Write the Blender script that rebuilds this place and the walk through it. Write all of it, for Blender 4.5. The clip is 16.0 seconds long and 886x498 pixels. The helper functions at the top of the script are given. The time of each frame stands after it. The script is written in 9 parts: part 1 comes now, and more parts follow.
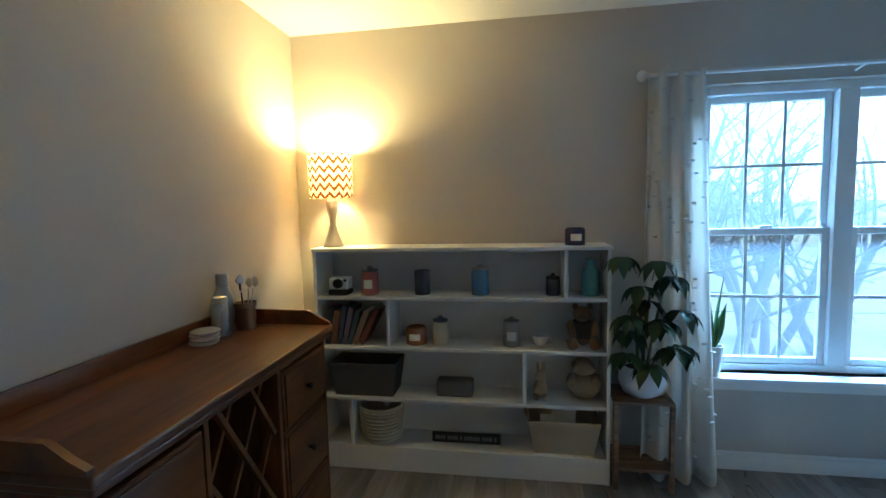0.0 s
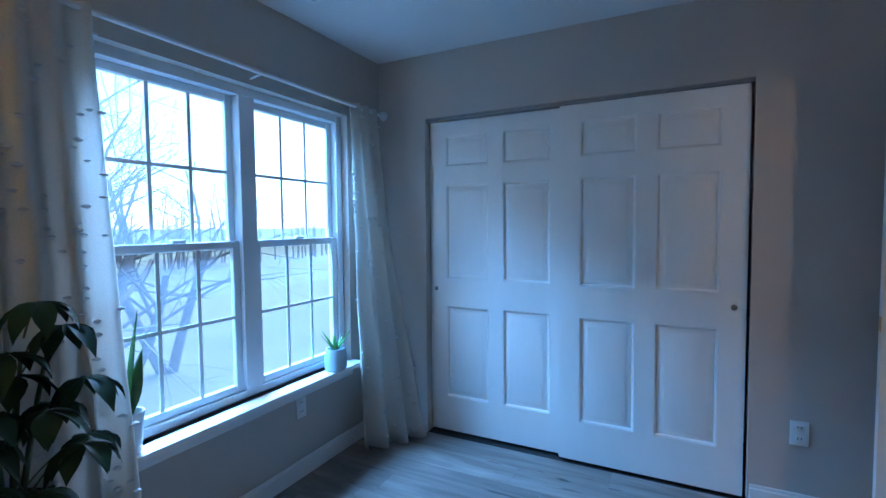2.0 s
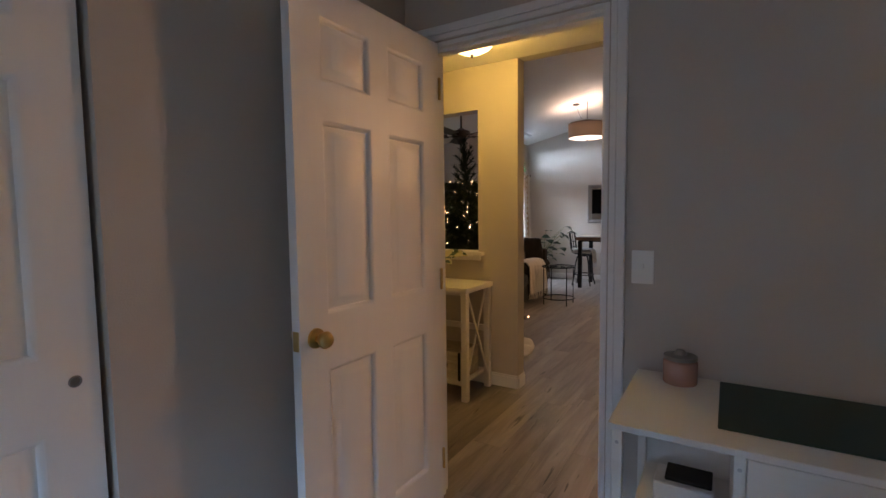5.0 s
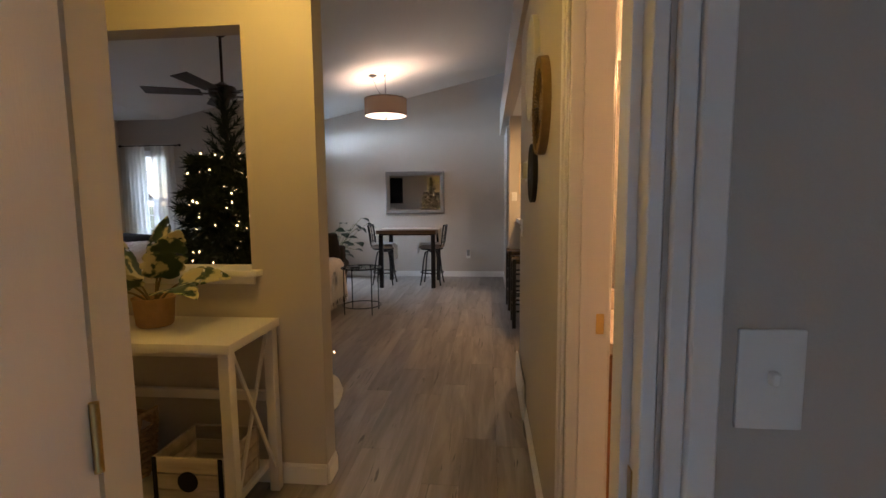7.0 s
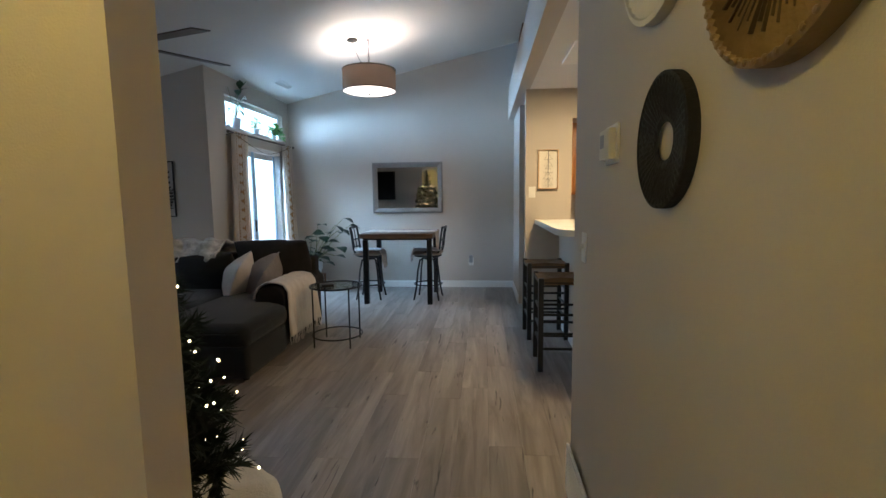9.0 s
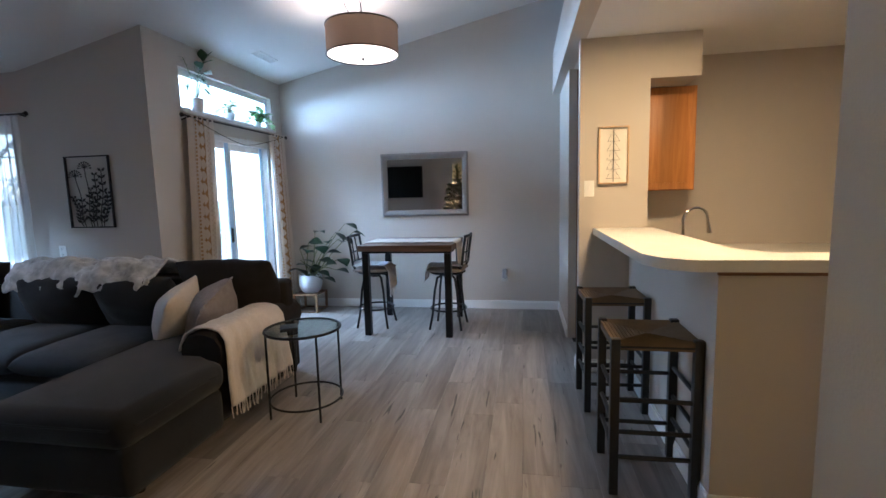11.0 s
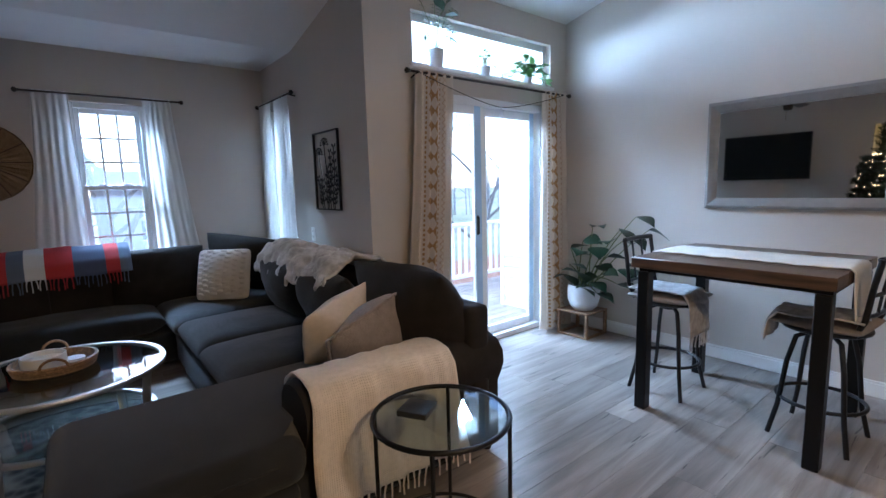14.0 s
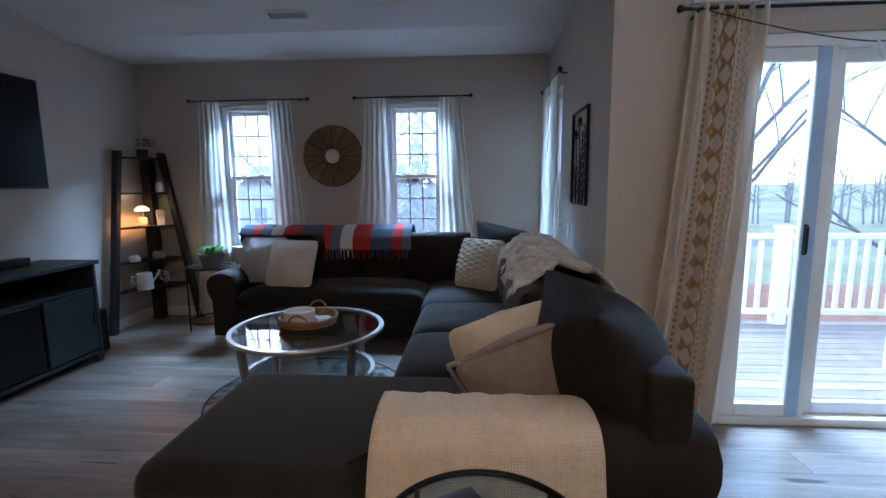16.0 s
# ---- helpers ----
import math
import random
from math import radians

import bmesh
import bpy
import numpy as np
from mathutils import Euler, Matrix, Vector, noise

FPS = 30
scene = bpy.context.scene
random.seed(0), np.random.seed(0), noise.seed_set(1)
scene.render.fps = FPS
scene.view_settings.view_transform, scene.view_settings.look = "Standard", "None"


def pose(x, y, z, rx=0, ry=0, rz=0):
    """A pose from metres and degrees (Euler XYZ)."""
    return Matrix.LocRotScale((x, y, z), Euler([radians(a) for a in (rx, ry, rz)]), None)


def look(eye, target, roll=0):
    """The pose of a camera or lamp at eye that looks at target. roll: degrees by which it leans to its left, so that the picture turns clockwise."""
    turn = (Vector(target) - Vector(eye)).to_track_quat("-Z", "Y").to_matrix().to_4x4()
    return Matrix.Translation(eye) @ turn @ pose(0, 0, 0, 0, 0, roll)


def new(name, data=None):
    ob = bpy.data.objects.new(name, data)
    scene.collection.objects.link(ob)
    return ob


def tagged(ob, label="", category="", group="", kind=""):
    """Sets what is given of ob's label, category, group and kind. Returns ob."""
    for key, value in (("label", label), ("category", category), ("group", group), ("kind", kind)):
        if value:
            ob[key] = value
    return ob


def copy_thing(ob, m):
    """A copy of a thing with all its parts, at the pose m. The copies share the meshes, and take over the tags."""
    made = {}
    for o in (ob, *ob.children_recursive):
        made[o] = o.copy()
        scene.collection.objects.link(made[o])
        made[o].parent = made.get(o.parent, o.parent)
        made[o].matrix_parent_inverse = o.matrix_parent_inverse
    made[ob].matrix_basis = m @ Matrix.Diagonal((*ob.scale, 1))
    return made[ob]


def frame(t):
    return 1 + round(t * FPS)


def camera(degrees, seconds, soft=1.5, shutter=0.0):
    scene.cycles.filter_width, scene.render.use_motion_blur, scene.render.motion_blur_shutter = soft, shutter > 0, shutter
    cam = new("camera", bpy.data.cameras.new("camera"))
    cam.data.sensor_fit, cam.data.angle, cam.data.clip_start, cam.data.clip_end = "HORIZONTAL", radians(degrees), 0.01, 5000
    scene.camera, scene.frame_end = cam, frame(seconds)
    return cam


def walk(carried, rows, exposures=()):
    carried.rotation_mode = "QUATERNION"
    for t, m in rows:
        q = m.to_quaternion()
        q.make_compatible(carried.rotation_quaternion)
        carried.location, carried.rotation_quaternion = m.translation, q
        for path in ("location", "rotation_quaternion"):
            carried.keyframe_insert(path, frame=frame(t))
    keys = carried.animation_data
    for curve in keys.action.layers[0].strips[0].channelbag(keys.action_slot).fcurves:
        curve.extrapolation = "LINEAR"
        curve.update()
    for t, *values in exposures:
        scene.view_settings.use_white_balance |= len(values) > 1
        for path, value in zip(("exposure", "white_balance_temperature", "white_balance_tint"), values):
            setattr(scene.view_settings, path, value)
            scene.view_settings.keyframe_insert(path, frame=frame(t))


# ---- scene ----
cam = camera(87.2, 16.0, soft=1.5)
PATH = [
    (0, (0.524, 0.409, 1.441), (0.208, 2.375, 1.263), -1.3),
    (0.5, (0.483, 0.594, 1.408), (0.626, 2.583, 1.251), -0.8),
    (1, (0.45, 0.769, 1.394), (1.311, 2.568, 1.256), -0.5),
    (1.5, (0.529, 0.992, 1.373), (1.949, 2.396, 1.269), -0.6),
    (2, (0.575, 1.199, 1.36), (2.353, 2.111, 1.259), -0.5),
    (2.5, (0.695, 1.35, 1.343), (2.66, 1.712, 1.25), -0.6),
    (3, (0.912, 1.462, 1.326), (2.903, 1.299, 1.237), -0.4),
    (3.5, (1.144, 1.619, 1.334), (3.018, 0.93, 1.229), -0.3),
    (4, (1.425, 1.601, 1.318), (3.079, 0.482, 1.208), -0.6),
    (4.5, (1.7, 1.531, 1.316), (3.074, 0.083, 1.195), -0.6),
    (5, (1.957, 1.41, 1.317), (2.999, -0.291, 1.173), -0.7),
    (5.2, (2.033, 1.303, 1.313), (2.938, -0.474, 1.158), -0.8),
    (7.3, (2.597, 0.034, 1.343), (2.765, -1.948, 1.141), -0.6),
    (7.5, (2.647, -0.091, 1.351), (2.81, -2.073, 1.145), -0.7),
    (8, (2.697, -0.39, 1.34), (2.858, -2.372, 1.128), -0.9),
    (8.5, (2.669, -0.742, 1.356), (2.841, -2.723, 1.139), -0.7),
    (9, (2.686, -1.088, 1.357), (2.859, -3.068, 1.136), -0.7),
    (11.3, (2.643, -2.728, 1.393), (3.049, -4.671, 1.15), -1.4),
    (11.5, (2.653, -2.846, 1.389), (3.11, -4.777, 1.141), -1.3),
    (12, (2.743, -3.126, 1.389), (3.399, -4.998, 1.136), -1.3),
    (12.5, (2.752, -3.432, 1.377), (3.667, -5.191, 1.115), -1.6),
    (13, (2.781, -3.705, 1.36), (3.935, -5.317, 1.091), -1.5),
    (13.5, (2.837, -4.018, 1.363), (4.18, -5.474, 1.087), -1.5),
    (14, (2.853, -4.334, 1.336), (4.402, -5.572, 1.071), -1.5),
    (14.5, (2.909, -4.583, 1.322), (4.647, -5.535, 1.054), -1.1),
    (15, (3.011, -4.799, 1.324), (4.901, -5.393, 1.054), -1.0),
    (15.5, (3.063, -5.077, 1.333), (5.035, -5.27, 1.06), -0.9),
    (16, (3.144, -5.251, 1.309), (5.12, -5.111, 1.039), -0.5),
]
# exposure and white balance of the carried camera, which adapts as it leaves the blue office
EXPO = [(0.0, 2.3, 5250, 0), (1.0, 1.95, 4800, 6), (2.5, 1.65, 5000, 10), (3.0, 1.55, 5800, 11), (3.5, 1.62, 6500, 14), (4.2, 1.68, 6500, 18), (5.2, 1.62, 7300, 24), (7.5, 1.60, 6900, 18), (8.2, 1.82, 6200, 12),
        (9.0, 1.95, 5450, 4), (11.5, 2.2, 5450, 14), (12.5, 2.2, 5900, 17), (13.5, 2.18, 5750, 16), (15.0, 2.05, 5400, 11), (16.0, 1.95, 5500, 12)]
walk(cam, [(t, look(eye, target, roll)) for t, eye, target, roll in PATH], EXPO)

# ---- world and lights ----
world = bpy.data.worlds.new("overcast_dusk")
scene.world = world
world.use_nodes = True
wn = world.node_tree.nodes
sky = wn.new("ShaderNodeTexSky")
sky.sky_type, sky.sun_disc = "NISHITA", False
sky.sun_elevation, sky.sun_rotation = radians(45), radians(71)
sky.air_density, sky.dust_density, sky.ozone_density = 1.0, 0.3, 2.0
wn["Background"].inputs[1].default_value = 0.15
world.node_tree.links.new(sky.outputs[0], wn["Background"].inputs[0])


def lamp(name, kind, energy, color, m, size=0.1, size_y=None, angle=None):
    d = bpy.data.lights.new(name, kind)
    d.energy, d.color = energy, color
    if kind == "AREA":
        d.shape = "RECTANGLE" if size_y else "SQUARE"
        d.size = size
        if size_y:
            d.size_y = size_y
    elif kind == "POINT":
        d.shadow_soft_size = size
    elif kind == "SUN":
        d.angle = radians(angle)
    ob = new(name, d)
    ob.matrix_world = m
    return ob


lamp("sun", "SUN", 1.6, (1.0, 0.96, 0.92), look((30, 10, 31), (0, 0, 0)), angle=70)
DAY = (0.50, 0.74, 1.0)
# sky light through the real openings
lamp("skylight_office", "AREA", 215, (0.30, 0.60, 1.0), look((2.15, 4.40, 3.05), (2.15, 2.6, 0.9)), 2.00, 1.10)
lamp("skylight_east_1", "AREA", 160, DAY, look((9.0, -3.03, 3.2), (7.3, -3.03, 0.9)), 0.80, 0.80)
lamp("skylight_east_2", "AREA", 140, DAY, look((9.0, -4.67, 3.2), (7.3, -4.67, 0.9)), 0.80, 0.80)
lamp("skylight_bay", "AREA", 14, DAY, look((7.20, -7.2, 3.0), (7.20, -5.7, 1.0)), 0.6, 0.6)
lamp("skylight_slider", "AREA", 92, DAY, look((6.9, -7.14, 2.36), (5.0, -7.14, 0.75)), 1.40, 0.45)
lamp("skylight_transom", "AREA", 4, DAY, look((5.80, -7.07, 2.38), (3.0, -7.07, 1.6)), 1.40, 0.38)
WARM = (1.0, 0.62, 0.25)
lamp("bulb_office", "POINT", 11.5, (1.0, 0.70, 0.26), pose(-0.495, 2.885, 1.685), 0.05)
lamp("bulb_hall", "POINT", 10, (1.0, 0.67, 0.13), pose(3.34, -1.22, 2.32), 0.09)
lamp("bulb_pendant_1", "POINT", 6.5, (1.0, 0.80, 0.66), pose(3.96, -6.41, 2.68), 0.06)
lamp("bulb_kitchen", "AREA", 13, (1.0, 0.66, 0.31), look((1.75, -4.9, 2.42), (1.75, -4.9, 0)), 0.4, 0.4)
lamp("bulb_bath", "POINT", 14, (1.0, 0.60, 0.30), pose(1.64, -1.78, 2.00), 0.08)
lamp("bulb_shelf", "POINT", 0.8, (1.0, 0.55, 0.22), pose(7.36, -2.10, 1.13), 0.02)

# ---- materials ----
def nodes_of(name):
    m = bpy.data.materials.new(name)
    m.use_nodes = True
    return m, m.node_tree.nodes, m.node_tree.links, m.node_tree.nodes["Principled BSDF"]


def mat(name, col, rough=0.6, metal=0.0, var=0.08, scale=6.0, bump=0.0, bscale=80.0, stretch=(1, 1, 1), spec=0.5, sheen=0.0, each=0.0, emit=0.0, stain=0.05):
    m, n, l, p = nodes_of(name)
    tc, mp = n.new("ShaderNodeTexCoord"), n.new("ShaderNodeMapping")
    mp.inputs["Scale"].default_value = stretch
    l.new(tc.outputs["Object"], mp.inputs["Vector"])
    fine, big = n.new("ShaderNodeTexNoise"), n.new("ShaderNodeTexNoise")
    fine.inputs["Scale"].default_value, fine.inputs["Detail"].default_value = scale, 6
    big.inputs["Scale"].default_value, big.inputs["Detail"].default_value = scale / 7.0, 3
    for t in (fine, big):
        l.new(mp.outputs[0], t.inputs["Vector"])
    mix = n.new("ShaderNodeMix")
    mix.data_type = "RGBA"
    mix.inputs[6].default_value = (*[max(0, c * (1 - var)) for c in col], 1)
    mix.inputs[7].default_value = (*[min(1, c * (1 + var)) for c in col], 1)
    l.new(fine.outputs["Fac"], mix.inputs[0])
    hsv = n.new("ShaderNodeHueSaturation")
    rng = n.new("ShaderNodeMapRange")
    rng.inputs["From Min"].default_value, rng.inputs["From Max"].default_value = 0.3, 0.7
    rng.inputs["To Min"].default_value, rng.inputs["To Max"].default_value = 1 - stain, 1 + stain
    l.new(big.outputs["Fac"], rng.inputs["Value"])
    l.new(mix.outputs[2], hsv.inputs["Color"])
    last = rng.outputs[0]
    if each:
        oi, ma = n.new("ShaderNodeObjectInfo"), n.new("ShaderNodeMath")
        ma.operation = "MULTIPLY_ADD"
        ma.inputs[1].default_value, ma.inputs[2].default_value = each * 2, 1 - each
        l.new(oi.outputs["Random"], ma.inputs[0])
        mu = n.new("ShaderNodeMath")
        mu.operation = "MULTIPLY"
        l.new(ma.outputs[0], mu.inputs[0])
        l.new(last, mu.inputs[1])
        last = mu.outputs[0]
    l.new(last, hsv.inputs["Value"])
    l.new(hsv.outputs[0], p.inputs["Base Color"])
    p.inputs["Roughness"].default_value, p.inputs["Metallic"].default_value = rough, metal
    p.inputs["Specular IOR Level"].default_value = spec
    if sheen:
        p.inputs["Sheen Weight"].default_value = sheen
        p.inputs["Sheen Roughness"].default_value = 0.5
    if emit:
        l.new(hsv.outputs[0], p.inputs["Emission Color"])
        p.inputs["Emission Strength"].default_value = emit
    if bump:
        bt, bn = n.new("ShaderNodeTexNoise"), n.new("ShaderNodeBump")
        bt.inputs["Scale"].default_value, bt.inputs["Detail"].default_value = bscale, 4
        l.new(mp.outputs[0], bt.inputs["Vector"])
        bn.inputs["Strength"].default_value, bn.inputs["Distance"].default_value = bump, 0.01
        l.new(bt.outputs["Fac"], bn.inputs["Height"])
        l.new(bn.outputs[0], p.inputs["Normal"])
    return m


def wood(name, dark, light, rough=0.45, along="y", scale=1.0, each=0.12, bump=0.12, knots=0.35, crack=0.0):
    """Long-grained wood; the grain runs along one axis of the object."""
    m, n, l, p = nodes_of(name)
    tc, mp = n.new("ShaderNodeTexCoord"), n.new("ShaderNodeMapping")
    s = {"x": (0.9, 14, 14), "y": (9, 0.8, 9), "z": (14, 14, 0.9)}[along]
    mp.inputs["Scale"].default_value = [v * scale for v in s]
    oi = n.new("ShaderNodeObjectInfo")
    off = n.new("ShaderNodeVectorMath")
    off.operation = "SCALE"
    cmb = n.new("ShaderNodeCombineXYZ")
    for i in range(3):
        l.new(oi.outputs["Random"], cmb.inputs[i])
    l.new(cmb.outputs[0], off.inputs[0])
    off.inputs["Scale"].default_value = 40.0
    add = n.new("ShaderNodeVectorMath")
    l.new(tc.outputs["Object"], add.inputs[0])
    l.new(off.outputs[0], add.inputs[1])
    l.new(add.outputs[0], mp.inputs["Vector"])
    g = n.new("ShaderNodeTexNoise")
    g.inputs["Scale"].default_value, g.inputs["Detail"].default_value, g.inputs["Roughness"].default_value, g.inputs["Distortion"].default_value = 2.0, 9, 0.62, 0.6
    l.new(mp.outputs[0], g.inputs["Vector"])
    ramp = n.new("ShaderNodeValToRGB")
    ramp.color_ramp.elements[0].position, ramp.color_ramp.elements[1].position = 0.32, 0.68
    ramp.color_ramp.elements[0].color, ramp.color_ramp.elements[1].color = (*dark, 1), (*light, 1)
    l.new(g.outputs["Fac"], ramp.inputs["Fac"])
    big = n.new("ShaderNodeTexNoise")
    big.inputs["Scale"].default_value, big.inputs["Detail"].default_value = 0.35, 2
    l.new(mp.outputs[0], big.inputs["Vector"])
    rg = n.new("ShaderNodeMapRange")
    rg.inputs["From Min"].default_value, rg.inputs["From Max"].default_value = 0.3, 0.7
    rg.inputs["To Min"].default_value, rg.inputs["To Max"].default_value = 1 - knots, 1 + knots * 0.6
    l.new(big.outputs["Fac"], rg.inputs["Value"])
    ma, mu, hsv = n.new("ShaderNodeMath"), n.new("ShaderNodeMath"), n.new("ShaderNodeHueSaturation")
    ma.operation, mu.operation = "MULTIPLY_ADD", "MULTIPLY"
    ma.inputs[1].default_value, ma.inputs[2].default_value = each * 2, 1 - each
    l.new(oi.outputs["Random"], ma.inputs[0])
    l.new(ma.outputs[0], mu.inputs[0])
    l.new(rg.outputs[0], mu.inputs[1])
    last = mu.outputs[0]
    if crack:
        # short dark checks along the grain
        cn, cr, cm = n.new("ShaderNodeTexNoise"), n.new("ShaderNodeMapRange"), n.new("ShaderNodeMath")
        cn.inputs["Scale"].default_value, cn.inputs["Detail"].default_value, cn.inputs["Distortion"].default_value = 4.5, 2, 0.7
        l.new(mp.outputs[0], cn.inputs["Vector"])
        cr.inputs["From Min"].default_value, cr.inputs["From Max"].default_value = 0.68, 0.73
        cr.inputs["To Min"].default_value, cr.inputs["To Max"].default_value = 1.0, 1 - crack
        l.new(cn.outputs["Fac"], cr.inputs["Value"])
        cm.operation = "MULTIPLY"
        l.new(last, cm.inputs[0])
        l.new(cr.outputs[0], cm.inputs[1])
        last = cm.outputs[0]
    l.new(last, hsv.inputs["Value"])
    l.new(ramp.outputs[0], hsv.inputs["Color"])
    l.new(hsv.outputs[0], p.inputs["Base Color"])
    bn = n.new("ShaderNodeBump")
    bn.inputs["Strength"].default_value, bn.inputs["Distance"].default_value = bump, 0.004
    l.new(g.outputs["Fac"], bn.inputs["Height"])
    l.new(bn.outputs[0], p.inputs["Normal"])
    p.inputs["Roughness"].default_value = rough
    return m


def glass(name, tint=(1, 1, 1), gloss=0.02, f0=0.04, glare=0.0):
    m, n, l, p = nodes_of(name)
    n.remove(p)
    tr, gl, fr, mx = n.new("ShaderNodeBsdfTransparent"), n.new("ShaderNodeBsdfGlossy"), n.new("ShaderNodeLayerWeight"), n.new("ShaderNodeMixShader")
    pw, ad = n.new("ShaderNodeMath"), n.new("ShaderNodeMath")
    pw.operation, ad.operation = "POWER", "MULTIPLY_ADD"
    pw.inputs[1].default_value, ad.inputs[1].default_value, ad.inputs[2].default_value = 5.0, 0.9, f0
    tr.inputs[0].default_value = (*tint, 1)
    gl.inputs["Roughness"].default_value = gloss
    l.new(fr.outputs["Facing"], pw.inputs[0])
    l.new(pw.outputs[0], ad.inputs[0])
    l.new(ad.outputs[0], mx.inputs[0])
    l.new(tr.outputs[0], mx.inputs[1])
    l.new(gl.outputs[0], mx.inputs[2])
    out = mx.outputs[0]
    if glare:
        # hazy daylight glare put into the pane as a thin translucent share
        dm, dt = n.new("ShaderNodeMixShader"), n.new("ShaderNodeBsdfTranslucent")
        dt.inputs[0].default_value = (0.80, 0.84, 0.90, 1)
        dm.inputs[0].default_value = glare
        l.new(out, dm.inputs[1])
        l.new(dt.outputs[0], dm.inputs[2])
        out = dm.outputs[0]
    l.new(out, n["Material Output"].inputs[0])
    return m


def sheer(name, col, clear=0.35, through_light=0.5):
    """Thin cloth that lets some of the light and of the view through."""
    m, n, l, p = nodes_of(name)
    n.remove(p)
    tc, nz, mr = n.new("ShaderNodeTexCoord"), n.new("ShaderNodeTexNoise"), n.new("ShaderNodeMapRange")
    nz.inputs["Scale"].default_value, nz.inputs["Detail"].default_value = 160, 3
    l.new(tc.outputs["Object"], nz.inputs["Vector"])
    mr.inputs["To Min"].default_value, mr.inputs["To Max"].default_value = clear - 0.1, clear + 0.1
    l.new(nz.outputs["Fac"], mr.inputs["Value"])
    df, tl, tr = n.new("ShaderNodeBsdfDiffuse"), n.new("ShaderNodeBsdfTranslucent"), n.new("ShaderNodeBsdfTransparent")
    df.inputs[0].default_value = tl.inputs[0].default_value = (*col, 1)
    a, b = n.new("ShaderNodeMixShader"), n.new("ShaderNodeMixShader")
    a.inputs[0].default_value = through_light
    l.new(df.outputs[0], a.inputs[1])
    l.new(tl.outputs[0], a.inputs[2])
    l.new(mr.outputs[0], b.inputs[0])
    l.new(a.outputs[0], b.inputs[1])
    l.new(tr.outputs[0], b.inputs[2])
    l.new(b.outputs[0], n["Material Output"].inputs[0])
    return m


def glow(name, col, strength):
    m, n, l, p = nodes_of(name)
    p.inputs["Base Color"].default_value = (*col, 1)
    p.inputs["Emission Color"].default_value = (*col, 1)
    p.inputs["Emission Strength"].default_value = strength
    return m


WALL = mat("wall_paint", (0.51, 0.46, 0.405), 0.75, var=0.02, scale=5, bump=0.10, bscale=220, stain=0.02)
CEIL = mat("ceiling_paint", (0.72, 0.71, 0.69), 0.9, var=0.02, scale=5, bump=0.15, bscale=140, stain=0.02)
TRIM = mat("white_trim_paint", (0.78, 0.77, 0.75), 0.38, var=0.02, scale=9, bump=0.03, bscale=120, stain=0.02)
DOORW = mat("white_door_paint", (0.82, 0.80, 0.76), 0.42, var=0.03, scale=9, bump=0.06, bscale=150, stretch=(3, 3, 0.4), stain=0.02)
VINYL = mat("white_vinyl", (0.80, 0.81, 0.82), 0.35, var=0.02, scale=10, stain=0.02)
PLANK = wood("grey_oak_vinyl", (0.150, 0.126, 0.111), (0.325, 0.282, 0.250), 0.30, "y", 0.8, 0.08, 0.06, 0.36, 0.75)
SUBFLOOR = mat("dark_subfloor", (0.03, 0.028, 0.026), 0.9)
# the share of daylight haze mixed into each pane
GLASS = glass("window_glass", glare=0.045)
CLEARG = glass("door_glass", glare=0.012)
BLACKM = mat("black_metal", (0.012, 0.012, 0.013), 0.42, 0.6, 0.1, 20, stain=0.1)
BRASS = mat("worn_brass", (0.62, 0.42, 0.16), 0.28, 1.0, 0.1, 30)
CHROME = mat("chrome", (0.75, 0.75, 0.76), 0.10, 1.0, 0.03, 30)
# near-black, both for black parts and for shade painted into hollows
DARK = mat("black_parts_and_hollow_shade", (0.015, 0.014, 0.013), 0.9)
WHITEP = mat("white_plastic", (0.76, 0.75, 0.72), 0.4, var=0.02)

# ---- mesh helpers ----
def bx(bm, x0, x1, y0, y1, z0, z1, b=0.0, seg=2):
    vs = [bm.verts.new((x, y, z)) for x in (x0, x1) for y in (y0, y1) for z in (z0, z1)]
    fs = [bm.faces.new([vs[i] for i in f]) for f in ((0, 1, 3, 2), (4, 6, 7, 5), (0, 4, 5, 1), (2, 3, 7, 6), (0, 2, 6, 4), (1, 5, 7, 3))]
    if b:
        es = list({e for f in fs for e in f.edges})
        bmesh.ops.bevel(bm, geom=es, offset=b, segments=seg, profile=0.6, affect="EDGES", clamp_overlap=True)
    return bm


def frame_of(d):
    d = d.normalized()
    u = d.orthogonal().normalized()
    return u, d.cross(u)


def tube(bm, pts, r, n=8, closed=False, caps=True, flat=1.0):
    """A round bar along pts; r is one radius or one for each point."""
    pts = [Vector(q) for q in pts]
    rs = r if isinstance(r, (list, tuple)) else [r] * len(pts)
    rings, u = [], None
    k = len(pts)
    for i, q in enumerate(pts):
        a = pts[(i - 1) % k] if closed or i else pts[0]
        c = pts[(i + 1) % k] if closed or i < k - 1 else pts[-1]
        d = (c - a).normalized()
        if u is None:
            u = frame_of(d)[0]
        u = (u - d * u.dot(d)).normalized()
        v = d.cross(u)
        rings.append([bm.verts.new(q + (u * math.cos(2 * math.pi * j / n) + v * math.sin(2 * math.pi * j / n) * flat) * rs[i]) for j in range(n)])
    for i in range(k if closed else k - 1):
        p, q = rings[i], rings[(i + 1) % k]
        for j in range(n):
            bm.faces.new((p[j], p[(j + 1) % n], q[(j + 1) % n], q[j]))
    if caps and not closed:
        bm.faces.new(rings[0][::-1])
        bm.faces.new(rings[-1])
    return bm


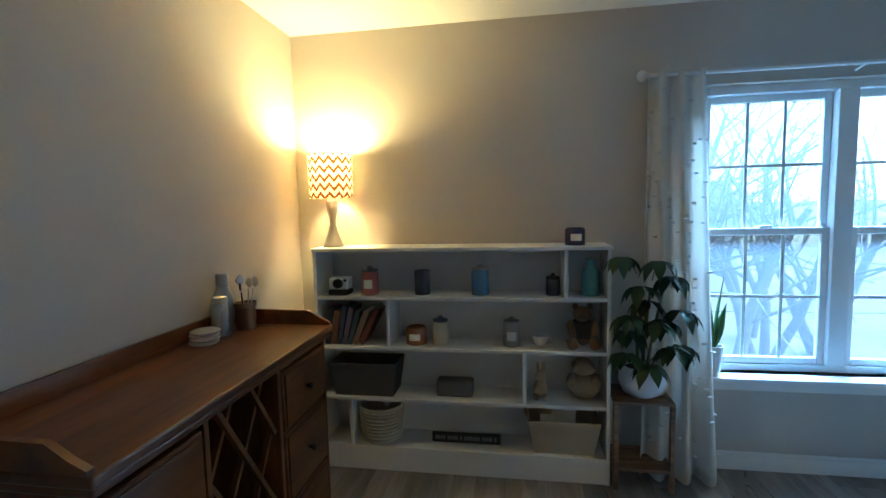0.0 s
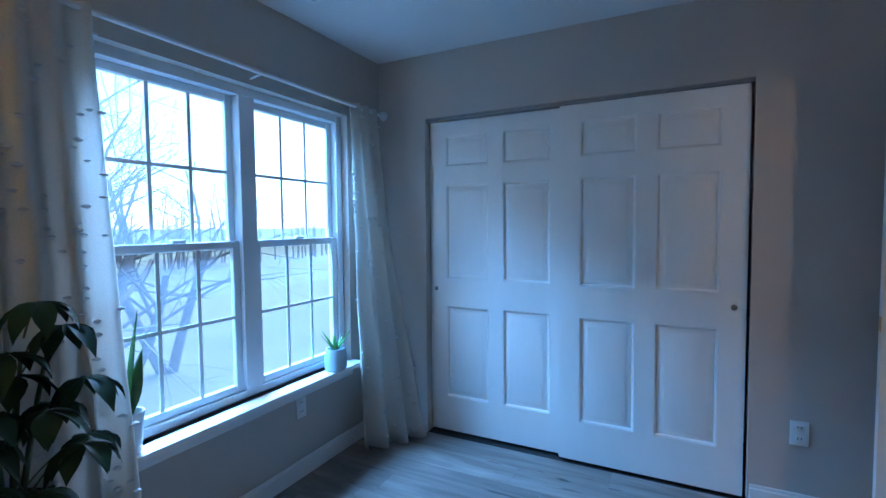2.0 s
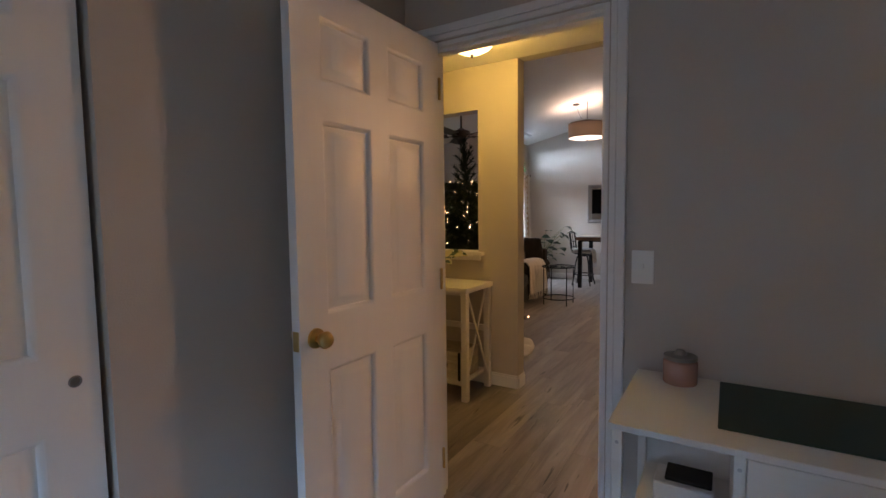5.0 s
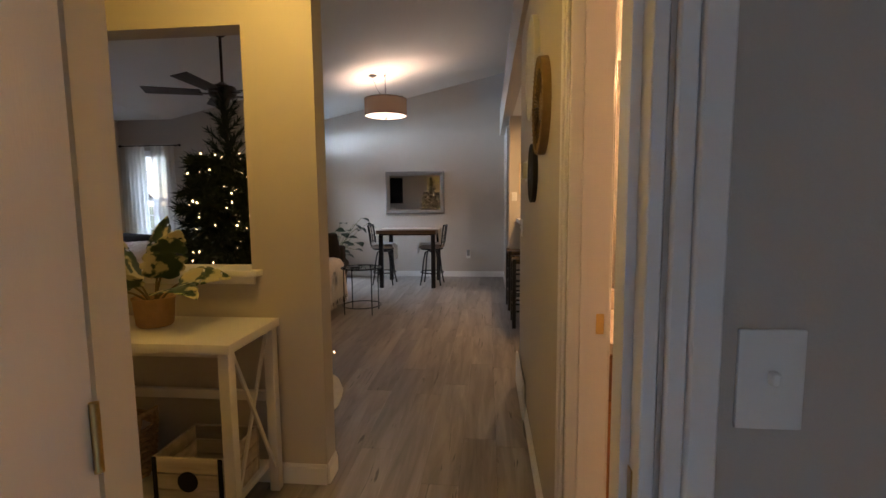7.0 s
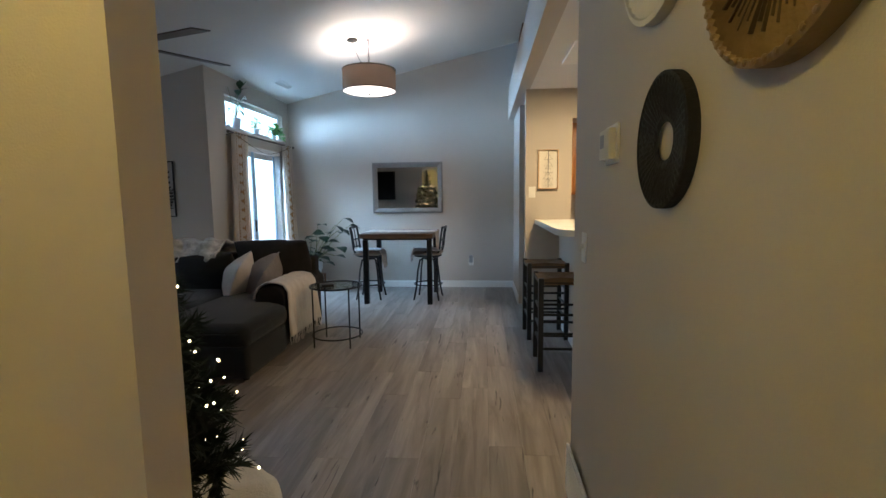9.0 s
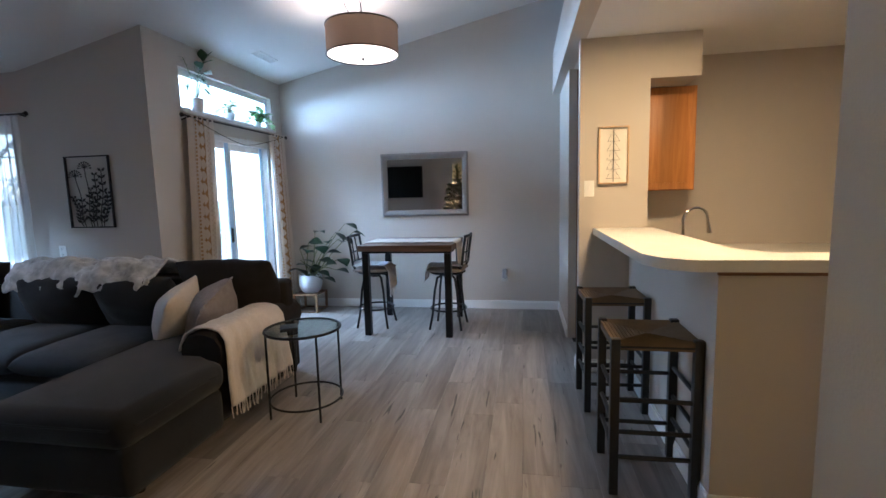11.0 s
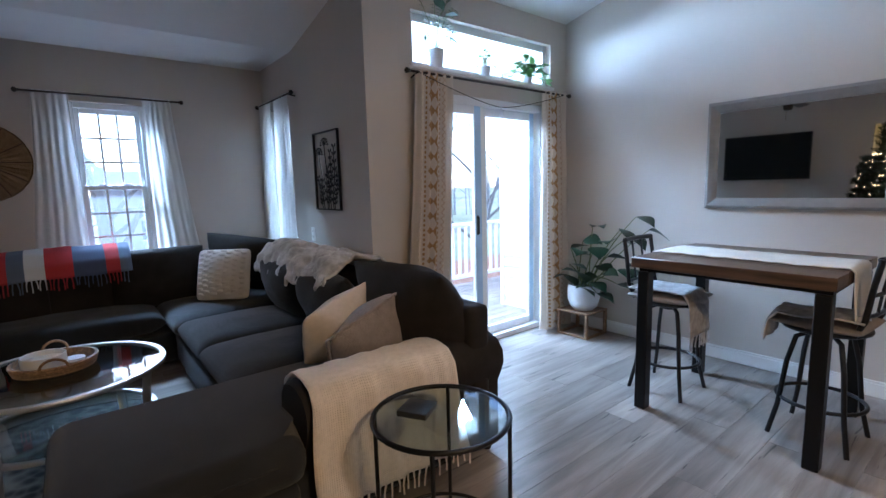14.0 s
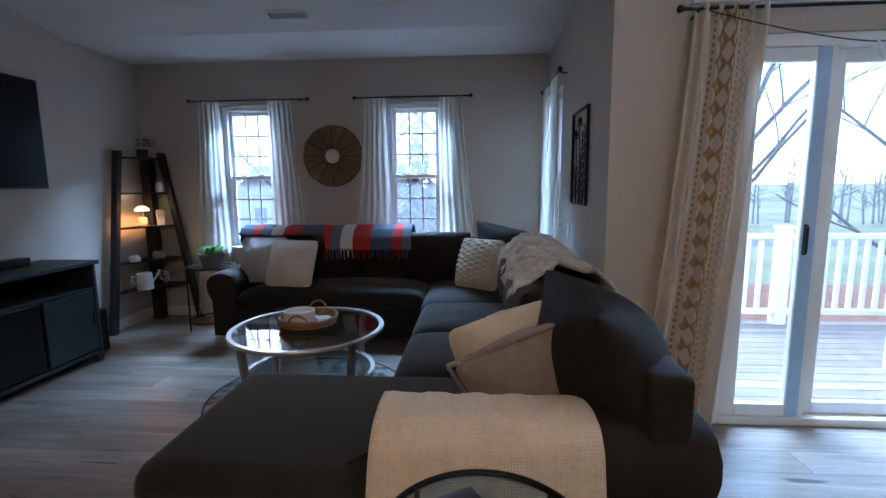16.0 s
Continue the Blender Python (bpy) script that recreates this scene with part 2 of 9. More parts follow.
def lathe(bm, prof, c=(0, 0, 0), n=24, sx=1.0, sy=1.0):
    """Turn a profile of (radius, height) round the upright through c."""
    rings = []
    for r, z in prof:
        if r < 1e-5:
            rings.append([bm.verts.new((c[0], c[1], c[2] + z))])
        else:
            rings.append([bm.verts.new((c[0] + sx * r * math.cos(2 * math.pi * j / n), c[1] + sy * r * math.sin(2 * math.pi * j / n), c[2] + z)) for j in range(n)])
    for p, q in zip(rings, rings[1:]):
        for j in range(n):
            k = (j + 1) % n
            if len(p) == 1 and len(q) == 1:
                continue
            if len(p) == 1:
                bm.faces.new((p[0], q[k], q[j]))
            elif len(q) == 1:
                bm.faces.new((p[j], p[k], q[0]))
            else:
                bm.faces.new((p[j], p[k], q[k], q[j]))
    return bm


def disc_profile(r, z0, z1):
    return [(0, z0), (r - 0.002, z0), (r, z0 + 0.002), (r, z1 - 0.002), (r - 0.002, z1), (0, z1)]


def ring(r, z, c=(0, 0), n=36):
    return [(c[0] + r * math.cos(2 * math.pi * i / n), c[1] + r * math.sin(2 * math.pi * i / n), z) for i in range(n)]


def cushion(bm, w, d, h, m=None, p=5.0, crown=0.25, nu=14, nv=14, wrinkle=0.0, seed=0):
    """A stuffed block: rounded in plan and section, crowned on both faces; centred on the origin, w along x, d along y, h along z."""
    m = m or Matrix()
    top, bot = {}, {}
    for i in range(nu + 1):
        for j in range(nv + 1):
            u, v = 2 * i / nu - 1, 2 * j / nv - 1
            uu, vv = math.sin(u * math.pi / 2), math.sin(v * math.pi / 2)
            e = max(0.0, (1 - abs(uu) ** p)) * max(0.0, (1 - abs(vv) ** p))
            t = (1 - crown) * e ** 0.35 + crown * (1 - uu * uu) * (1 - vv * vv)
            wr = wrinkle * noise.noise(Vector((uu * 3 + seed, vv * 3, seed * 1.7))) if wrinkle else 0
            x, y = uu * w / 2, vv * d / 2
            edge = i in (0, nu) or j in (0, nv)
            top[i, j] = bm.verts.new(m @ Vector((x, y, t * h / 2 + wr * (not edge))))
            bot[i, j] = top[i, j] if edge else bm.verts.new(m @ Vector((x, y, -t * h / 2 + wr)))
    for i in range(nu):
        for j in range(nv):
            bm.faces.new((top[i, j], top[i + 1, j], top[i + 1, j + 1], top[i, j + 1]))
            q = (bot[i, j], bot[i, j + 1], bot[i + 1, j + 1], bot[i + 1, j])
            if len(set(q)) == 4:
                try:
                    bm.faces.new(q)
                except ValueError:
                    pass
    return bm


def sheet(bm, f, nu, nv):
    """A grid of faces through the points f(u, v), u and v from 0 to 1."""
    g = [[bm.verts.new(f(i / nu, j / nv)) for j in range(nv + 1)] for i in range(nu + 1)]
    for i in range(nu):
        for j in range(nv):
            bm.faces.new((g[i][j], g[i + 1][j], g[i + 1][j + 1], g[i][j + 1]))
    return bm


def mesh_of(name, bm, material, smooth=None):
    bmesh.ops.recalc_face_normals(bm, faces=bm.faces)
    me = bpy.data.meshes.new(name)
    bm.to_mesh(me)
    bm.free()
    for mt in material if isinstance(material, (list, tuple)) else (material,):
        me.materials.append(mt)
    if smooth:
        me.polygons.foreach_set("use_smooth", [True] * len(me.polygons))
        me.set_sharp_from_angle(angle=radians(smooth))
    return me


def part(name, bm, material, parent=None, label="", smooth=40, m=None):
    ob = new(name, mesh_of(name, bm, material, smooth))
    if parent is not None:
        ob.parent = parent
    if m is not None:
        ob.matrix_basis = m
    if label:
        ob["label"] = label
    return ob


def thing(name, label, category, m=None, group=""):
    ob = new(name)
    ob.empty_display_size = 0.1
    ob.matrix_basis = m or Matrix()
    return tagged(ob, label, category, group)


def struct(name, bm, material, label, category, smooth=None):
    return tagged(part(name, bm, material, None, "", smooth), label, category, "", "structure")


def B():
    return bmesh.new()


def thick(ob, t, offset=0.0):
    md = ob.modifiers.new("thickness", "SOLIDIFY")
    md.thickness, md.offset = t, offset
    return ob


def soften(ob, levels=1):
    md = ob.modifiers.new("rounded", "SUBSURF")
    md.levels = md.render_levels = levels
    return ob


# ---- the setting ----
XE, YN, YS, XW = 3.20, 3.02, -0.32, -0.76
HALL_W, PASS_Y, SOUTH, EAST, BAY, SLIDE = 2.29, -1.81, -8.05, 7.65, -5.93, 5.62
H0 = 2.44


def wall(name, axis, c, t, a0, a1, z0, z1, holes=(), label="greige painted drywall wall", material=None):
    """A wall along 'x' or 'y' from a0 to a1, from c to c + t across, with holes (b0, b1, w0, w1)."""
    bm = B()
    cuts = sorted({a0, a1, *[v for h in holes for v in h[:2] if a0 < v < a1]})
    for p, q in zip(cuts, cuts[1:]):
        mid = (p + q) / 2
        spans, z = [], z0
        for h in sorted((h for h in holes if h[0] < mid < h[1]), key=lambda h: h[2]):
            if h[2] > z:
                spans.append((z, h[2]))
            z = h[3]
        if z < z1:
            spans.append((z, z1))
        for s0, s1 in spans:
            lo, hi = min(c, c + t), max(c, c + t)
            if axis == "x":
                bx(bm, p, q, lo, hi, s0, s1)
            else:
                bx(bm, lo, hi, p, q, s0, s1)
    bmesh.ops.remove_doubles(bm, verts=bm.verts, dist=0.0005)
    seen, dead = {}, []
    for f in bm.faces:
        k = tuple(round(v, 3) for v in f.calc_center_median())
        if k in seen:
            dead += [f, seen[k]]
        seen[k] = f
    bmesh.ops.delete(bm, geom=list(set(dead)), context="FACES_ONLY")
    return struct(name, bm, material or WALL, label, "wall")


def slope(x):
    return 2.78 - 0.222 * (x - 5.6) if x < 6.86 else 2.50


# office
wall("wall_office_north", "x", YN, 0.16, XW - 0.12, XE + 0.8, 0, H0, [(1.46, 2.86, 0.53, 2.03)])
wall("wall_office_west", "y", XW, -0.12, YS, YN, 0, H0)
wall("wall_office_east", "y", XE, 0.11, YS, YN, 0, H0, [(0.90, 2.67, 0, 2.04)])
wall("wall_office_south", "x", YS, -0.12, XW - 0.12, 5.4, 0, H0, [(2.325, 3.095, 0, 2.05)])
# closet behind the sliding doors
wall("wall_closet_back", "y", XE + 0.72, 0.08, YS, YN, 0, H0)
# hall and bathroom
wall("wall_hall_west", "y", HALL_W, -0.12, -3.15, YS - 0.12, 0, H0, [(-1.16, -0.47, 0, 2.04)])
wall("wall_pass_through", "x", PASS_Y, -0.12, 3.28, EAST + 0.15, 0, 3.6, [(3.605, 4.39, 1.03, 2.115)], "warm-lit painted drywall wall with a pass-through opening")
wall("wall_hall_end", "y", 5.4, 0.1, PASS_Y, YS - 0.12, 0, H0)
wall("wall_bath_south", "x", -2.02, -0.1, -0.6, HALL_W - 0.12, 0, H0)
wall("wall_bath_west", "y", -0.6, -0.1, -2.44, YS - 0.12, 0, H0)
# above the hall the vaulted room is closed by a gable panel
wall("wall_hall_gable", "x", PASS_Y, -0.12, HALL_W - 0.2, 3.28, H0 + 0.005, 3.6)
# living and dining room
wall("wall_living_east", "y", EAST, 0.15, BAY - 0.15, PASS_Y - 0.12, 0, 2.6, [(-3.30, -2.76, 0.72, 2.09), (-4.94, -4.40, 0.72, 2.09)])
wall("wall_living_bay", "x", BAY, -0.15, SLIDE, EAST, 0, 2.9, [(6.97, 7.44, 0.72, 2.09)])
wall("wall_living_slider", "y", SLIDE, 0.15, SOUTH - 0.15, BAY - 0.15, 0, 2.9, [(-7.76, -6.52, 0, 2.03), (-7.83, -6.31, 2.19, 2.56)])
wall("wall_living_south", "x", SOUTH, -0.15, 2.09, SLIDE, 0, 3.7)
wall("wall_pantry", "y", 2.24, -0.07, SOUTH, -6.24, 0, 2.46, [(-6.97, -6.24, 0, 2.46)])
bm = bx(B(), 2.12, 2.24, -6.24, -6.13, 0, 2.46)
struct("wall_pantry_jamb", bm, WALL, "narrow painted end of the pantry wall", "wall")
wall("wall_kitchen_picture", "x", -6.13, -0.11, 1.76, 2.12, 0, 2.46)
wall("wall_kitchen_south", "x", -6.80, -0.1, -0.6, 1.76, 0, 2.46)
wall("wall_pantry_side", "y", 1.76, 0.1, -8.05, -6.24, 0, 2.46)
wall("wall_kitchen_west", "y", -0.6, -0.1, -6.9, -3.0, 0, 2.46)
wall("wall_kitchen_north", "x", -3.05, 0.1, -0.6, HALL_W - 0.12, 0, 2.46)
# ledge beam over the bar, with a full-height stub at the south end
bm = B()
bx(bm, 2.20, 2.32, SOUTH, -3.15, 2.46, 2.90)
bx(bm, 2.20, 2.32, -3.15, PASS_Y - 0.12, 2.46, 3.7)
bx(bm, 2.17, 2.29, -3.15, PASS_Y - 0.12, 2.44, 2.4595)
struct("beam_ledge", bm, WALL, "painted plant ledge beam above the bar", "beam")
struct("ledge_top", bx(B(), -0.6, 2.20, SOUTH, -3.05, 2.80, 2.88), CEIL, "white top of the plant ledge", "ledge")
struct("wall_ledge_back", bx(B(), 1.20, 1.30, SOUTH, PASS_Y, 2.88, 3.95), WALL, "painted wall behind the plant ledge", "wall")
bm = bx(B(), 1.43, 2.12, -6.30, -6.131, 2.16, 2.459)
bx(bm, 1.43, 1.76, -6.80, -6.3005, 2.16, 2.459)
struct("soffit", bm, WALL, "painted soffit above the kitchen cabinet", "soffit")
# ceilings
struct("ceiling_office", bx(B(), XW, XE + 0.8, YS - 0.1, YN, H0, H0 + 0.1), CEIL, "white textured office ceiling", "ceiling")
struct("ceiling_hall", bx(B(), -0.6, 5.4, PASS_Y, YS - 0.1, H0 + 0.001, H0 + 0.1), CEIL, "white hall ceiling", "ceiling")
struct("ceiling_bath", bx(B(), -0.6, HALL_W - 0.12, -2.44, PASS_Y, H0 + 0.001, H0 + 0.1), CEIL, "white bathroom ceiling", "ceiling")
struct("ceiling_kitchen", bx(B(), -0.6, 2.20, -8.05, -3.05, 2.46, 2.56), CEIL, "white kitchen ceiling", "ceiling")
bm = B()
prof = [(1.2, slope(1.2)), (6.86, 2.50), (EAST + 0.15, 2.50), (EAST + 0.15, 2.62), (6.86, 2.62), (1.2, slope(1.2) + 0.12)]
a = [bm.verts.new((x, PASS_Y - 0.12 + 0.14, z)) for x, z in prof]
b = [bm.verts.new((x, SOUTH - 0.15, z)) for x, z in prof]
bm.faces.new(a)
bm.faces.new(b[::-1])
for i in range(6):
    bm.faces.new((a[i], b[i], b[(i + 1) % 6], a[(i + 1) % 6]))
struct("ceiling_vault", bm, CEIL, "white sloping vaulted ceiling", "ceiling")
# ---- trim: baseboards, casings ----
def base_run(bm, axis, c, side, a0, a1, h=0.10):
    """Baseboard with an eased top along a wall face at c; side +1 or -1 is the way into the room."""
    for t0, z0, z1 in ((0.013, 0.0, h - 0.018), (0.008, h - 0.018, h)):
        lo, hi = sorted((c, c + side * t0))
        if axis == "x":
            bx(bm, a0, a1, lo, hi, z0, z1, 0.002, 1)
        else:
            bx(bm, lo, hi, a0, a1, z0, z1, 0.002, 1)


RUNS = {
    "baseboard_office": [("x", YN, -1, 0.99, XE), ("y", XE, -1, 2.74, YN), ("y", XE, -1, YS, 0.89), ("y", XW, 1, YS, YN), ("x", YS, 1, XW, 2.26)],
    "baseboard_hall": [("y", HALL_W, 1, -3.15, -1.235), ("x", PASS_Y, 1, 3.28, 5.4), ("y", 3.28, -1, PASS_Y - 0.12, PASS_Y), ("x", -3.15, -1, HALL_W - 0.12, HALL_W)],
    "baseboard_living": [("x", SOUTH, 1, 2.25, SLIDE), ("y", SLIDE, -1, SOUTH, -7.80), ("y", SLIDE, -1, -6.48, BAY - 0.15), ("x", BAY, 1, SLIDE, EAST),
                         ("y", EAST, -1, BAY, PASS_Y - 0.12), ("x", PASS_Y - 0.12, -1, 3.28, EAST), ("y", 2.24, 1, SOUTH, -6.98), ("y", 2.24, 1, -6.24, -6.13), ("x", -6.13, 1, 1.9, 2.24)],
}
for nm, runs in RUNS.items():
    bm = B()
    for r in runs:
        base_run(bm, *r)
    struct(nm, bm, TRIM, "white painted baseboard along the wall", "baseboard", 30)


def casing(name, m, w, h, depth, wid=0.062, sides=(1, 1), both=True):
    """Door lining with flat casings; local x along the wall, y through it, the opening from x 0 to w."""
    t = thing(name, "white painted door frame with moulded casing", "door frame", m)
    t["kind"] = "structure"
    bm = B()
    bx(bm, 0, 0.018, -depth, 0, 0, h, 0.002, 1)
    bx(bm, w - 0.018, w, -depth, 0, 0, h, 0.002, 1)
    bx(bm, 0.018, w - 0.018, -depth, 0, h - 0.018, h, 0.002, 1)
    st = 0.055
    bx(bm, 0.0181, 0.030, -depth * 0.5 - 0.02, -st + 0.02, 0, h - 0.0181)
    bx(bm, w - 0.030, w - 0.0181, -depth * 0.5 - 0.02, -st + 0.02, 0, h - 0.0181)
    bx(bm, 0.030, w - 0.030, -depth * 0.5 - 0.02, -st + 0.02, h - 0.030, h - 0.0181)
    part("lining", bm, TRIM, t)
    for y0, s in ((0.0, 1), (-depth, -1)) if both else ((0.0, 1),):
        bm = B()
        for a, b, tk in ((0.005, wid * 0.45, 0.011), (wid * 0.45, wid, 0.017)):
            lo, hi = sorted((y0, y0 + s * tk))
            if sides[0]:
                bx(bm, -b, -a, lo, hi, 0, h + b, 0.003, 1)
            if sides[1]:
                bx(bm, w + a, w + b, lo, hi, 0, h + b, 0.003, 1)
            bx(bm, -a, w + a, lo, hi, h + a, h + b, 0.003, 1)
        part("casing", bm, TRIM, t)
    return t


fr1 = casing("door_frame", pose(2.325, YS, 0), 0.77, 2.05, 0.12)
part("strike_plate", bx(B(), 0.0182, 0.020, -0.045, -0.02, 0.93, 1.0, 0.001, 1), BRASS, fr1, "brass strike plate")
fr2 = casing("door_frame", pose(HALL_W, -0.47, 0, 0, 0, -90), 0.69, 2.04, 0.12)
part("strike_plate", bx(B(), 0.69 - 0.021, 0.69 - 0.0182, -0.105, -0.072, 0.945, 1.005, 0.001, 1), BRASS, fr2, "brass strike plate")


# ---- doors ----
def panel_leaf(t, w, h, d, material, ncol=2):
    """Six-panel moulded door: stiles and rails with the panels set back and raised again."""
    st, ml = 0.112, 0.095
    pw = (w - 2 * st - ml) / 2
    rows = [(0.235, 0.835), (1.01, 1.615), (1.730, 1.925)]
    for a, b in ((0, st), (st + pw, st + pw + ml), (w - st, w)):
        part("stile", bx(B(), a, b, 0, d, 0.012, h), material, t)
    zc = [0.012] + [v for q in rows for v in q] + [h]
    for k in range(0, 8, 2):
        for a in (st, st + pw + ml):
            part("rail", bx(B(), a, a + pw, 0, d, zc[k], zc[k + 1]), material, t)
    for z0, z1 in rows:
        for a in (st, st + pw + ml):
            bm = B()
            g = 0.013
            for s0, s1 in ((0.0, 1), (d, -1)):
                def rect(i, y):
                    return [bm.verts.new((x, s0 + s1 * y, z)) for x, z in ((a + i, z0 + i), (a + pw - i, z0 + i), (a + pw - i, z1 - i), (a + i, z1 - i))]
                loops = [rect(0, 0.0), rect(0.007, 0.003), rect(0.014, g), rect(0.022, g), rect(0.046, 0.002), rect(0.050, 0.001)]
                for p, q in zip(loops, loops[1:]):
                    for i in range(4):
                        bm.faces.new((p[i], p[(i + 1) % 4], q[(i + 1) % 4], q[i]))
                bm.faces.new(loops[-1])
            part("panel", bm, material, t)


def knob(t, x, z, d):
    bm = B()
    for s, y in ((-1, 0.0), (1, d)):
        lathe_pts = [(0.0, 0.062), (0.018, 0.060), (0.027, 0.046), (0.024, 0.034), (0.011, 0.026), (0.010, 0.008), (0.031, 0.006), (0.032, 0.0)]
        n, rings = 20, []
        for r, hh in lathe_pts:
            rings.append([bm.verts.new((x + r * math.cos(2 * math.pi * j / n), y + s * hh, z + r * math.sin(2 * math.pi * j / n))) for j in range(n)])
        for p, q in zip(rings, rings[1:]):
            for j in range(n):
                bm.faces.new((p[j], p[(j + 1) % n], q[(j + 1) % n], q[j]))
    bmesh.ops.remove_doubles(bm, verts=bm.verts, dist=1e-5)
    part("door_knob", bm, BRASS, t, "round brass door knob", 60)


# office door, open against the closet wall; hinge at the jamb
d1 = thing("door_office", "white six-panel interior door with brass knob, standing open", "door", pose(3.045, YS + 0.03, 0.0, 0, 0, 88.5))
d1["kind"] = "structure"
panel_leaf(d1, 0.765, 2.03, 0.035, DOORW)
knob(d1, 0.705, 0.945, 0.035)
part("latch_plate", bx(B(), 0.7651, 0.767, 0.005, 0.030, 0.915, 0.975), BRASS, d1)
for hz in (0.2, 1.0, 1.8):
    part("hinge", tube(B(), [(0.004, 0.041, hz), (0.004, 0.041, hz + 0.09)], 0.006, 10), BRASS, d1)

# closet sliding doors
for nm, y0, xo, grip in (("door_closet_back", 1.765, 0.058, 0.86), ("door_closet_front", 0.915, 0.018, 0.05)):
    t = thing(nm, "white six-panel sliding closet door, closed", "closet door", pose(XE + xo + 0.035, y0, 0.004, 0, 0, 90))
    t["kind"] = "structure"
    panel_leaf(t, 0.90, 2.015, 0.034, DOORW)
    bm = B()
    n = 16
    r0 = [bm.verts.new((grip + 0.014 * math.cos(6.2832 * j / n), 0.0345, 0.945 + 0.014 * math.sin(6.2832 * j / n))) for j in range(n)]
    r1 = [bm.verts.new((grip + 0.011 * math.cos(6.2832 * j / n), 0.0365, 0.945 + 0.011 * math.sin(6.2832 * j / n))) for j in range(n)]
    r2 = [bm.verts.new((grip + 0.009 * math.cos(6.2832 * j / n), 0.0345, 0.945 + 0.009 * math.sin(6.2832 * j / n))) for j in range(n)]
    for p, q in ((r0, r1), (r1, r2)):
        for j in range(n):
            bm.faces.new((p[j], p[(j + 1) % n], q[(j + 1) % n], q[j]))
    bm.faces.new(r2)
    part("finger_pull", bm, mat("pewter_pull", (0.25, 0.23, 0.21), 0.35, 0.9), t, "small round metal finger pull")
bm = bx(B(), XE + 0.012, XE + 0.10, 0.902, 2.668, 2.022, 2.038)
struct("closet_track", bm, mat("grey_track", (0.3, 0.3, 0.3), 0.4, 0.8), "metal track above the closet doors", "track")
# near-black sheet that paints the shade behind the closet doors
struct("closet_floor_gap", bx(B(), XE + 0.1, XE + 0.72, 0.0, YN, -0.02, 0.003), DARK, "closet floor with the shade of the gap in its colour", "floor")


# ---- windows ----
def window(name, m, w, h, units=2, cols=3, rows=2, depth=0.10, label="white double-hung vinyl window with colonial grid"):
    """Double-hung window; local x along the wall, y outward, z up from the bottom of the opening."""
    t = thing(name, label, "window", m)
    t["kind"] = "structure"
    fw = 0.045
    bm = B()
    bx(bm, 0, fw, 0.02, depth, 0, h, 0.003, 1)
    bx(bm, w - fw, w, 0.02, depth, 0, h, 0.003, 1)
    bx(bm, fw, w - fw, 0.02, depth, 0, fw * 0.8, 0.003, 1)
    bx(bm, fw, w - fw, 0.02, depth, h - fw, h, 0.003, 1)
    uw = (w - 2 * fw - (units - 1) * 0.09) / units
    for k in range(1, units):
        x = fw + k * uw + (k - 1) * 0.09
        bx(bm, x, x + 0.09, 0.012, depth, fw * 0.8, h - fw, 0.003, 1)
    part("window_frame", bm, VINYL, t)
    z0, z1 = fw * 0.8, h - fw
    mid = (z0 + z1) / 2 + 0.0
    sr = 0.036
    for k in range(units):
        x0 = fw + k * (uw + 0.09)
        x1 = x0 + uw
        for nm, a, b, y0 in (("lower_sash", z0, mid + 0.02, 0.035), ("upper_sash", mid - 0.02, z1, 0.064)):
            bm = B()
            y1 = y0 + 0.028
            for q in ((x0, x0 + sr, a, b), (x1 - sr, x1, a, b), (x0 + sr, x1 - sr, a, a + sr), (x0 + sr, x1 - sr, b - sr, b)):
                bx(bm, q[0], q[1], y0, y1, q[2], q[3], 0.004, 1)
            s = part(nm, bm, VINYL, t)
            gx0, gx1, gz0, gz1 = x0 + sr, x1 - sr, a + sr, b - sr
            bm = bx(B(), gx0, gx1, y0 + 0.010, y0 + 0.014, gz0, gz1)
            p = part("pane", bm, GLASS, s)
            p.visible_shadow = False
            bm = B()
            for i in range(1, cols):
                x = gx0 + (gx1 - gx0) * i / cols
                bx(bm, x - 0.008, x + 0.008, y0 + 0.0045, y0 + 0.0095, gz0, gz1)
            for i in range(1, rows):
                z = gz0 + (gz1 - gz0) * i / rows
                bx(bm, gx0, gx1, y0 + 0.0035, y0 + 0.0085, z - 0.008, z + 0.008)
            part("muntins", bm, VINYL, s)
            if nm == "lower_sash":
                for fx in (0.3, 0.7) if units == 1 else (0.5,):
                    xx = x0 + uw * fx
                    part("sash_lock", bx(B(), xx - 0.03, xx + 0.03, y0 - 0.010, y0 + 0.018, b + 0.0005, b + 0.014, 0.004, 2), VINYL, s)
    return t


window("window_office", pose(1.46, YN + 0.03, 0.53), 1.40, 1.50, 2, 3, 2)
bm = B()
bx(bm, 1.44, 2.88, YN - 0.085, YN + 0.05, 0.505, 0.53, 0.005, 2)
bx(bm, 1.46, 2.86, YN - 0.012, YN, 0.44, 0.505, 0.003, 1)
struct("window_sill_office", bm, TRIM, "deep white painted window sill", "window sill", 30)
window("window_east", pose(EAST + 0.03, -2.76, 0.72, 0, 0, -90), 0.54, 1.37, 1, 3, 3)
window("window_east", pose(EAST + 0.03, -4.40, 0.72, 0, 0, -90), 0.54, 1.37, 1, 3, 3)
window("window_bay", pose(7.44, BAY - 0.03, 0.72, 0, 0, 180), 0.47, 1.37, 1, 3, 3)
bm = B()
for y in (-3.30, -4.94):
    bx(bm, EAST - 0.05, EAST + 0.03, y - 0.03, y + 0.57, 0.698, 0.72, 0.004, 1)
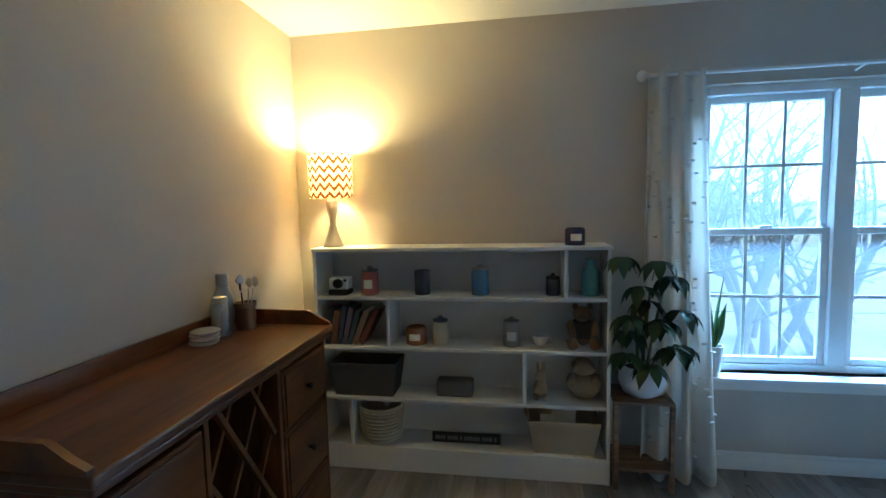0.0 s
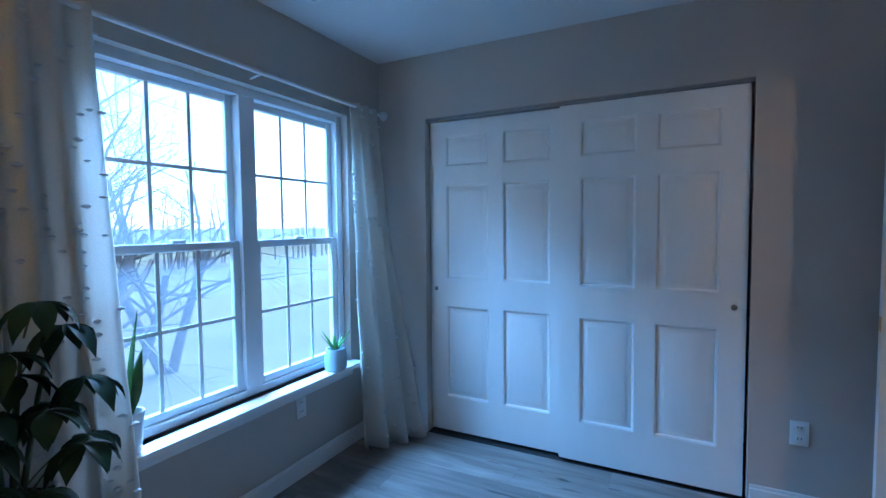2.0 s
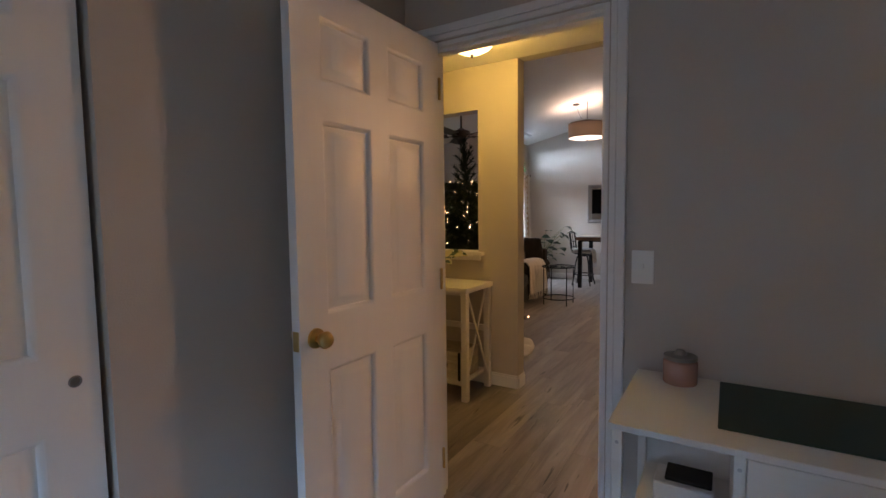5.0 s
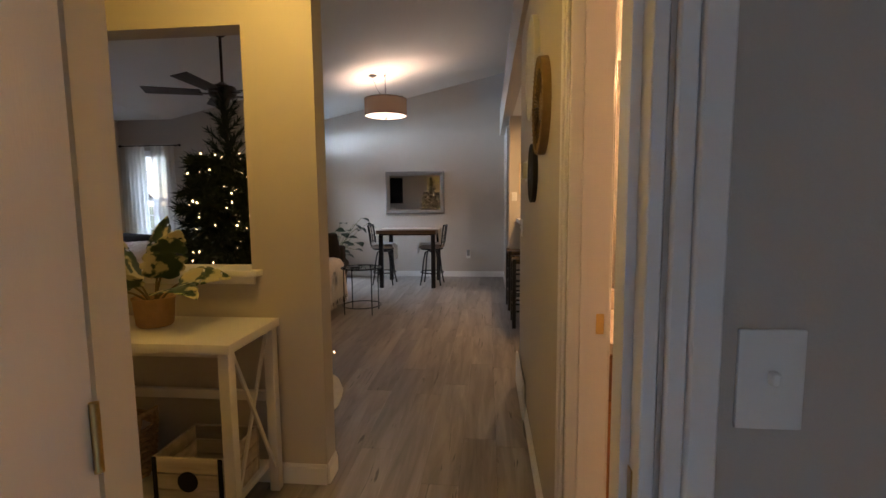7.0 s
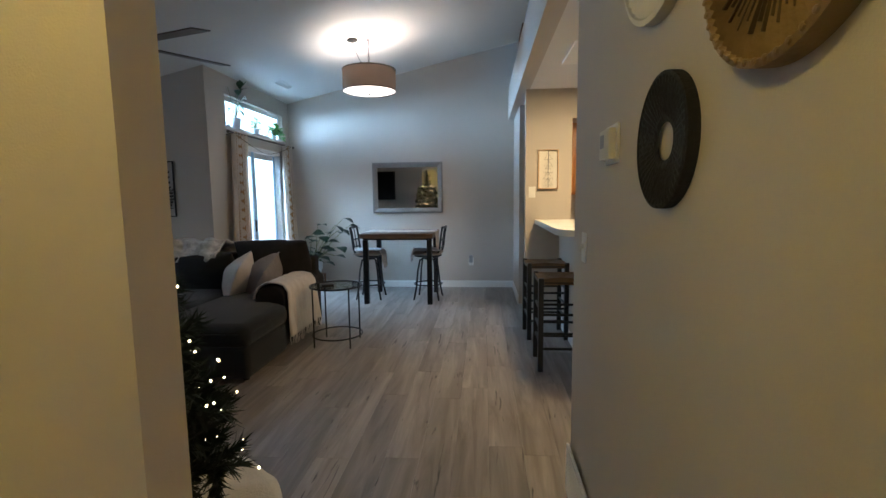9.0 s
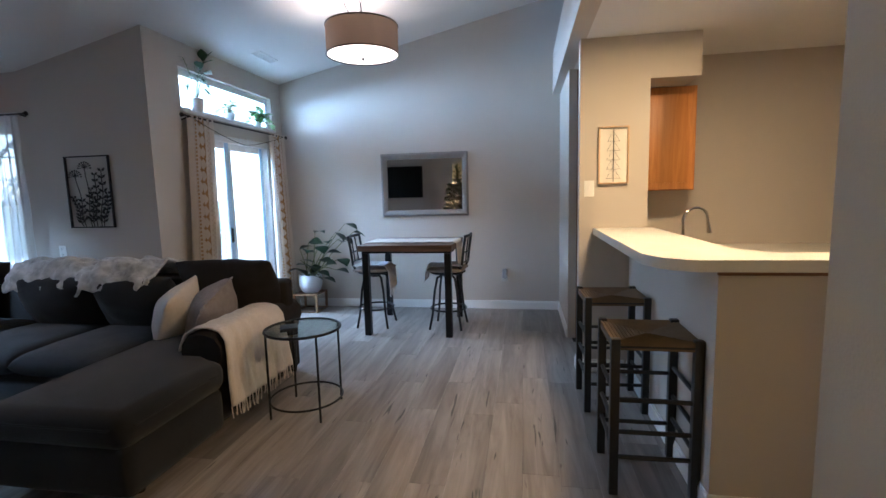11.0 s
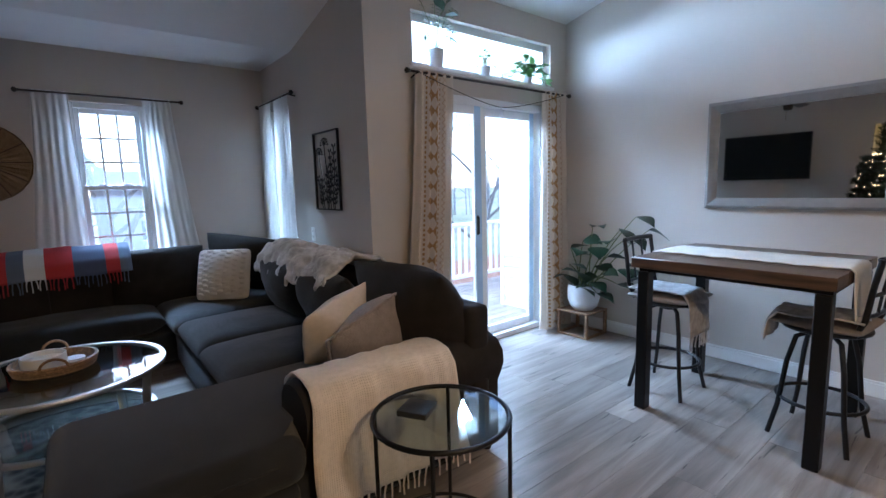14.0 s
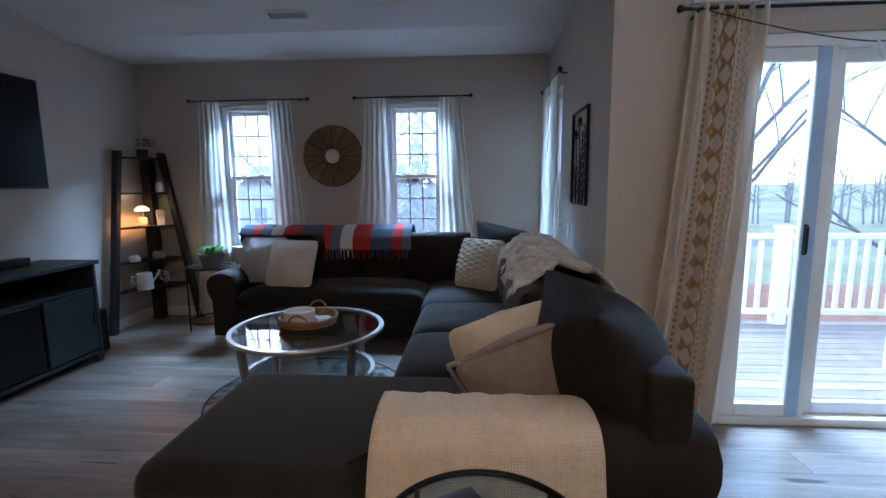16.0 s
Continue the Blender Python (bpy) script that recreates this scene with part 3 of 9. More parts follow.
bx(bm, 6.94, 7.47, BAY - 0.03, BAY + 0.05, 0.698, 0.72, 0.004, 1)
struct("window_sill_living", bm, TRIM, "white painted window sills", "window sill", 30)

# transom over the sliding door
t = thing("window_transom", "white fixed transom window above the sliding door", "window", pose(SLIDE + 0.05, -6.31, 2.19, 0, 0, -90))
t["kind"] = "structure"
bm = B()
for q in ((0, 0.05, 0, 0.37), (1.47, 1.52, 0, 0.37), (0.05, 1.47, 0, 0.04), (0.05, 1.47, 0.31, 0.37)):
    bx(bm, q[0], q[1], 0.0, 0.08, q[2], q[3], 0.004, 1)
part("window_frame", bm, VINYL, t)
p = part("pane", bx(B(), 0.05, 1.47, 0.04, 0.044, 0.04, 0.31), CLEARG, t)
p.visible_shadow = False
struct("transom_ledge", bx(B(), SLIDE - 0.035, SLIDE + 0.05, -7.85, -6.29, 2.165, 2.19, 0.004, 1), TRIM, "white ledge under the transom window", "ledge", 30)

# sliding glass door
t = thing("door_sliding", "white vinyl sliding glass door, closed, opening on the deck", "sliding door", pose(SLIDE + 0.02, -6.52, 0, 0, 0, -90))
t["kind"] = "structure"
W = 1.24
bm = B()
for q in ((0, 0.045, 0, 2.03), (W - 0.045, W, 0, 2.03), (0.045, W - 0.045, 0, 0.045), (0.045, W - 0.045, 1.97, 2.03)):
    bx(bm, q[0], q[1], 0.0, 0.11, q[2], q[3], 0.004, 1)
part("door_frame", bm, VINYL, t)
# white vinyl in shade: the blue of the sky light is put into this colour
BLUEV = mat("sky_tinted_vinyl", (0.42, 0.60, 0.80), 0.35, var=0.03, scale=10, stain=0.02)
for nm, x0, x1, y0, sr in (("sliding_panel", 0.046, 0.505, 0.020, 0.100), ("fixed_panel", 0.500, W - 0.046, 0.062, 0.078)):
    bm = B()
    for q in ((x0, x0 + sr, 0.045, 1.97), (x1 - sr, x1, 0.045, 1.97), (x0 + sr, x1 - sr, 0.045, 0.045 + 0.068), (x0 + sr, x1 - sr, 1.97 - 0.068, 1.97)):
        bx(bm, q[0], q[1], y0, y0 + 0.036, q[2], q[3], 0.004, 1)
    s = part(nm, bm, VINYL, t)
    p = part("pane", bx(B(), x0 + sr, x1 - sr, y0 + 0.016, y0 + 0.020, 0.113, 1.902), CLEARG, s)
    p.visible_shadow = False
    c0, c1 = (x1 - sr + 0.004, x1 - 0.030) if nm == "sliding_panel" else (x1 - sr + 0.004, x1 - 0.022)
    # added cover strip that carries the sky-blue tint
    part("stile_face", bx(B(), c0, c1, y0 - 0.004, y0 - 0.0002, 0.05, 1.965, 0.001, 1), BLUEV, s, "white vinyl stile with blue sky light in its colour")
part("pull_handle", bx(bx(B(), 0.420, 0.434, -0.002, 0.0155, 0.945, 1.085, 0.003, 2), 0.416, 0.438, 0.013, 0.0158, 0.935, 1.095, 0.001, 1), BLACKM, t, "slim black door pull")

# pass-through ledge
bm = B()
bx(bm, 3.555, 4.45, PASS_Y - 0.17, PASS_Y + 0.055, 1.005, 1.032, 0.004, 2)
bx(bm, 3.585, 4.42, PASS_Y, PASS_Y + 0.022, 0.965, 1.005, 0.006, 2)
struct("pass_through_ledge", bm, TRIM, "white painted ledge of the pass-through opening", "ledge", 30)

# ---- ceiling vents, outlets, switches ----
def vent(m, w, d):
    t = thing("ceiling_vent", "white slatted metal ceiling vent", "vent", m)
    bm = B()
    for q in ((0, w, 0, 0.018), (0, w, d - 0.018, d), (0, 0.018, 0.018, d - 0.018), (w - 0.018, w, 0.018, d - 0.018)):
        bx(bm, q[0], q[1], q[2], q[3], -0.008, 0, 0.002, 1)
    part("frame", bm, WHITEP, t)
    # near-black sheet standing in for the shade of the duct
    part("backing", bx(B(), 0.018, w - 0.018, 0.018, d - 0.018, -0.0015, 0), DARK, t)
    k = int((w - 0.036) / 0.016)
    me = mesh_of("slat", bx(B(), 0, 0.005, 0.018, d - 0.018, -0.007, -0.0016), WHITEP)
    for i in range(k):
        o = new("slat", me)
        o.parent = t
        o.location = (0.024 + i * 0.016, 0, 0)


vent(pose(2.02, 2.69, H0), 0.32, 0.11)
vent(pose(5.24, -7.02, slope(5.24), -12.5, 0, -90), 0.36, 0.11)
vent(pose(6.70, -4.05, slope(6.70), 12.5, 0, 90), 0.32, 0.12)
GREYP = mat("grey_plastic", (0.28, 0.28, 0.29), 0.45)


def outlet(m, label="white double wall outlet"):
    t = thing("wall_outlet", label, "outlet", m)
    part("plate", bx(B(), -0.036, 0.036, -0.006, 0, -0.058, 0.058, 0.003, 2), WHITEP, t)
    for s in (-1, 1):
        r = part("receptacle", bx(B(), -0.017, 0.017, -0.008, -0.0055, s * 0.026 - 0.016, s * 0.026 + 0.016, 0.004, 2), WHITEP, t)
        part("slots", bx(bx(B(), -0.008, -0.005, -0.0086, -0.0078, s * 0.026 - 0.002, s * 0.026 + 0.008), 0.005, 0.008, -0.0086, -0.0078, s * 0.026 - 0.002, s * 0.026 + 0.008), DARK, r)
    return t


outlet(pose(2.42, YN, 0.385))
outlet(pose(XE, 0.70, 0.385, 0, 0, -90))
outlet(pose(6.59, BAY, 0.97, 0, 0, 180))


def switch(m, n=1):
    t = thing("light_switch", "white light switch plate", "light switch", m)
    w = 0.036 + 0.023 * (n - 1)
    part("plate", bx(B(), -w, w, -0.006, 0, -0.058, 0.058, 0.003, 2), WHITEP, t)
    for k in range(n):
        x = (k - (n - 1) / 2) * 0.046
        part("toggle", bx(B(), x - 0.005, x + 0.005, -0.017, -0.0055, -0.004, 0.012, 0.002, 1), WHITEP, t)


switch(pose(2.205, YS, 1.13, 0, 0, 180))
switch(pose(HALL_W, -2.94, 1.155, 0, 0, 90))
switch(pose(2.17, -6.13, 1.40, 0, 0, 180))
t = outlet(pose(2.87, SOUTH, 0.39, 0, 0, 180), "white wall outlet with a plug-in air freshener")
part("plug_in", bx(B(), -0.028, 0.028, -0.055, -0.0065, -0.01, 0.10, 0.012, 3), GREYP, t, "grey plug-in air freshener")

# ---- floor of separate planks ----
ROOMS = [(XW, XE, YS - 0.12, YN), (HALL_W - 0.12, 5.4, PASS_Y, YS - 0.1), (2.24, SLIDE, SOUTH, PASS_Y), (SLIDE, EAST, BAY, PASS_Y), (1.6, 2.3, -6.2, -3.0)]
floor = struct("floor", bx(bx(B(), -0.9, SLIDE + 0.15, SOUTH - 0.1, YN + 0.1, -0.12, -0.006), SLIDE + 0.15, EAST + 0.1, BAY - 0.1, YN + 0.1, -0.12, -0.006), SUBFLOOR, "grey oak vinyl plank floor", "floor")
PW, PL = 0.182, 1.22
bm = bx(B(), 0.0004, PW - 0.0004, 0.0004, PL - 0.0004, -0.0055, 0.0, 0.0006, 1)
plank_me = mesh_of("plank", bm, PLANK)
rng = random.Random(5)
col = 0
x = -0.80
while x < EAST:
    y = SOUTH - rng.random() * PL
    while y < YN:
        a, b = y, y + PL
        if any(x + PW > r[0] and x < r[1] and b > r[2] and a < r[3] for r in ROOMS):
            o = new("plank", plank_me)
            o.parent = floor
            # cut at the walls
            near = [r for r in ROOMS if x + PW > r[0] and x < r[1] and b > r[2] and a < r[3]]
            x0, x1 = max(x, min(r[0] for r in near) - 0.04), min(x + PW, max(r[1] for r in near) + 0.04)
            y0, y1 = max(a, min(r[2] for r in near) - 0.04), min(b, max(r[3] for r in near) + 0.04)
            o.location = (x0, y0, 0)
            o.scale = ((x1 - x0) / PW, (y1 - y0) / PL, 1)
        y += PL
    x += PW
# ---- plants ----
LEAF = mat("deep_green_leaf", (0.022, 0.058, 0.022), 0.5, spec=0.3, var=0.35, scale=25, stain=0.2, each=0.15)
LEAFB = mat("bright_green_leaf", (0.10, 0.24, 0.05), 0.42, var=0.3, scale=25, stain=0.2)
LEAFD = mat("dark_vine_leaf", (0.007, 0.021, 0.009), 0.40, spec=0.3, var=0.3, scale=25, stain=0.2)
STEM = mat("plant_stem", (0.12, 0.14, 0.06), 0.6, var=0.2)
SOIL = mat("potting_soil", (0.03, 0.02, 0.014), 0.95, var=0.4, scale=60, bump=0.6, bscale=90)
POTW = mat("white_glazed_pot", (0.74, 0.76, 0.80), 0.28, var=0.03)


def leaf(bm, base, way, length, width, droop=0.4, n=6, shape=1.0, fold=0.25, tilt=0.0):
    """One leaf blade with a folded midrib, from its base along way, bending downward."""
    base, d = Vector(base), Vector(way).normalized()
    side = d.cross(Vector((0, 0, 1)))
    side = side.normalized() if side.length > 1e-3 else Vector((1, 0, 0))
    side = (Matrix.Rotation(tilt, 3, d) @ side).normalized()
    pts, q = [], base.copy()
    for i in range(n + 1):
        t = i / n
        w = width * math.sin(math.pi * min(0.999, max(0.02, t)) ** shape) * (0.55 + 0.45 * math.sin(math.pi * t)) * 0.5
        up = side.cross(d).normalized()
        pts.append((q - side * w + up * w * fold, q.copy(), q + side * w + up * w * fold))
        d = (d + Vector((0, 0, -droop / n))).normalized()
        q = q + d * (length / n)
    rows = [[bm.verts.new(v) for v in p] for p in pts]
    for a, b in zip(rows, rows[1:]):
        for k in (0, 1):
            bm.faces.new((a[k], a[k + 1], b[k + 1], b[k]))


def pot_mesh(r, h, taper=0.8, wall_t=0.006, round_=0.15):
    return lathe(B(), [(0, 0.0), (r * taper * (1 - round_), 0.0), (r * taper, h * 0.08), (r * (taper + 1) / 2 * 1.02, h * 0.55), (r, h), (r - wall_t, h), (r * 0.9 - wall_t, h * 0.85), (0, h * 0.85)], n=28)


def curve_pts(a, b, sag, n=7):
    a, b = Vector(a), Vector(b)
    return [a.lerp(b, i / n) + Vector((0, 0, sag * math.sin(math.pi * i / n))) for i in range(n + 1)]


# ---- living room ----
SOFA = mat("charcoal_microfibre", (0.0165, 0.0175, 0.020), 0.9, var=0.35, scale=11, bump=0.3, bscale=220, sheen=0.12, spec=0.25, stain=0.32)
SOFAB = mat("brown_black_leatherette", (0.0215, 0.0178, 0.0160), 0.75, spec=0.2, var=0.35, scale=12, bump=0.2, bscale=160, stain=0.15)
CREAM = mat("cream_plush", (0.62, 0.55, 0.50), 0.95, var=0.12, scale=40, bump=0.5, bscale=140, sheen=0.4)
GREYPL = mat("grey_plush", (0.25, 0.215, 0.21), 0.95, var=0.25, scale=26, bump=0.6, bscale=120, sheen=0.15)
WOOD_DARK = wood("dark_walnut", (0.05, 0.028, 0.016), (0.17, 0.10, 0.06), 0.4, "x")


def cushion_part(name, t, w, d, h, m, material, label="", p=5.0, crown=0.25, wr=0.0, seed=0):
    ob = part(name, cushion(B(), w, d, h, m, p, crown, 18, 18, wr, seed), material, t, label, 70)
    return soften(ob, 1)


# chaise module with the rolled arm
t = thing("sofa_chaise", "charcoal upholstered chaise module of the sectional with a rolled arm", "sofa", pose(4.42, -5.95, 0))
part("base", bx(B(), 0.02, 0.74, 0.05, 1.62, 0.05, 0.29, 0.03, 3), SOFA, t)
part("base_front", bx(B(), -0.04, 0.745, 1.06, 1.75, 0.05, 0.30, 0.06, 4), SOFA, t)
bm = B()
# L-shaped chaise cushion: full width in front of the arm, narrower beside it
prof = [(0.30, 0.25), (0.75, 0.25), (0.75, 1.77), (-0.05, 1.77), (-0.05, 1.025), (0.30, 1.025)]
lo = [bm.verts.new((x, y, 0.28)) for x, y in prof]
hi = [bm.verts.new((x, y, 0.465)) for x, y in prof]
bm.faces.new(lo[::-1])
bm.faces.new(hi)
for i in range(6):
    bm.faces.new((lo[i], lo[(i + 1) % 6], hi[(i + 1) % 6], hi[i]))
bmesh.ops.bevel(bm, geom=list(bm.edges), offset=0.075, segments=6, profile=0.5, affect="EDGES", clamp_overlap=True)
part("seat_cushion", bm, SOFA, t)
bm = tube(B(), [(-0.048, 1.14, 0.395), (-0.048, 1.70, 0.395), (0.02, 1.768, 0.395), (0.68, 1.768, 0.395), (0.748, 1.70, 0.395)], 0.006, 6)
part("piping", bm, SOFA, t)
# rolled arm, swept along y
bm = B()
sec = [(0.03, 0.05), (0.03, 0.38), (0.005, 0.44), (-0.015, 0.50), (-0.010, 0.57), (0.03, 0.625), (0.09, 0.648), (0.16, 0.648), (0.22, 0.625), (0.26, 0.57), (0.265, 0.50), (0.25, 0.42), (0.25, 0.05)]
rows = []
for y, s in ((0.0, 0.94), (0.02, 0.985), (0.06, 1.0), (0.5, 1.0), (0.94, 1.0), (1.0, 0.985), (1.02, 0.94)):
    rows.append([bm.verts.new((0.13 + (x - 0.13) * s, y, z if z < 0.06 else 0.30 + (z * 0.945 - 0.30) * s)) for x, z in sec])
for a, b in zip(rows, rows[1:]):
    for i in range(len(sec)):
        k = (i + 1) % len(sec)
        bm.faces.new((a[i], a[k], b[k], b[i]))
bm.faces.new(rows[0])
bm.faces.new(rows[-1][::-1])
part("arm", bm, SOFAB, t)
part("back", bx(B(), 0.01, 0.75, 0.07, 0.21, 0.05, 0.77, 0.045, 4), SOFAB, t)
cushion_part("back_cushion", t, 0.74, 0.56, 0.44, pose(0.41, 0.24, 0.69, 62, 0, 3), SOFAB, "", 2.6, 0.65, 0.016, 3)
for x, y in ((0.06, 0.06), (0.68, 0.06), (0.06, 1.6), (0.68, 1.6)):
    part("foot", lathe(B(), [(0, 0.0), (0.022, 0.0), (0.028, 0.05), (0, 0.05)], (x, y, 0), 12), DARK, t)

t = thing("sofa_middle", "charcoal two-seat module of the sectional with loose cushions", "sofa", pose(5.175, -5.90, 0))
part("base", bx(B(), 0.0, 1.38, 0.05, 1.03, 0.05, 0.28, 0.03, 3), SOFA, t)
part("back", bx(B(), 0.0, 1.38, 0.0, 0.20, 0.05, 0.80, 0.03, 3), SOFAB, t)
for i in range(2):
    cushion_part("seat_cushion", t, 0.69, 0.84, 0.20, pose(0.345 + 0.69 * i, 0.63, 0.37), SOFA, "", 7.0, 0.15, 0.006, i)
    cushion_part("back_cushion", t, 0.68, 0.44, 0.30, pose(0.34 + 0.69 * i, 0.345, 0.63, 68), SOFA, "", 4.0, 0.5, 0.014, i + 5)
for x, y in ((0.05, 0.1), (1.33, 0.1), (0.05, 0.95), (1.33, 0.95)):
    part("foot", lathe(B(), [(0, 0.0), (0.022, 0.0), (0.028, 0.05), (0, 0.05)], (x, y, 0), 12), DARK, t)

t = thing("sofa_return", "charcoal corner and return module of the sectional under the windows", "sofa", pose(6.56, -5.90, 0))
part("base", bx(B(), 0.30, 1.03, 0.95, 2.66, 0.05, 0.28, 0.03, 3), SOFA, t)
part("corner_base", bx(B(), 0.0, 1.03, 0.03, 1.02, 0.05, 0.28, 0.03, 3), SOFA, t)
part("back", bx(B(), 0.84, 1.04, 0.0, 2.68, 0.05, 0.82, 0.03, 3), SOFAB, t)
part("corner_back", bx(B(), 0.0, 0.84, 0.0, 0.20, 0.05, 0.76, 0.03, 3), SOFAB, t)
cushion_part("seat_cushion", t, 0.86, 0.90, 0.20, pose(0.42, 0.62, 0.37), SOFA, "", 7.0, 0.15, 0.006, 11)
cushion_part("seat_cushion", t, 0.60, 1.60, 0.20, pose(0.60, 1.87, 0.37), SOFA, "", 8.0, 0.12, 0.006, 12)
for k, (y, w) in enumerate(((1.42, 0.60), (2.28, 1.08))):
    cushion_part("back_cushion", t, w if k else 0.66, 0.50, 0.24, pose(0.78, y if k else 1.02, 0.65, 76, 0, 90), SOFAB, "", 5.0, 0.4, 0.012, 21 + k)
cushion_part("corner_cushion", t, 0.64, 0.54, 0.26, pose(0.66, 0.36, 0.70, 70, 0, 48) @ pose(0, 0, 0, 0, 0, 8), SOFAB, "", 3.0, 0.5, 0.012, 31)
bm = B()
rows = []
for x, s in ((0.30, 0.94), (0.32, 0.985), (0.36, 1.0), (0.9, 1.0), (1.0, 0.98)):
    rows.append([bm.verts.new((x, 2.92 - (0.13 + (u - 0.13) * s), z if z < 0.06 else 0.30 + (z * 0.93 - 0.30) * s)) for u, z in sec])
for a, b in zip(rows, rows[1:]):
    for i in range(len(sec)):
        k = (i + 1) % len(sec)
        bm.faces.new((a[i], a[k], b[k], b[i]))
bm.faces.new(rows[0])
bm.faces.new(rows[-1][::-1])
part("arm", bm, SOFAB, t)
for x, y in ((0.36, 2.8), (0.98, 2.8), (0.05, 0.1), (0.98, 0.1)):
    part("foot", lathe(B(), [(0, 0.0), (0.022, 0.0), (0.028, 0.05), (0, 0.05)], (x, y, 0), 12), DARK, t)


def pillow(label, w, h, d, m, material, seed=0, nubs=False, piping=False):
    t = thing("throw_pillow", label, "pillow", m)
    bm = cushion(B(), w, h, d * 1.5, None, 2.3, 0.85, 18, 18, 0.014, seed)
    for v in bm.verts:
        u_, v_ = 2 * v.co.x / w, 2 * v.co.y / h
        cn = 0.10 * abs(u_ * v_) ** 5
        v.co.x *= (1 - 0.05 * (1 - v_ * v_) * abs(u_)) * (1 - cn)
        v.co.y *= (1 - 0.05 * (1 - u_ * u_) * abs(v_)) * (1 - cn)
    ob = part("cover", bm, material, t, "", 70)
    soften(ob, 1)
    if nubs:
        for i in range(7):
            for j in range(9):
                u, v = (i - 3) / 3.9, (j - 4) / 5.0
                if i % 2:
                    v += 0.1
                z = d / 2 * (0.25 * ((1 - abs(u) ** 2.6) * (1 - abs(v) ** 2.6)) ** 0.35 + 0.75 * (1 - u * u) * (1 - v * v))
                bm = cushion(B(), 0.052, 0.026, 0.022, pose(u * w / 2 * 0.95, v * h / 2 * 0.95, z * 1.45), 3.0, 0.6, 4, 4)
                part("tuft", bm, material, t, "", 60)
    if piping:
        for e in ((1, 0), (-1, 0), (0, 1), (0, -1)):
            pts = [((e[0] or u) * w / 2, (e[1] or u) * h / 2, 0.004 * math.sin(u * 40)) for u in [i / 12 - 1 for i in range(25)]]
            part("ruffle", tube(B(), pts, [0.004 + 0.006 * abs(math.sin(i * 1.7)) for i in range(25)], 6), material, t)
    return t


pillow("cream plush throw pillow leaning on the sofa", 0.48, 0.47, 0.19, pose(5.07, -5.39, 0.605, 66, 0, 108) @ pose(0, 0, 0, 0, 0, -18), CREAM, 1)
pillow("grey ruffled velvet throw pillow leaning on the sofa", 0.54, 0.46, 0.21, pose(4.84, -5.47, 0.610, 58, 0, 106) @ pose(0, 0, 0, 0, 0, -26), GREYPL, 2, piping=True)
pillow("off-white tufted throw pillow in the sofa corner", 0.44, 0.44, 0.16, pose(6.93, -5.28, 0.67, 70, 0, 235), mat("off_white_tufted", (0.62, 0.58, 0.54), 0.95, bump=0.4, bscale=120), 3, nubs=True)
pillow("light grey fuzzy throw pillow on the sofa", 0.46, 0.44, 0.17, pose(7.16, -3.36, 0.665, 70, 0, 272), mat("pale_grey_fur", (0.46, 0.43, 0.42), 1.0, var=0.15, scale=50, bump=0.7, bscale=160, sheen=0.5), 4)
pillow("beige plush throw pillow on the sofa", 0.46, 0.44, 0.17, pose(7.02, -3.66, 0.655, 64, 0, 262), CREAM, 5)


def drape(name, label, cat, material, f, nu=40, nv=40, t_=0.012, m=None, fringe=None):
    """Cloth laid over something: f(u, v) gives the points."""
    t = thing(name, label, cat, m)
    ob = part("cloth", sheet(B(), f, nu, nv), material, t, "", 80)
    thick(ob, t_)
    if fringe:
        bm = B()
        rr = random.Random(3)
        for q in fringe:
            q = Vector(q)
            dx, dy = rr.uniform(-0.012, 0.012), rr.uniform(-0.008, 0.008)
            L = rr.uniform(0.06, 0.09)
            tube(bm, [q, q + Vector((dx * 0.4, dy, -L * 0.5)), q + Vector((dx, dy, -L))], [0.005, 0.0035, 0.0045], 5)
        part("fringe", bm, material, t, "", 60)["kind"] = "stuff"
    return t


def along(path, s):
    """The point at the share s of a polyline's length."""
    path = [Vector(p) for p in path]
    ls = [(b - a).length for a, b in zip(path, path[1:])]
    want = s * sum(ls)
    for a, b, l_ in zip(path, path[1:], ls):
        if want <= l_:
            return a.lerp(b, want / l_)
        want -= l_
    return path[-1]


KNIT = mat("cream_waffle_knit", (0.66, 0.585, 0.53), 0.95, var=0.15, scale=60, bump=0.0, sheen=0.3)
n_, l_ = KNIT.node_tree.nodes, KNIT.node_tree.links
tc_, sepx, wv, wv2, mxm, bmp = n_.new("ShaderNodeTexCoord"), n_.new("ShaderNodeMapping"), n_.new("ShaderNodeTexWave"), n_.new("ShaderNodeTexWave"), n_.new("ShaderNodeMath"), n_.new("ShaderNodeBump")
l_.new(tc_.outputs["Object"], sepx.inputs[0])
wv.bands_direction, wv2.bands_direction = "Y", "Z"
for w_ in (wv, wv2):
    w_.inputs["Scale"].default_value, w_.inputs["Distortion"].default_value = 34, 0.8
    l_.new(sepx.outputs[0], w_.inputs[0])
mxm.operation = "MULTIPLY"
l_.new(wv.outputs["Fac"], mxm.inputs[0])
l_.new(wv2.outputs["Fac"], mxm.inputs[1])
bmp.inputs["Strength"].default_value, bmp.inputs["Distance"].default_value = 0.5, 0.006
l_.new(mxm.outputs[0], bmp.inputs["Height"])
l_.new(bmp.outputs[0], n_["Principled BSDF"].inputs["Normal"])
arm_path = [(4.385, 0, 0.15), (4.392, 0, 0.38), (4.395, 0, 0.473), (4.402, 0, 0.558), (4.44, 0, 0.612), (4.51, 0, 0.632), (4.60, 0, 0.630), (4.67, 0, 0.586), (4.70, 0, 0.520), (4.71, 0, 0.485)]


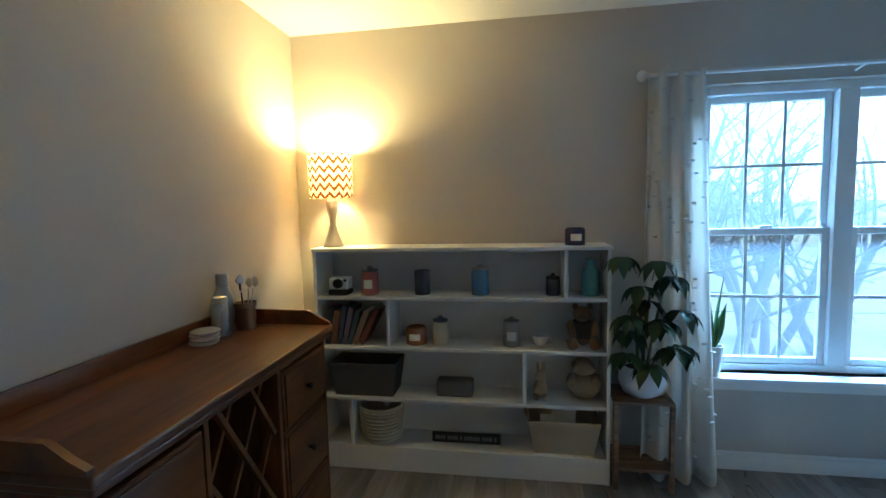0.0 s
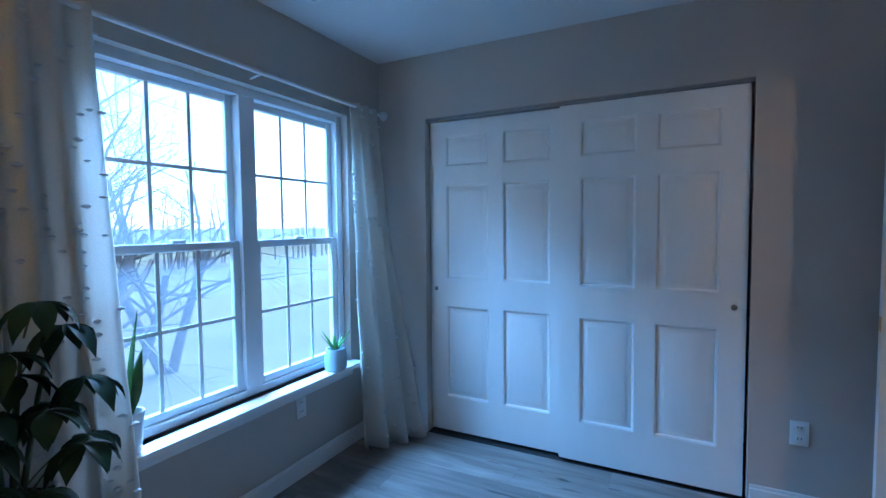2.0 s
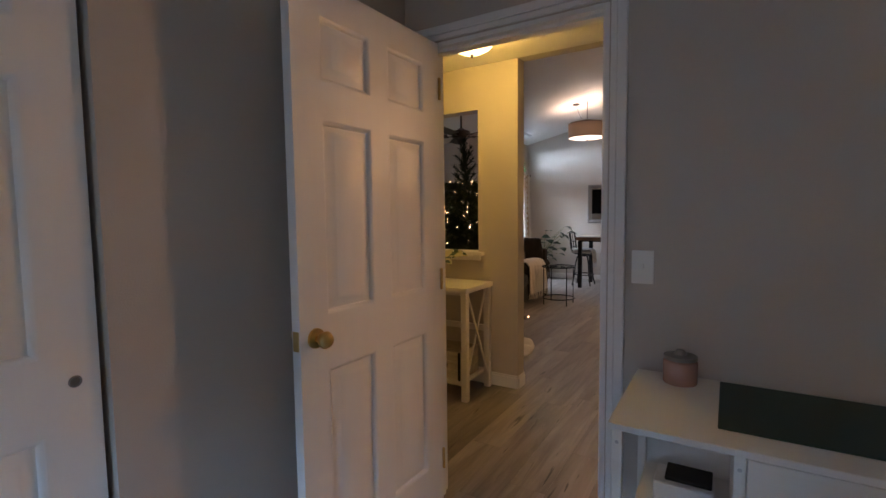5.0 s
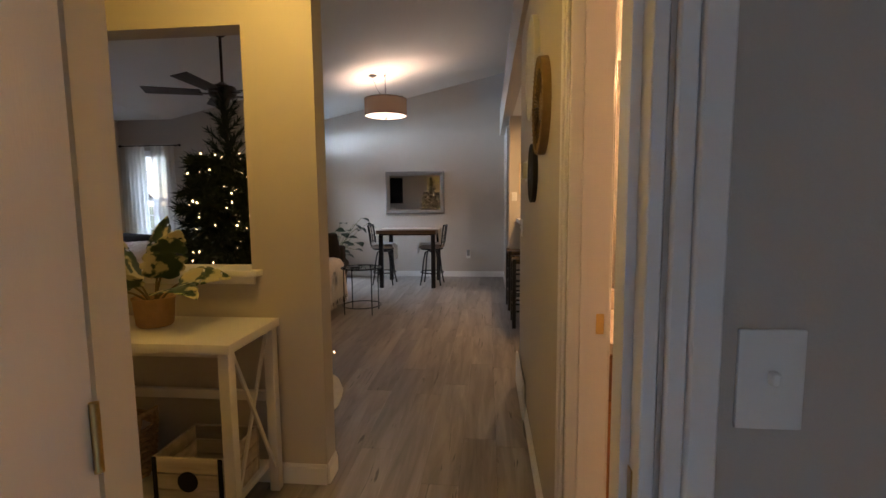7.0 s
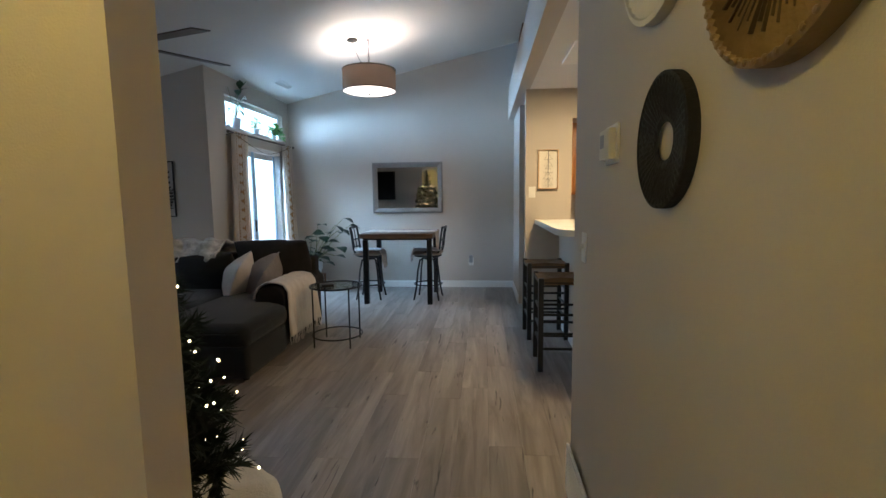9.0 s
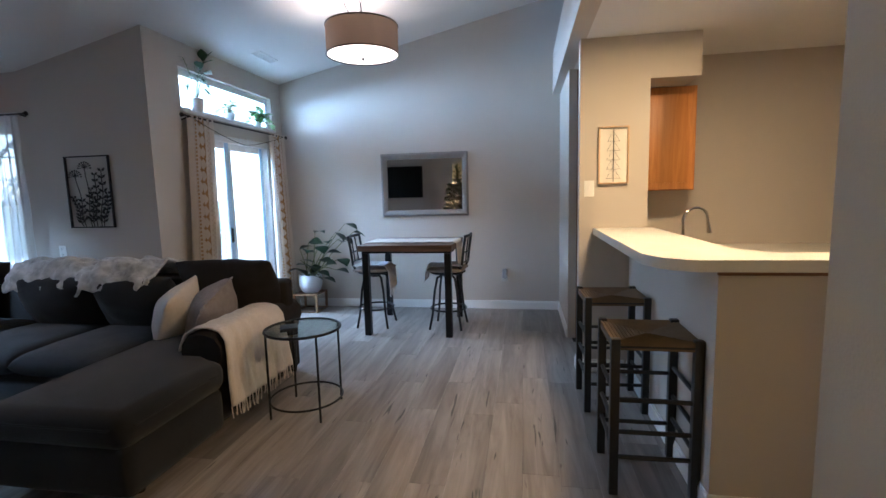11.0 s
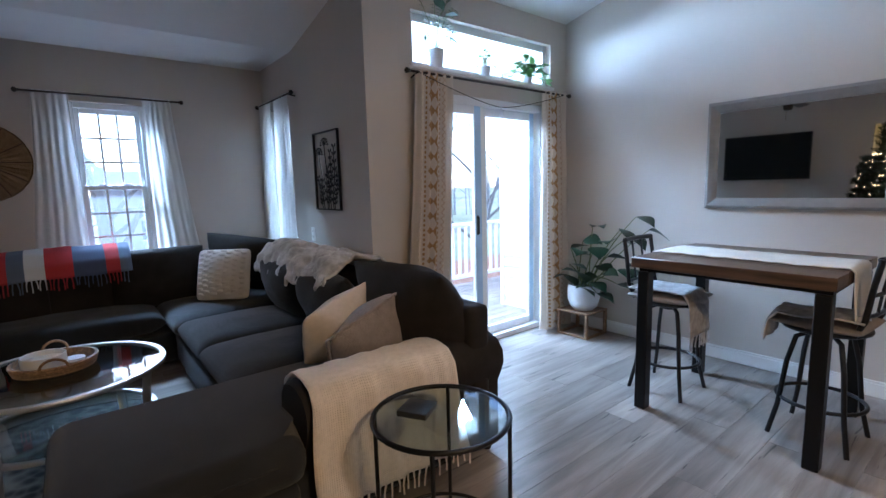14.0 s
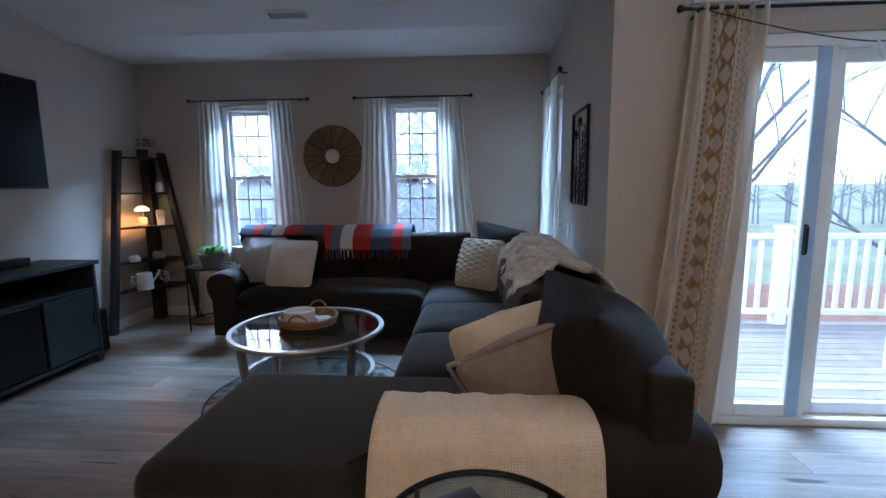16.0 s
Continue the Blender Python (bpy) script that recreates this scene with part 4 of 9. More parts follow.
def throw_f(u, v):
    q = along(arm_path, u)
    y = -4.945 - 0.62 * v - 0.10 * v * (1 - u)
    out = 0.012 * math.sin(v * 17 + u * 3) * (1 - u) * 1.3 + 0.004 * math.sin(v * 55)
    return (q.x - abs(out) * 1.2 - 0.004, y + 0.02 * (1 - u) * math.sin(u * 6), q.z + 0.003 * math.sin(v * 30) + (0.10 * v * (u < 0.001) * 0))


drape("knit_throw", "cream waffle-knit throw draped over the sofa arm", "blanket", KNIT, throw_f, 40, 44, 0.010, None, [throw_f(0, i / 26) for i in range(27)])

FUR = mat("white_grey_faux_fur", (0.48, 0.465, 0.46), 1.0, var=0.85, scale=17, bump=0.8, bscale=60, stretch=(1, 1, 1), sheen=0.6, stain=0.2)
fur_path = [(0, -5.91, 0.65), (0, -5.905, 0.83), (0, -5.82, 0.90), (0, -5.68, 0.93), (0, -5.56, 0.91), (0, -5.47, 0.83), (0, -5.44, 0.72)]


def fur_f(u, v):
    q = along(fur_path, v)
    x = 5.32 + 1.28 * u
    w = 0.036 * noise.noise(Vector((u * 12, v * 7, 1.3))) + 0.024 * noise.noise(Vector((u * 24, v * 14, 4.1)))
    dip = -0.035 * math.exp(-((u - 0.52) / 0.05) ** 2)
    return (x + 0.05 * (v - 0.5) * math.sin(u * 9), q.y + w * 0.8 + 0.012, q.z + w + dip + 0.012)


drape("fur_blanket", "white and grey faux fur blanket over the sofa back", "blanket", FUR, fur_f, 56, 36, 0.018)

PLAID, n_, l_, p_ = nodes_of("plaid_wool")
tc_, sp_ = n_.new("ShaderNodeTexCoord"), n_.new("ShaderNodeSeparateXYZ")
l_.new(tc_.outputs["Object"], sp_.inputs[0])
md_, rp_ = n_.new("ShaderNodeMath"), n_.new("ShaderNodeValToRGB")
md_.operation = "FRACT"
sc_ = n_.new("ShaderNodeMath")
sc_.operation = "MULTIPLY"
sc_.inputs[1].default_value = 1.55
l_.new(sp_.outputs["Y"], sc_.inputs[0])
l_.new(sc_.outputs[0], md_.inputs[0])
l_.new(md_.outputs[0], rp_.inputs["Fac"])
rp_.color_ramp.interpolation = "CONSTANT"
el = rp_.color_ramp.elements
el[0].color, el[1].color = (0.07, 0.09, 0.15, 1), (0.42, 0.03, 0.035, 1)
el[1].position = 0.30
for pos, c in ((0.55, (0.60, 0.60, 0.61, 1)), (0.72, (0.11, 0.14, 0.20, 1)), (0.86, (0.42, 0.035, 0.04, 1))):
    e = el.new(pos)
    e.color = c
l_.new(rp_.outputs[0], p_.inputs["Base Color"])
p_.inputs["Roughness"].default_value = 0.95
plaid_path = [(7.60, 0, 0.70), (7.59, 0, 0.84), (7.50, 0, 0.93), (7.38, 0, 0.945), (7.28, 0, 0.92), (7.20, 0, 0.84), (7.175, 0, 0.74)]


def plaid_f(u, v):
    q = along(plaid_path, v * (0.80 + 0.20 * (u > 0.5) * 1.0))
    w = 0.010 * noise.noise(Vector((u * 12, v * 5, 7.7)))
    return (q.x + w - 0.012, -3.10 - 1.58 * u, q.z + w + 0.010)


drape("plaid_throw", "red, navy and grey plaid throw over the sofa back", "blanket", PLAID, plaid_f, 50, 30, 0.010, None, [plaid_f(0.45 + 0.53 * i / 34, 1.0) for i in range(35)])

# round coffee table
SILVER = mat("brushed_silver", (0.62, 0.61, 0.60), 0.30, 0.9, 0.06, 40)
TGLASS = glass("table_glass", (0.80, 0.86, 0.86), 0.02, 0.07)
t = thing("coffee_table", "round two-tier coffee table with silver frame and glass shelves", "coffee table", pose(5.86, -4.22, 0))
for nm, r, z in (("top_ring", 0.462, 0.44), ("shelf_ring", 0.40, 0.165)):
    bm = B()
    lathe(bm, [(r - 0.028, z), (r, z - 0.003), (r + 0.003, z + 0.008), (r, z + 0.018), (r - 0.026, z + 0.018), (r - 0.028, z)], n=56)
    part(nm, bm, SILVER, t, "", 30)
part("glass_top", lathe(B(), disc_profile(0.434, 0.446, 0.454), n=56), TGLASS, t, "clear glass top", 30)
part("glass_shelf", lathe(B(), disc_profile(0.372, 0.170, 0.177), n=56), TGLASS, t, "clear glass shelf", 30)
for k in range(4):
    a = math.radians(45 + 90 * k + 8)
    c, s = math.cos(a), math.sin(a)
    bm = tube(B(), [(0.425 * c, 0.425 * s, 0.0), (0.405 * c, 0.405 * s, 0.20), (0.43 * c, 0.43 * s, 0.44)], 0.016, 8, flat=1.6)
    part("leg", bm, SILVER, t, "", 60)
RATTAN = wood("honey_wicker", (0.16, 0.08, 0.035), (0.42, 0.24, 0.11), 0.6, "x", 3.0)
t = thing("wicker_tray", "round honey-brown wicker tray on the coffee table", "tray", pose(5.93, -4.20, 0.454))
bm = lathe(B(), [(0, 0), (0.155, 0), (0.172, 0.02), (0.178, 0.055), (0.168, 0.055), (0.158, 0.02), (0.148, 0.012), (0, 0.012)], n=40)
part("tray_body", bm, RATTAN, t)
for k in range(4):
    part("weave_band", tube(B(), ring(0.166 + 0.004 * k, 0.012 + 0.012 * k, n=48), 0.0075, 6, True), RATTAN, t)
for s in (-1, 1):
    pts = [(s * 0.172 + s * 0.02 * math.sin(a), 0.055 * math.cos(a), 0.05 + 0.05 * math.sin(a)) for a in [math.pi * i / 10 for i in range(11)]]
    part("handle", tube(B(), pts, 0.007, 6), RATTAN, t)
t = thing("candle_bowl", "wide white ceramic candle bowl on the wicker tray", "candle", pose(5.885, -4.16, 0.467))
part("bowl", lathe(B(), [(0, 0), (0.085, 0), (0.093, 0.01), (0.093, 0.082), (0.090, 0.085), (0.086, 0.082), (0.085, 0.06), (0, 0.06)], n=36), POTW, t)
for k, (x, y) in enumerate(((5.975, -4.28), (5.99, -4.19))):
    for z in (0.467, 0.475):
        c = thing("coaster", "round white coaster on the wicker tray", "coaster", pose(x, y, z), "coasters on the tray")
        part("disc", lathe(B(), disc_profile(0.046, 0, 0.007), n=28), POTW, c)
# round rug
RUG, n_, l_, p_ = nodes_of("patterned_rug")
tc_, gr_, nz_, rp_ = n_.new("ShaderNodeTexCoord"), n_.new("ShaderNodeTexVoronoi"), n_.new("ShaderNodeTexNoise"), n_.new("ShaderNodeValToRGB")
gr_.inputs["Scale"].default_value, nz_.inputs["Scale"].default_value = 16, 40
l_.new(tc_.outputs["Object"], gr_.inputs["Vector"])
l_.new(gr_.outputs["Distance"], rp_.inputs["Fac"])
rp_.color_ramp.elements[0].color, rp_.color_ramp.elements[1].color = (0.035, 0.035, 0.04, 1), (0.20, 0.185, 0.17, 1)
rp_.color_ramp.elements[0].position, rp_.color_ramp.elements[1].position = 0.25, 0.75
l_.new(rp_.outputs[0], p_.inputs["Base Color"])
p_.inputs["Roughness"].default_value = 0.95
t = thing("round_rug", "round dark grey patterned rug under the coffee table", "rug", pose(5.88, -4.20, 0.001))
part("rug_body", lathe(B(), [(0, 0), (0.61, 0), (0.615, 0.004), (0.61, 0.008), (0, 0.009)], n=64), RUG, t)
part("border", tube(B(), ring(0.61, 0.006, n=64), 0.006, 6, True), DARK, t)

# black side tables
def side_table(m, r, h, feet, label):
    t = thing("side_table", label, "side table", m, "black ring side tables")
    part("top_ring", tube(B(), ring(r, h, n=48), 0.009, 8, True), BLACKM, t, "", 60)
    part("glass_top", lathe(B(), disc_profile(r - 0.008, h - 0.003, h + 0.003), n=48), TGLASS, t, "clear glass top", 30)
    part("lower_ring", tube(B(), ring(r - 0.006, 0.09, n=48), 0.007, 8, True), BLACKM, t, "", 60)
    for a in feet:
        c, s = math.cos(math.radians(a)), math.sin(math.radians(a))
        part("leg", tube(B(), [(r * c, r * s, 0), (r * c, r * s, h)], 0.0075, 8), BLACKM, t)
    return t


side_table(pose(4.06, -5.27, 0), 0.237, 0.55, (45, 135, 225, 315), "round black metal side table with glass top beside the sofa arm")
side_table(pose(7.24, -2.80, 0), 0.205, 0.585, (10, 130, 250), "round black metal side table with glass top beside the window")
t = thing("coaster_box", "black square stone coaster on the side table", "coaster", pose(4.13, -5.22, 0.553, 0, 0, 30))
part("block", bx(B(), -0.055, 0.055, -0.055, 0.055, 0, 0.022, 0.004, 2), mat("black_slate", (0.02, 0.02, 0.021), 0.35, bump=0.2), t)
t = thing("potted_plant", "bushy green plant in a grey pot on the side table", "plant", pose(7.22, -2.83, 0.588))
part("pot", pot_mesh(0.115, 0.12, 0.72), mat("grey_stone_pot", (0.20, 0.19, 0.18), 0.8, bump=0.2), t)
part("soil", lathe(B(), [(0, 0.106), (0.098, 0.104)], n=20), SOIL, t)
bm = B()
rr = random.Random(8)
for i in range(170):
    a, r = rr.uniform(0, 6.28), rr.uniform(0.0, 0.11)
    b = (r * math.cos(a), r * math.sin(a), 0.105 + rr.uniform(0, 0.06))
    leaf(bm, b, (math.cos(a) * rr.uniform(0.2, 1), math.sin(a) * rr.uniform(0.2, 1), rr.uniform(0.3, 1)), rr.uniform(0.03, 0.06), 0.028, 0.8, 4)
part("foliage", bm, LEAFB, t, "", 60)
# ---- dining corner ----
BARWOOD = wood("rustic_brown_plank", (0.035, 0.019, 0.011), (0.140, 0.080, 0.048), 0.35, "x", 0.8)
t = thing("bar_table", "tall rustic wood table with black metal legs", "table", pose(3.775, -7.275, 0))
for k in range(4):
    y0 = -0.425 + 0.2125 * k
    part("top_plank", bx(B(), -0.455, 0.480, y0 + 0.0008, y0 + 0.2117, 0.845, 0.905, 0.003, 1), BARWOOD, t)
bm = B()
for q in ((-0.44, 0.44, -0.40, -0.375), (-0.44, 0.44, 0.375, 0.40), (-0.44, -0.415, -0.375, 0.375), (0.415, 0.44, -0.375, 0.375)):
    bx(bm, q[0], q[1], q[2], q[3], 0.826, 0.8445)
part("apron", bm, BLACKM, t)
for sx in (-1, 1):
    for sy in (-1, 1):
        part("leg", bx(B(), sx * 0.41 - 0.032, sx * 0.41 + 0.032, sy * 0.385 - 0.032, sy * 0.385 + 0.032, 0, 0.8255, 0.004, 1), BLACKM, t)
LINEN = mat("cream_linen", (0.62, 0.57, 0.50), 0.95, var=0.1, scale=60, bump=0.3, bscale=250)
run_path = [(-0.485, 0, 0.66), (-0.473, 0, 0.80), (-0.467, 0, 0.905), (-0.445, 0, 0.912), (0.476, 0, 0.912)]
drape("table_runner", "cream linen runner along the tall table", "table runner", LINEN,
      lambda u, v: (3.775 + along(run_path, u).x, -7.275 + (v - 0.5) * 0.36 + 0.006 * math.sin(u * 20), along(run_path, u).z + 0.002 * math.sin(u * 60)), 50, 10, 0.004)
SEAT = mat("taupe_seat_fabric", (0.24, 0.20, 0.17), 0.9, var=0.15, scale=40, bump=0.3, bscale=200)
GUN = mat("gunmetal", (0.030, 0.030, 0.032), 0.40, 0.7, 0.12, 25)


def bar_chair(m):
    """Swivel stool with a ladder back; the back stands on local +x."""
    t = thing("bar_chair", "dark metal swivel bar chair with padded seat and open back", "chair", m, "chairs at the tall table")
    soften(part("seat", cushion(B(), 0.38, 0.38, 0.085, pose(0, 0, 0.62), 3.2, 0.3, 12, 12), SEAT, t, "taupe padded seat", 70), 1)
    part("seat_ring", tube(B(), ring(0.175, 0.585, n=32), 0.012, 8, True), GUN, t)
    part("swivel", lathe(B(), [(0, 0.53), (0.05, 0.53), (0.07, 0.56), (0.09, 0.585), (0, 0.585)], n=20), GUN, t)
    for k in range(4):
        a = math.radians(45 + 90 * k)
        c, s = math.cos(a), math.sin(a)
        pts = [(0.06 * c, 0.06 * s, 0.555), (0.13 * c, 0.13 * s, 0.53), (0.165 * c, 0.165 * s, 0.40), (0.195 * c, 0.195 * s, 0.16), (0.235 * c, 0.235 * s, 0.0)]
        part("leg", tube(B(), pts, 0.012, 8), GUN, t, "", 60)
    part("foot_ring", tube(B(), ring(0.185, 0.20, n=40), 0.010, 8, True), GUN, t, "", 60)
    for s in (-1, 1):
        pts = [(0.15, s * 0.15, 0.60), (0.185, s * 0.165, 0.68), (0.205, s * 0.165, 0.85), (0.225, s * 0.165, 0.97)]
        part("back_post", tube(B(), pts, 0.013, 8), GUN, t, "", 60)
    for z, x, r in ((0.965, 0.226, 0.016), (0.80, 0.20, 0.010), (0.70, 0.19, 0.010)):
        part("back_rail", tube(B(), [(x - 0.004, -0.165, z), (x + 0.012, -0.08, z), (x + 0.016, 0, z), (x + 0.012, 0.08, z), (x - 0.004, 0.165, z)], r, 8), GUN, t, "", 60)
    for y in (-0.055, 0.055):
        part("back_spindle", tube(B(), [(0.202, y, 0.70), (0.212, y, 0.80), (0.236, y, 0.96)], 0.007, 6), GUN, t)
    return t


ch = bar_chair(pose(4.22, -7.27, 0, 0, 0, 0))
copy_thing(ch, pose(3.43, -7.27, 0, 0, 0, 176))
shawl_path = [(0.17, 0, 0.668), (0, 0, 0.672), (-0.16, 0, 0.668), (-0.20, 0, 0.61), (-0.215, 0, 0.42)]


def shawl_f(u, v):
    q = along(shawl_path, u)
    w = 0.010 * noise.noise(Vector((u * 9, v * 9, 2.0)))
    return (4.22 + q.x - abs(w), -7.22 + (v - 0.5) * (0.30 - 0.08 * u) + 0.05 * u * math.sin(v * 9), q.z + w * 0.6 + 0.004)


drape("knit_shawl", "grey and white open-knit shawl hanging over the chair seat", "blanket", mat("grey_white_knit", (0.46, 0.44, 0.43), 0.95, var=0.5, scale=30, bump=0.8, bscale=120), shawl_f, 30, 24, 0.008, None, [shawl_f(1, i / 14) for i in range(15)])

drape("knit_shawl", "grey and white open-knit shawl bunched on the chair seat", "blanket", bpy.data.materials["grey_white_knit"],
      lambda u, v: (3.43 + along(shawl_path, u * 0.84).x * -1.0 + 0.012 * math.sin(v * 11), -7.16 + (v - 0.5) * 0.24 + 0.03 * u * math.sin(v * 7), along(shawl_path, u * 0.84).z + 0.008 * math.sin(u * 9 + v * 13) + 0.008), 24, 20, 0.008)

# wall mirror
FRAMEG = mat("silver_grey_frame", (0.22, 0.205, 0.195), 0.5, 0.0, 0.15, 20, bump=0.15)
t = thing("wall_mirror", "wide rectangular mirror in a moulded silver-grey frame", "mirror", pose(3.815, SOUTH, 1.505))
bm = B()
prof = [(0.0, 0.002), (0.0, 0.030), (0.02, 0.040), (0.045, 0.032), (0.065, 0.018), (0.075, 0.012)]
loops = []
for i, y in prof:
    loops.append([bm.verts.new((x, y, z)) for x, z in ((-0.527 + i, -0.375 + i), (0.527 - i, -0.375 + i), (0.527 - i, 0.375 - i), (-0.527 + i, 0.375 - i))])
for p, q in zip(loops, loops[1:]):
    for i in range(4):
        bm.faces.new((p[i], p[(i + 1) % 4], q[(i + 1) % 4], q[i]))
part("mirror_frame", bm, FRAMEG, t, "", 20)
MIRROR = mat("silvered_mirror", (0.82, 0.84, 0.84), 0.02, 1.0, 0.0, 1, stain=0.0)
part("mirror_glass", bx(B(), -0.455, 0.455, 0.004, 0.0125, -0.303, 0.303), MIRROR, t)

# drum pendant
SHADE = sheer("brown_organza_shade", (0.17, 0.13, 0.10), 0.08, 0.35)
t = thing("pendant_lamp", "brown drum pendant lamp with white diffuser on a chain, lit", "pendant lamp", pose(3.96, -6.41, 2.55))
thick(part("shade", lathe(B(), [(0.292, 0.0), (0.296, 0.004), (0.296, 0.232), (0.292, 0.236)], n=56), SHADE, t, "", 60), 0.002)
for z in (0.004, 0.232):
    part("shade_rim", tube(B(), ring(0.296, z, n=56), 0.007, 6, True), mat("dark_bronze", (0.035, 0.025, 0.018), 0.4, 0.8), t)
DIFF = glow("lit_diffuser", (1.0, 0.84, 0.70), 0.7)
part("diffuser", lathe(B(), [(0, -0.018), (0.15, -0.014), (0.27, 0.0), (0.289, 0.006), (0.289, 0.010), (0, 0.012)], n=56), DIFF, t, "lit frosted glass diffuser", 60)
part("finial", lathe(B(), [(0, -0.045), (0.008, -0.04), (0.012, -0.03), (0.006, -0.022), (0.014, -0.017), (0, -0.016)], n=14), GUN, t)
for k in range(3):
    a = k * 2.094
    part("shade_arm", tube(B(), [(0, 0, 0.30), (0.15 * math.cos(a), 0.15 * math.sin(a), 0.27), (0.294 * math.cos(a), 0.294 * math.sin(a), 0.234)], 0.004, 6), GUN, t)
top = slope(3.96) - 2.55
k = 0
z = 0.29
while z < top - 0.03:
    c = Vector((0, 0, z + 0.018))
    pts = [(c.x + 0.009 * math.cos(a) * (k % 2 == 0), c.y + 0.009 * math.cos(a) * (k % 2 == 1), c.z + 0.019 * math.sin(a)) for a in [6.2832 * i / 10 for i in range(10)]]
    part("chain_link", tube(B(), pts, 0.0028, 5, True), GUN, t)
    z += 0.030
    k += 1
part("swag_hook", tube(B(), [(0, 0, top), (0.0, 0, top - 0.02), (0.012, 0, top - 0.035), (0, 0, top - 0.045)], 0.004, 6), GUN, t)
part("canopy", lathe(B(), [(0, top + 0.01), (0.062, top - 0.005), (0.058, top - 0.02), (0.02, top - 0.034), (0, top - 0.036)], (0.17, 0.05, -0.035), 24), GUN, t)
part("cord", tube(B(), curve_pts((0.17, 0.05, top - 0.06), (0, 0, 0.31), -0.10), 0.003, 5), GUN, t)

# ceiling fan
FANB = wood("fan_blade_walnut", (0.02, 0.013, 0.009), (0.07, 0.045, 0.03), 0.4, "x")
BRONZE = mat("aged_bronze", (0.055, 0.04, 0.03), 0.38, 0.8, 0.15, 20)
t = thing("ceiling_fan", "dark bronze five-blade ceiling fan hanging from a rod, at rest", "ceiling fan", pose(4.97, -4.0, 0))
zc = slope(4.97)
part("canopy", lathe(B(), [(0, zc + 0.02), (0.07, zc), (0.068, zc - 0.025), (0.03, zc - 0.06), (0, zc - 0.062)], n=24), BRONZE, t)
part("rod", tube(B(), [(0, 0, 2.430), (0, 0, zc - 0.05)], 0.013, 10), BRONZE, t)
part("motor", lathe(B(), [(0, 2.450), (0.03, 2.450), (0.06, 2.425), (0.115, 2.410), (0.125, 2.370), (0.115, 2.325), (0.06, 2.305), (0.055, 2.270), (0.045, 2.245), (0, 2.235)], n=28), BRONZE, t)
for k in range(5):
    a = 72 * k + 20
    m = pose(0, 0, 0, 0, 0, a)
    bm = B()
    bx(bm, 0.09, 0.20, -0.02, 0.02, 2.342, 2.350)
    part("blade_iron", bm, BRONZE, t, "", 40, m)
    bm = bx(B(), 0.18, 0.66, -0.065, 0.065, -0.004, 0.004, 0.003, 1)
    for v in bm.verts:
        if v.co.x > 0.6:
            v.co.y *= 1.12
    part("blade", bm, FANB, t, "", 40, m @ pose(0, 0, 2.356, 11, 0, 0))
part("pull_chain", tube(B(), [(0.02, 0, 2.240), (0.02, 0, 2.120)], 0.002, 5), BRONZE, t)

# corner plant on its stand
STANDW = wood("acacia_stand", (0.10, 0.05, 0.025), (0.30, 0.17, 0.09), 0.5, "x", 2.0)
def crate_stand(m, w, d, h, s=0.026, shelf=False, label="open cube plant stand of brown wood", name="plant_stand"):
    t = thing(name, label, "plant stand", m)
    for x in (0, w - s):
        for y in (0, d - s):
            part("leg", bx(B(), x, x + s, y, y + s, 0, h - s * 0.6, 0.003, 1), STANDW, t)
    for z in (0.0 if h < 0.3 else 0.10, h - s * 0.6):
        for y in (0, d - s):
            part("rail", bx(B(), s if z < h / 2 else 0, w - s if z < h / 2 else w, y, y + s, z, z + s * 0.6, 0.002, 1), STANDW, t)
        for x in (0, w - s):
            part("rail", bx(B(), x, x + s, s, d - s, z, z + s * 0.6, 0.002, 1), STANDW, t)
    n = max(3, int((d - 2 * s) / 0.05))
    for zz in (h - s * 0.6,) + ((0.10,) if shelf else ()):
        for i in range(n):
            y = s + (d - 2 * s) * i / n
            part("slat", bx(B(), s, w - s, y + 0.004, y + (d - 2 * s) / n - 0.004, zz + 0.002, zz + 0.012, 0.002, 1), STANDW, t)
    return t


crate_stand(pose(5.10, -7.985, 0), 0.31, 0.31, 0.225)
t = thing("corner_plant", "leafy climbing philodendron in a white pot on a wooden stand", "plant", pose(5.24, -7.83, 0.225))
part("pot", lathe(B(), [(0, 0), (0.085, 0), (0.115, 0.03), (0.138, 0.10), (0.140, 0.18), (0.132, 0.225), (0.126, 0.225), (0.125, 0.19), (0, 0.19)], n=32), POTW, t)
part("soil", lathe(B(), [(0, 0.20), (0.122, 0.197)], n=20), SOIL, t)
rr = random.Random(21)
bs, bl = B(), B()
heads = [(-0.50, 0.05, 0.84), (-0.60, 0.04, 0.74), (-0.45, 0.03, 0.68), (-0.38, 0.06, 0.74), (-0.12, 0.06, 0.74), (-0.18, 0.10, 0.58), (-0.27, 0.08, 0.50), (-0.04, 0.08, 0.62), (0.08, 0.08, 0.54), (-0.42, 0.06, 0.42),
         (-0.37, 0.08, 0.29), (-0.25, 0.10, 0.36), (-0.15, 0.12, 0.28), (-0.05, 0.15, 0.36), (0.04, 0.16, 0.42), (-0.22, 0.14, 0.20), (-0.10, 0.20, 0.24), (0.12, 0.12, 0.30)]
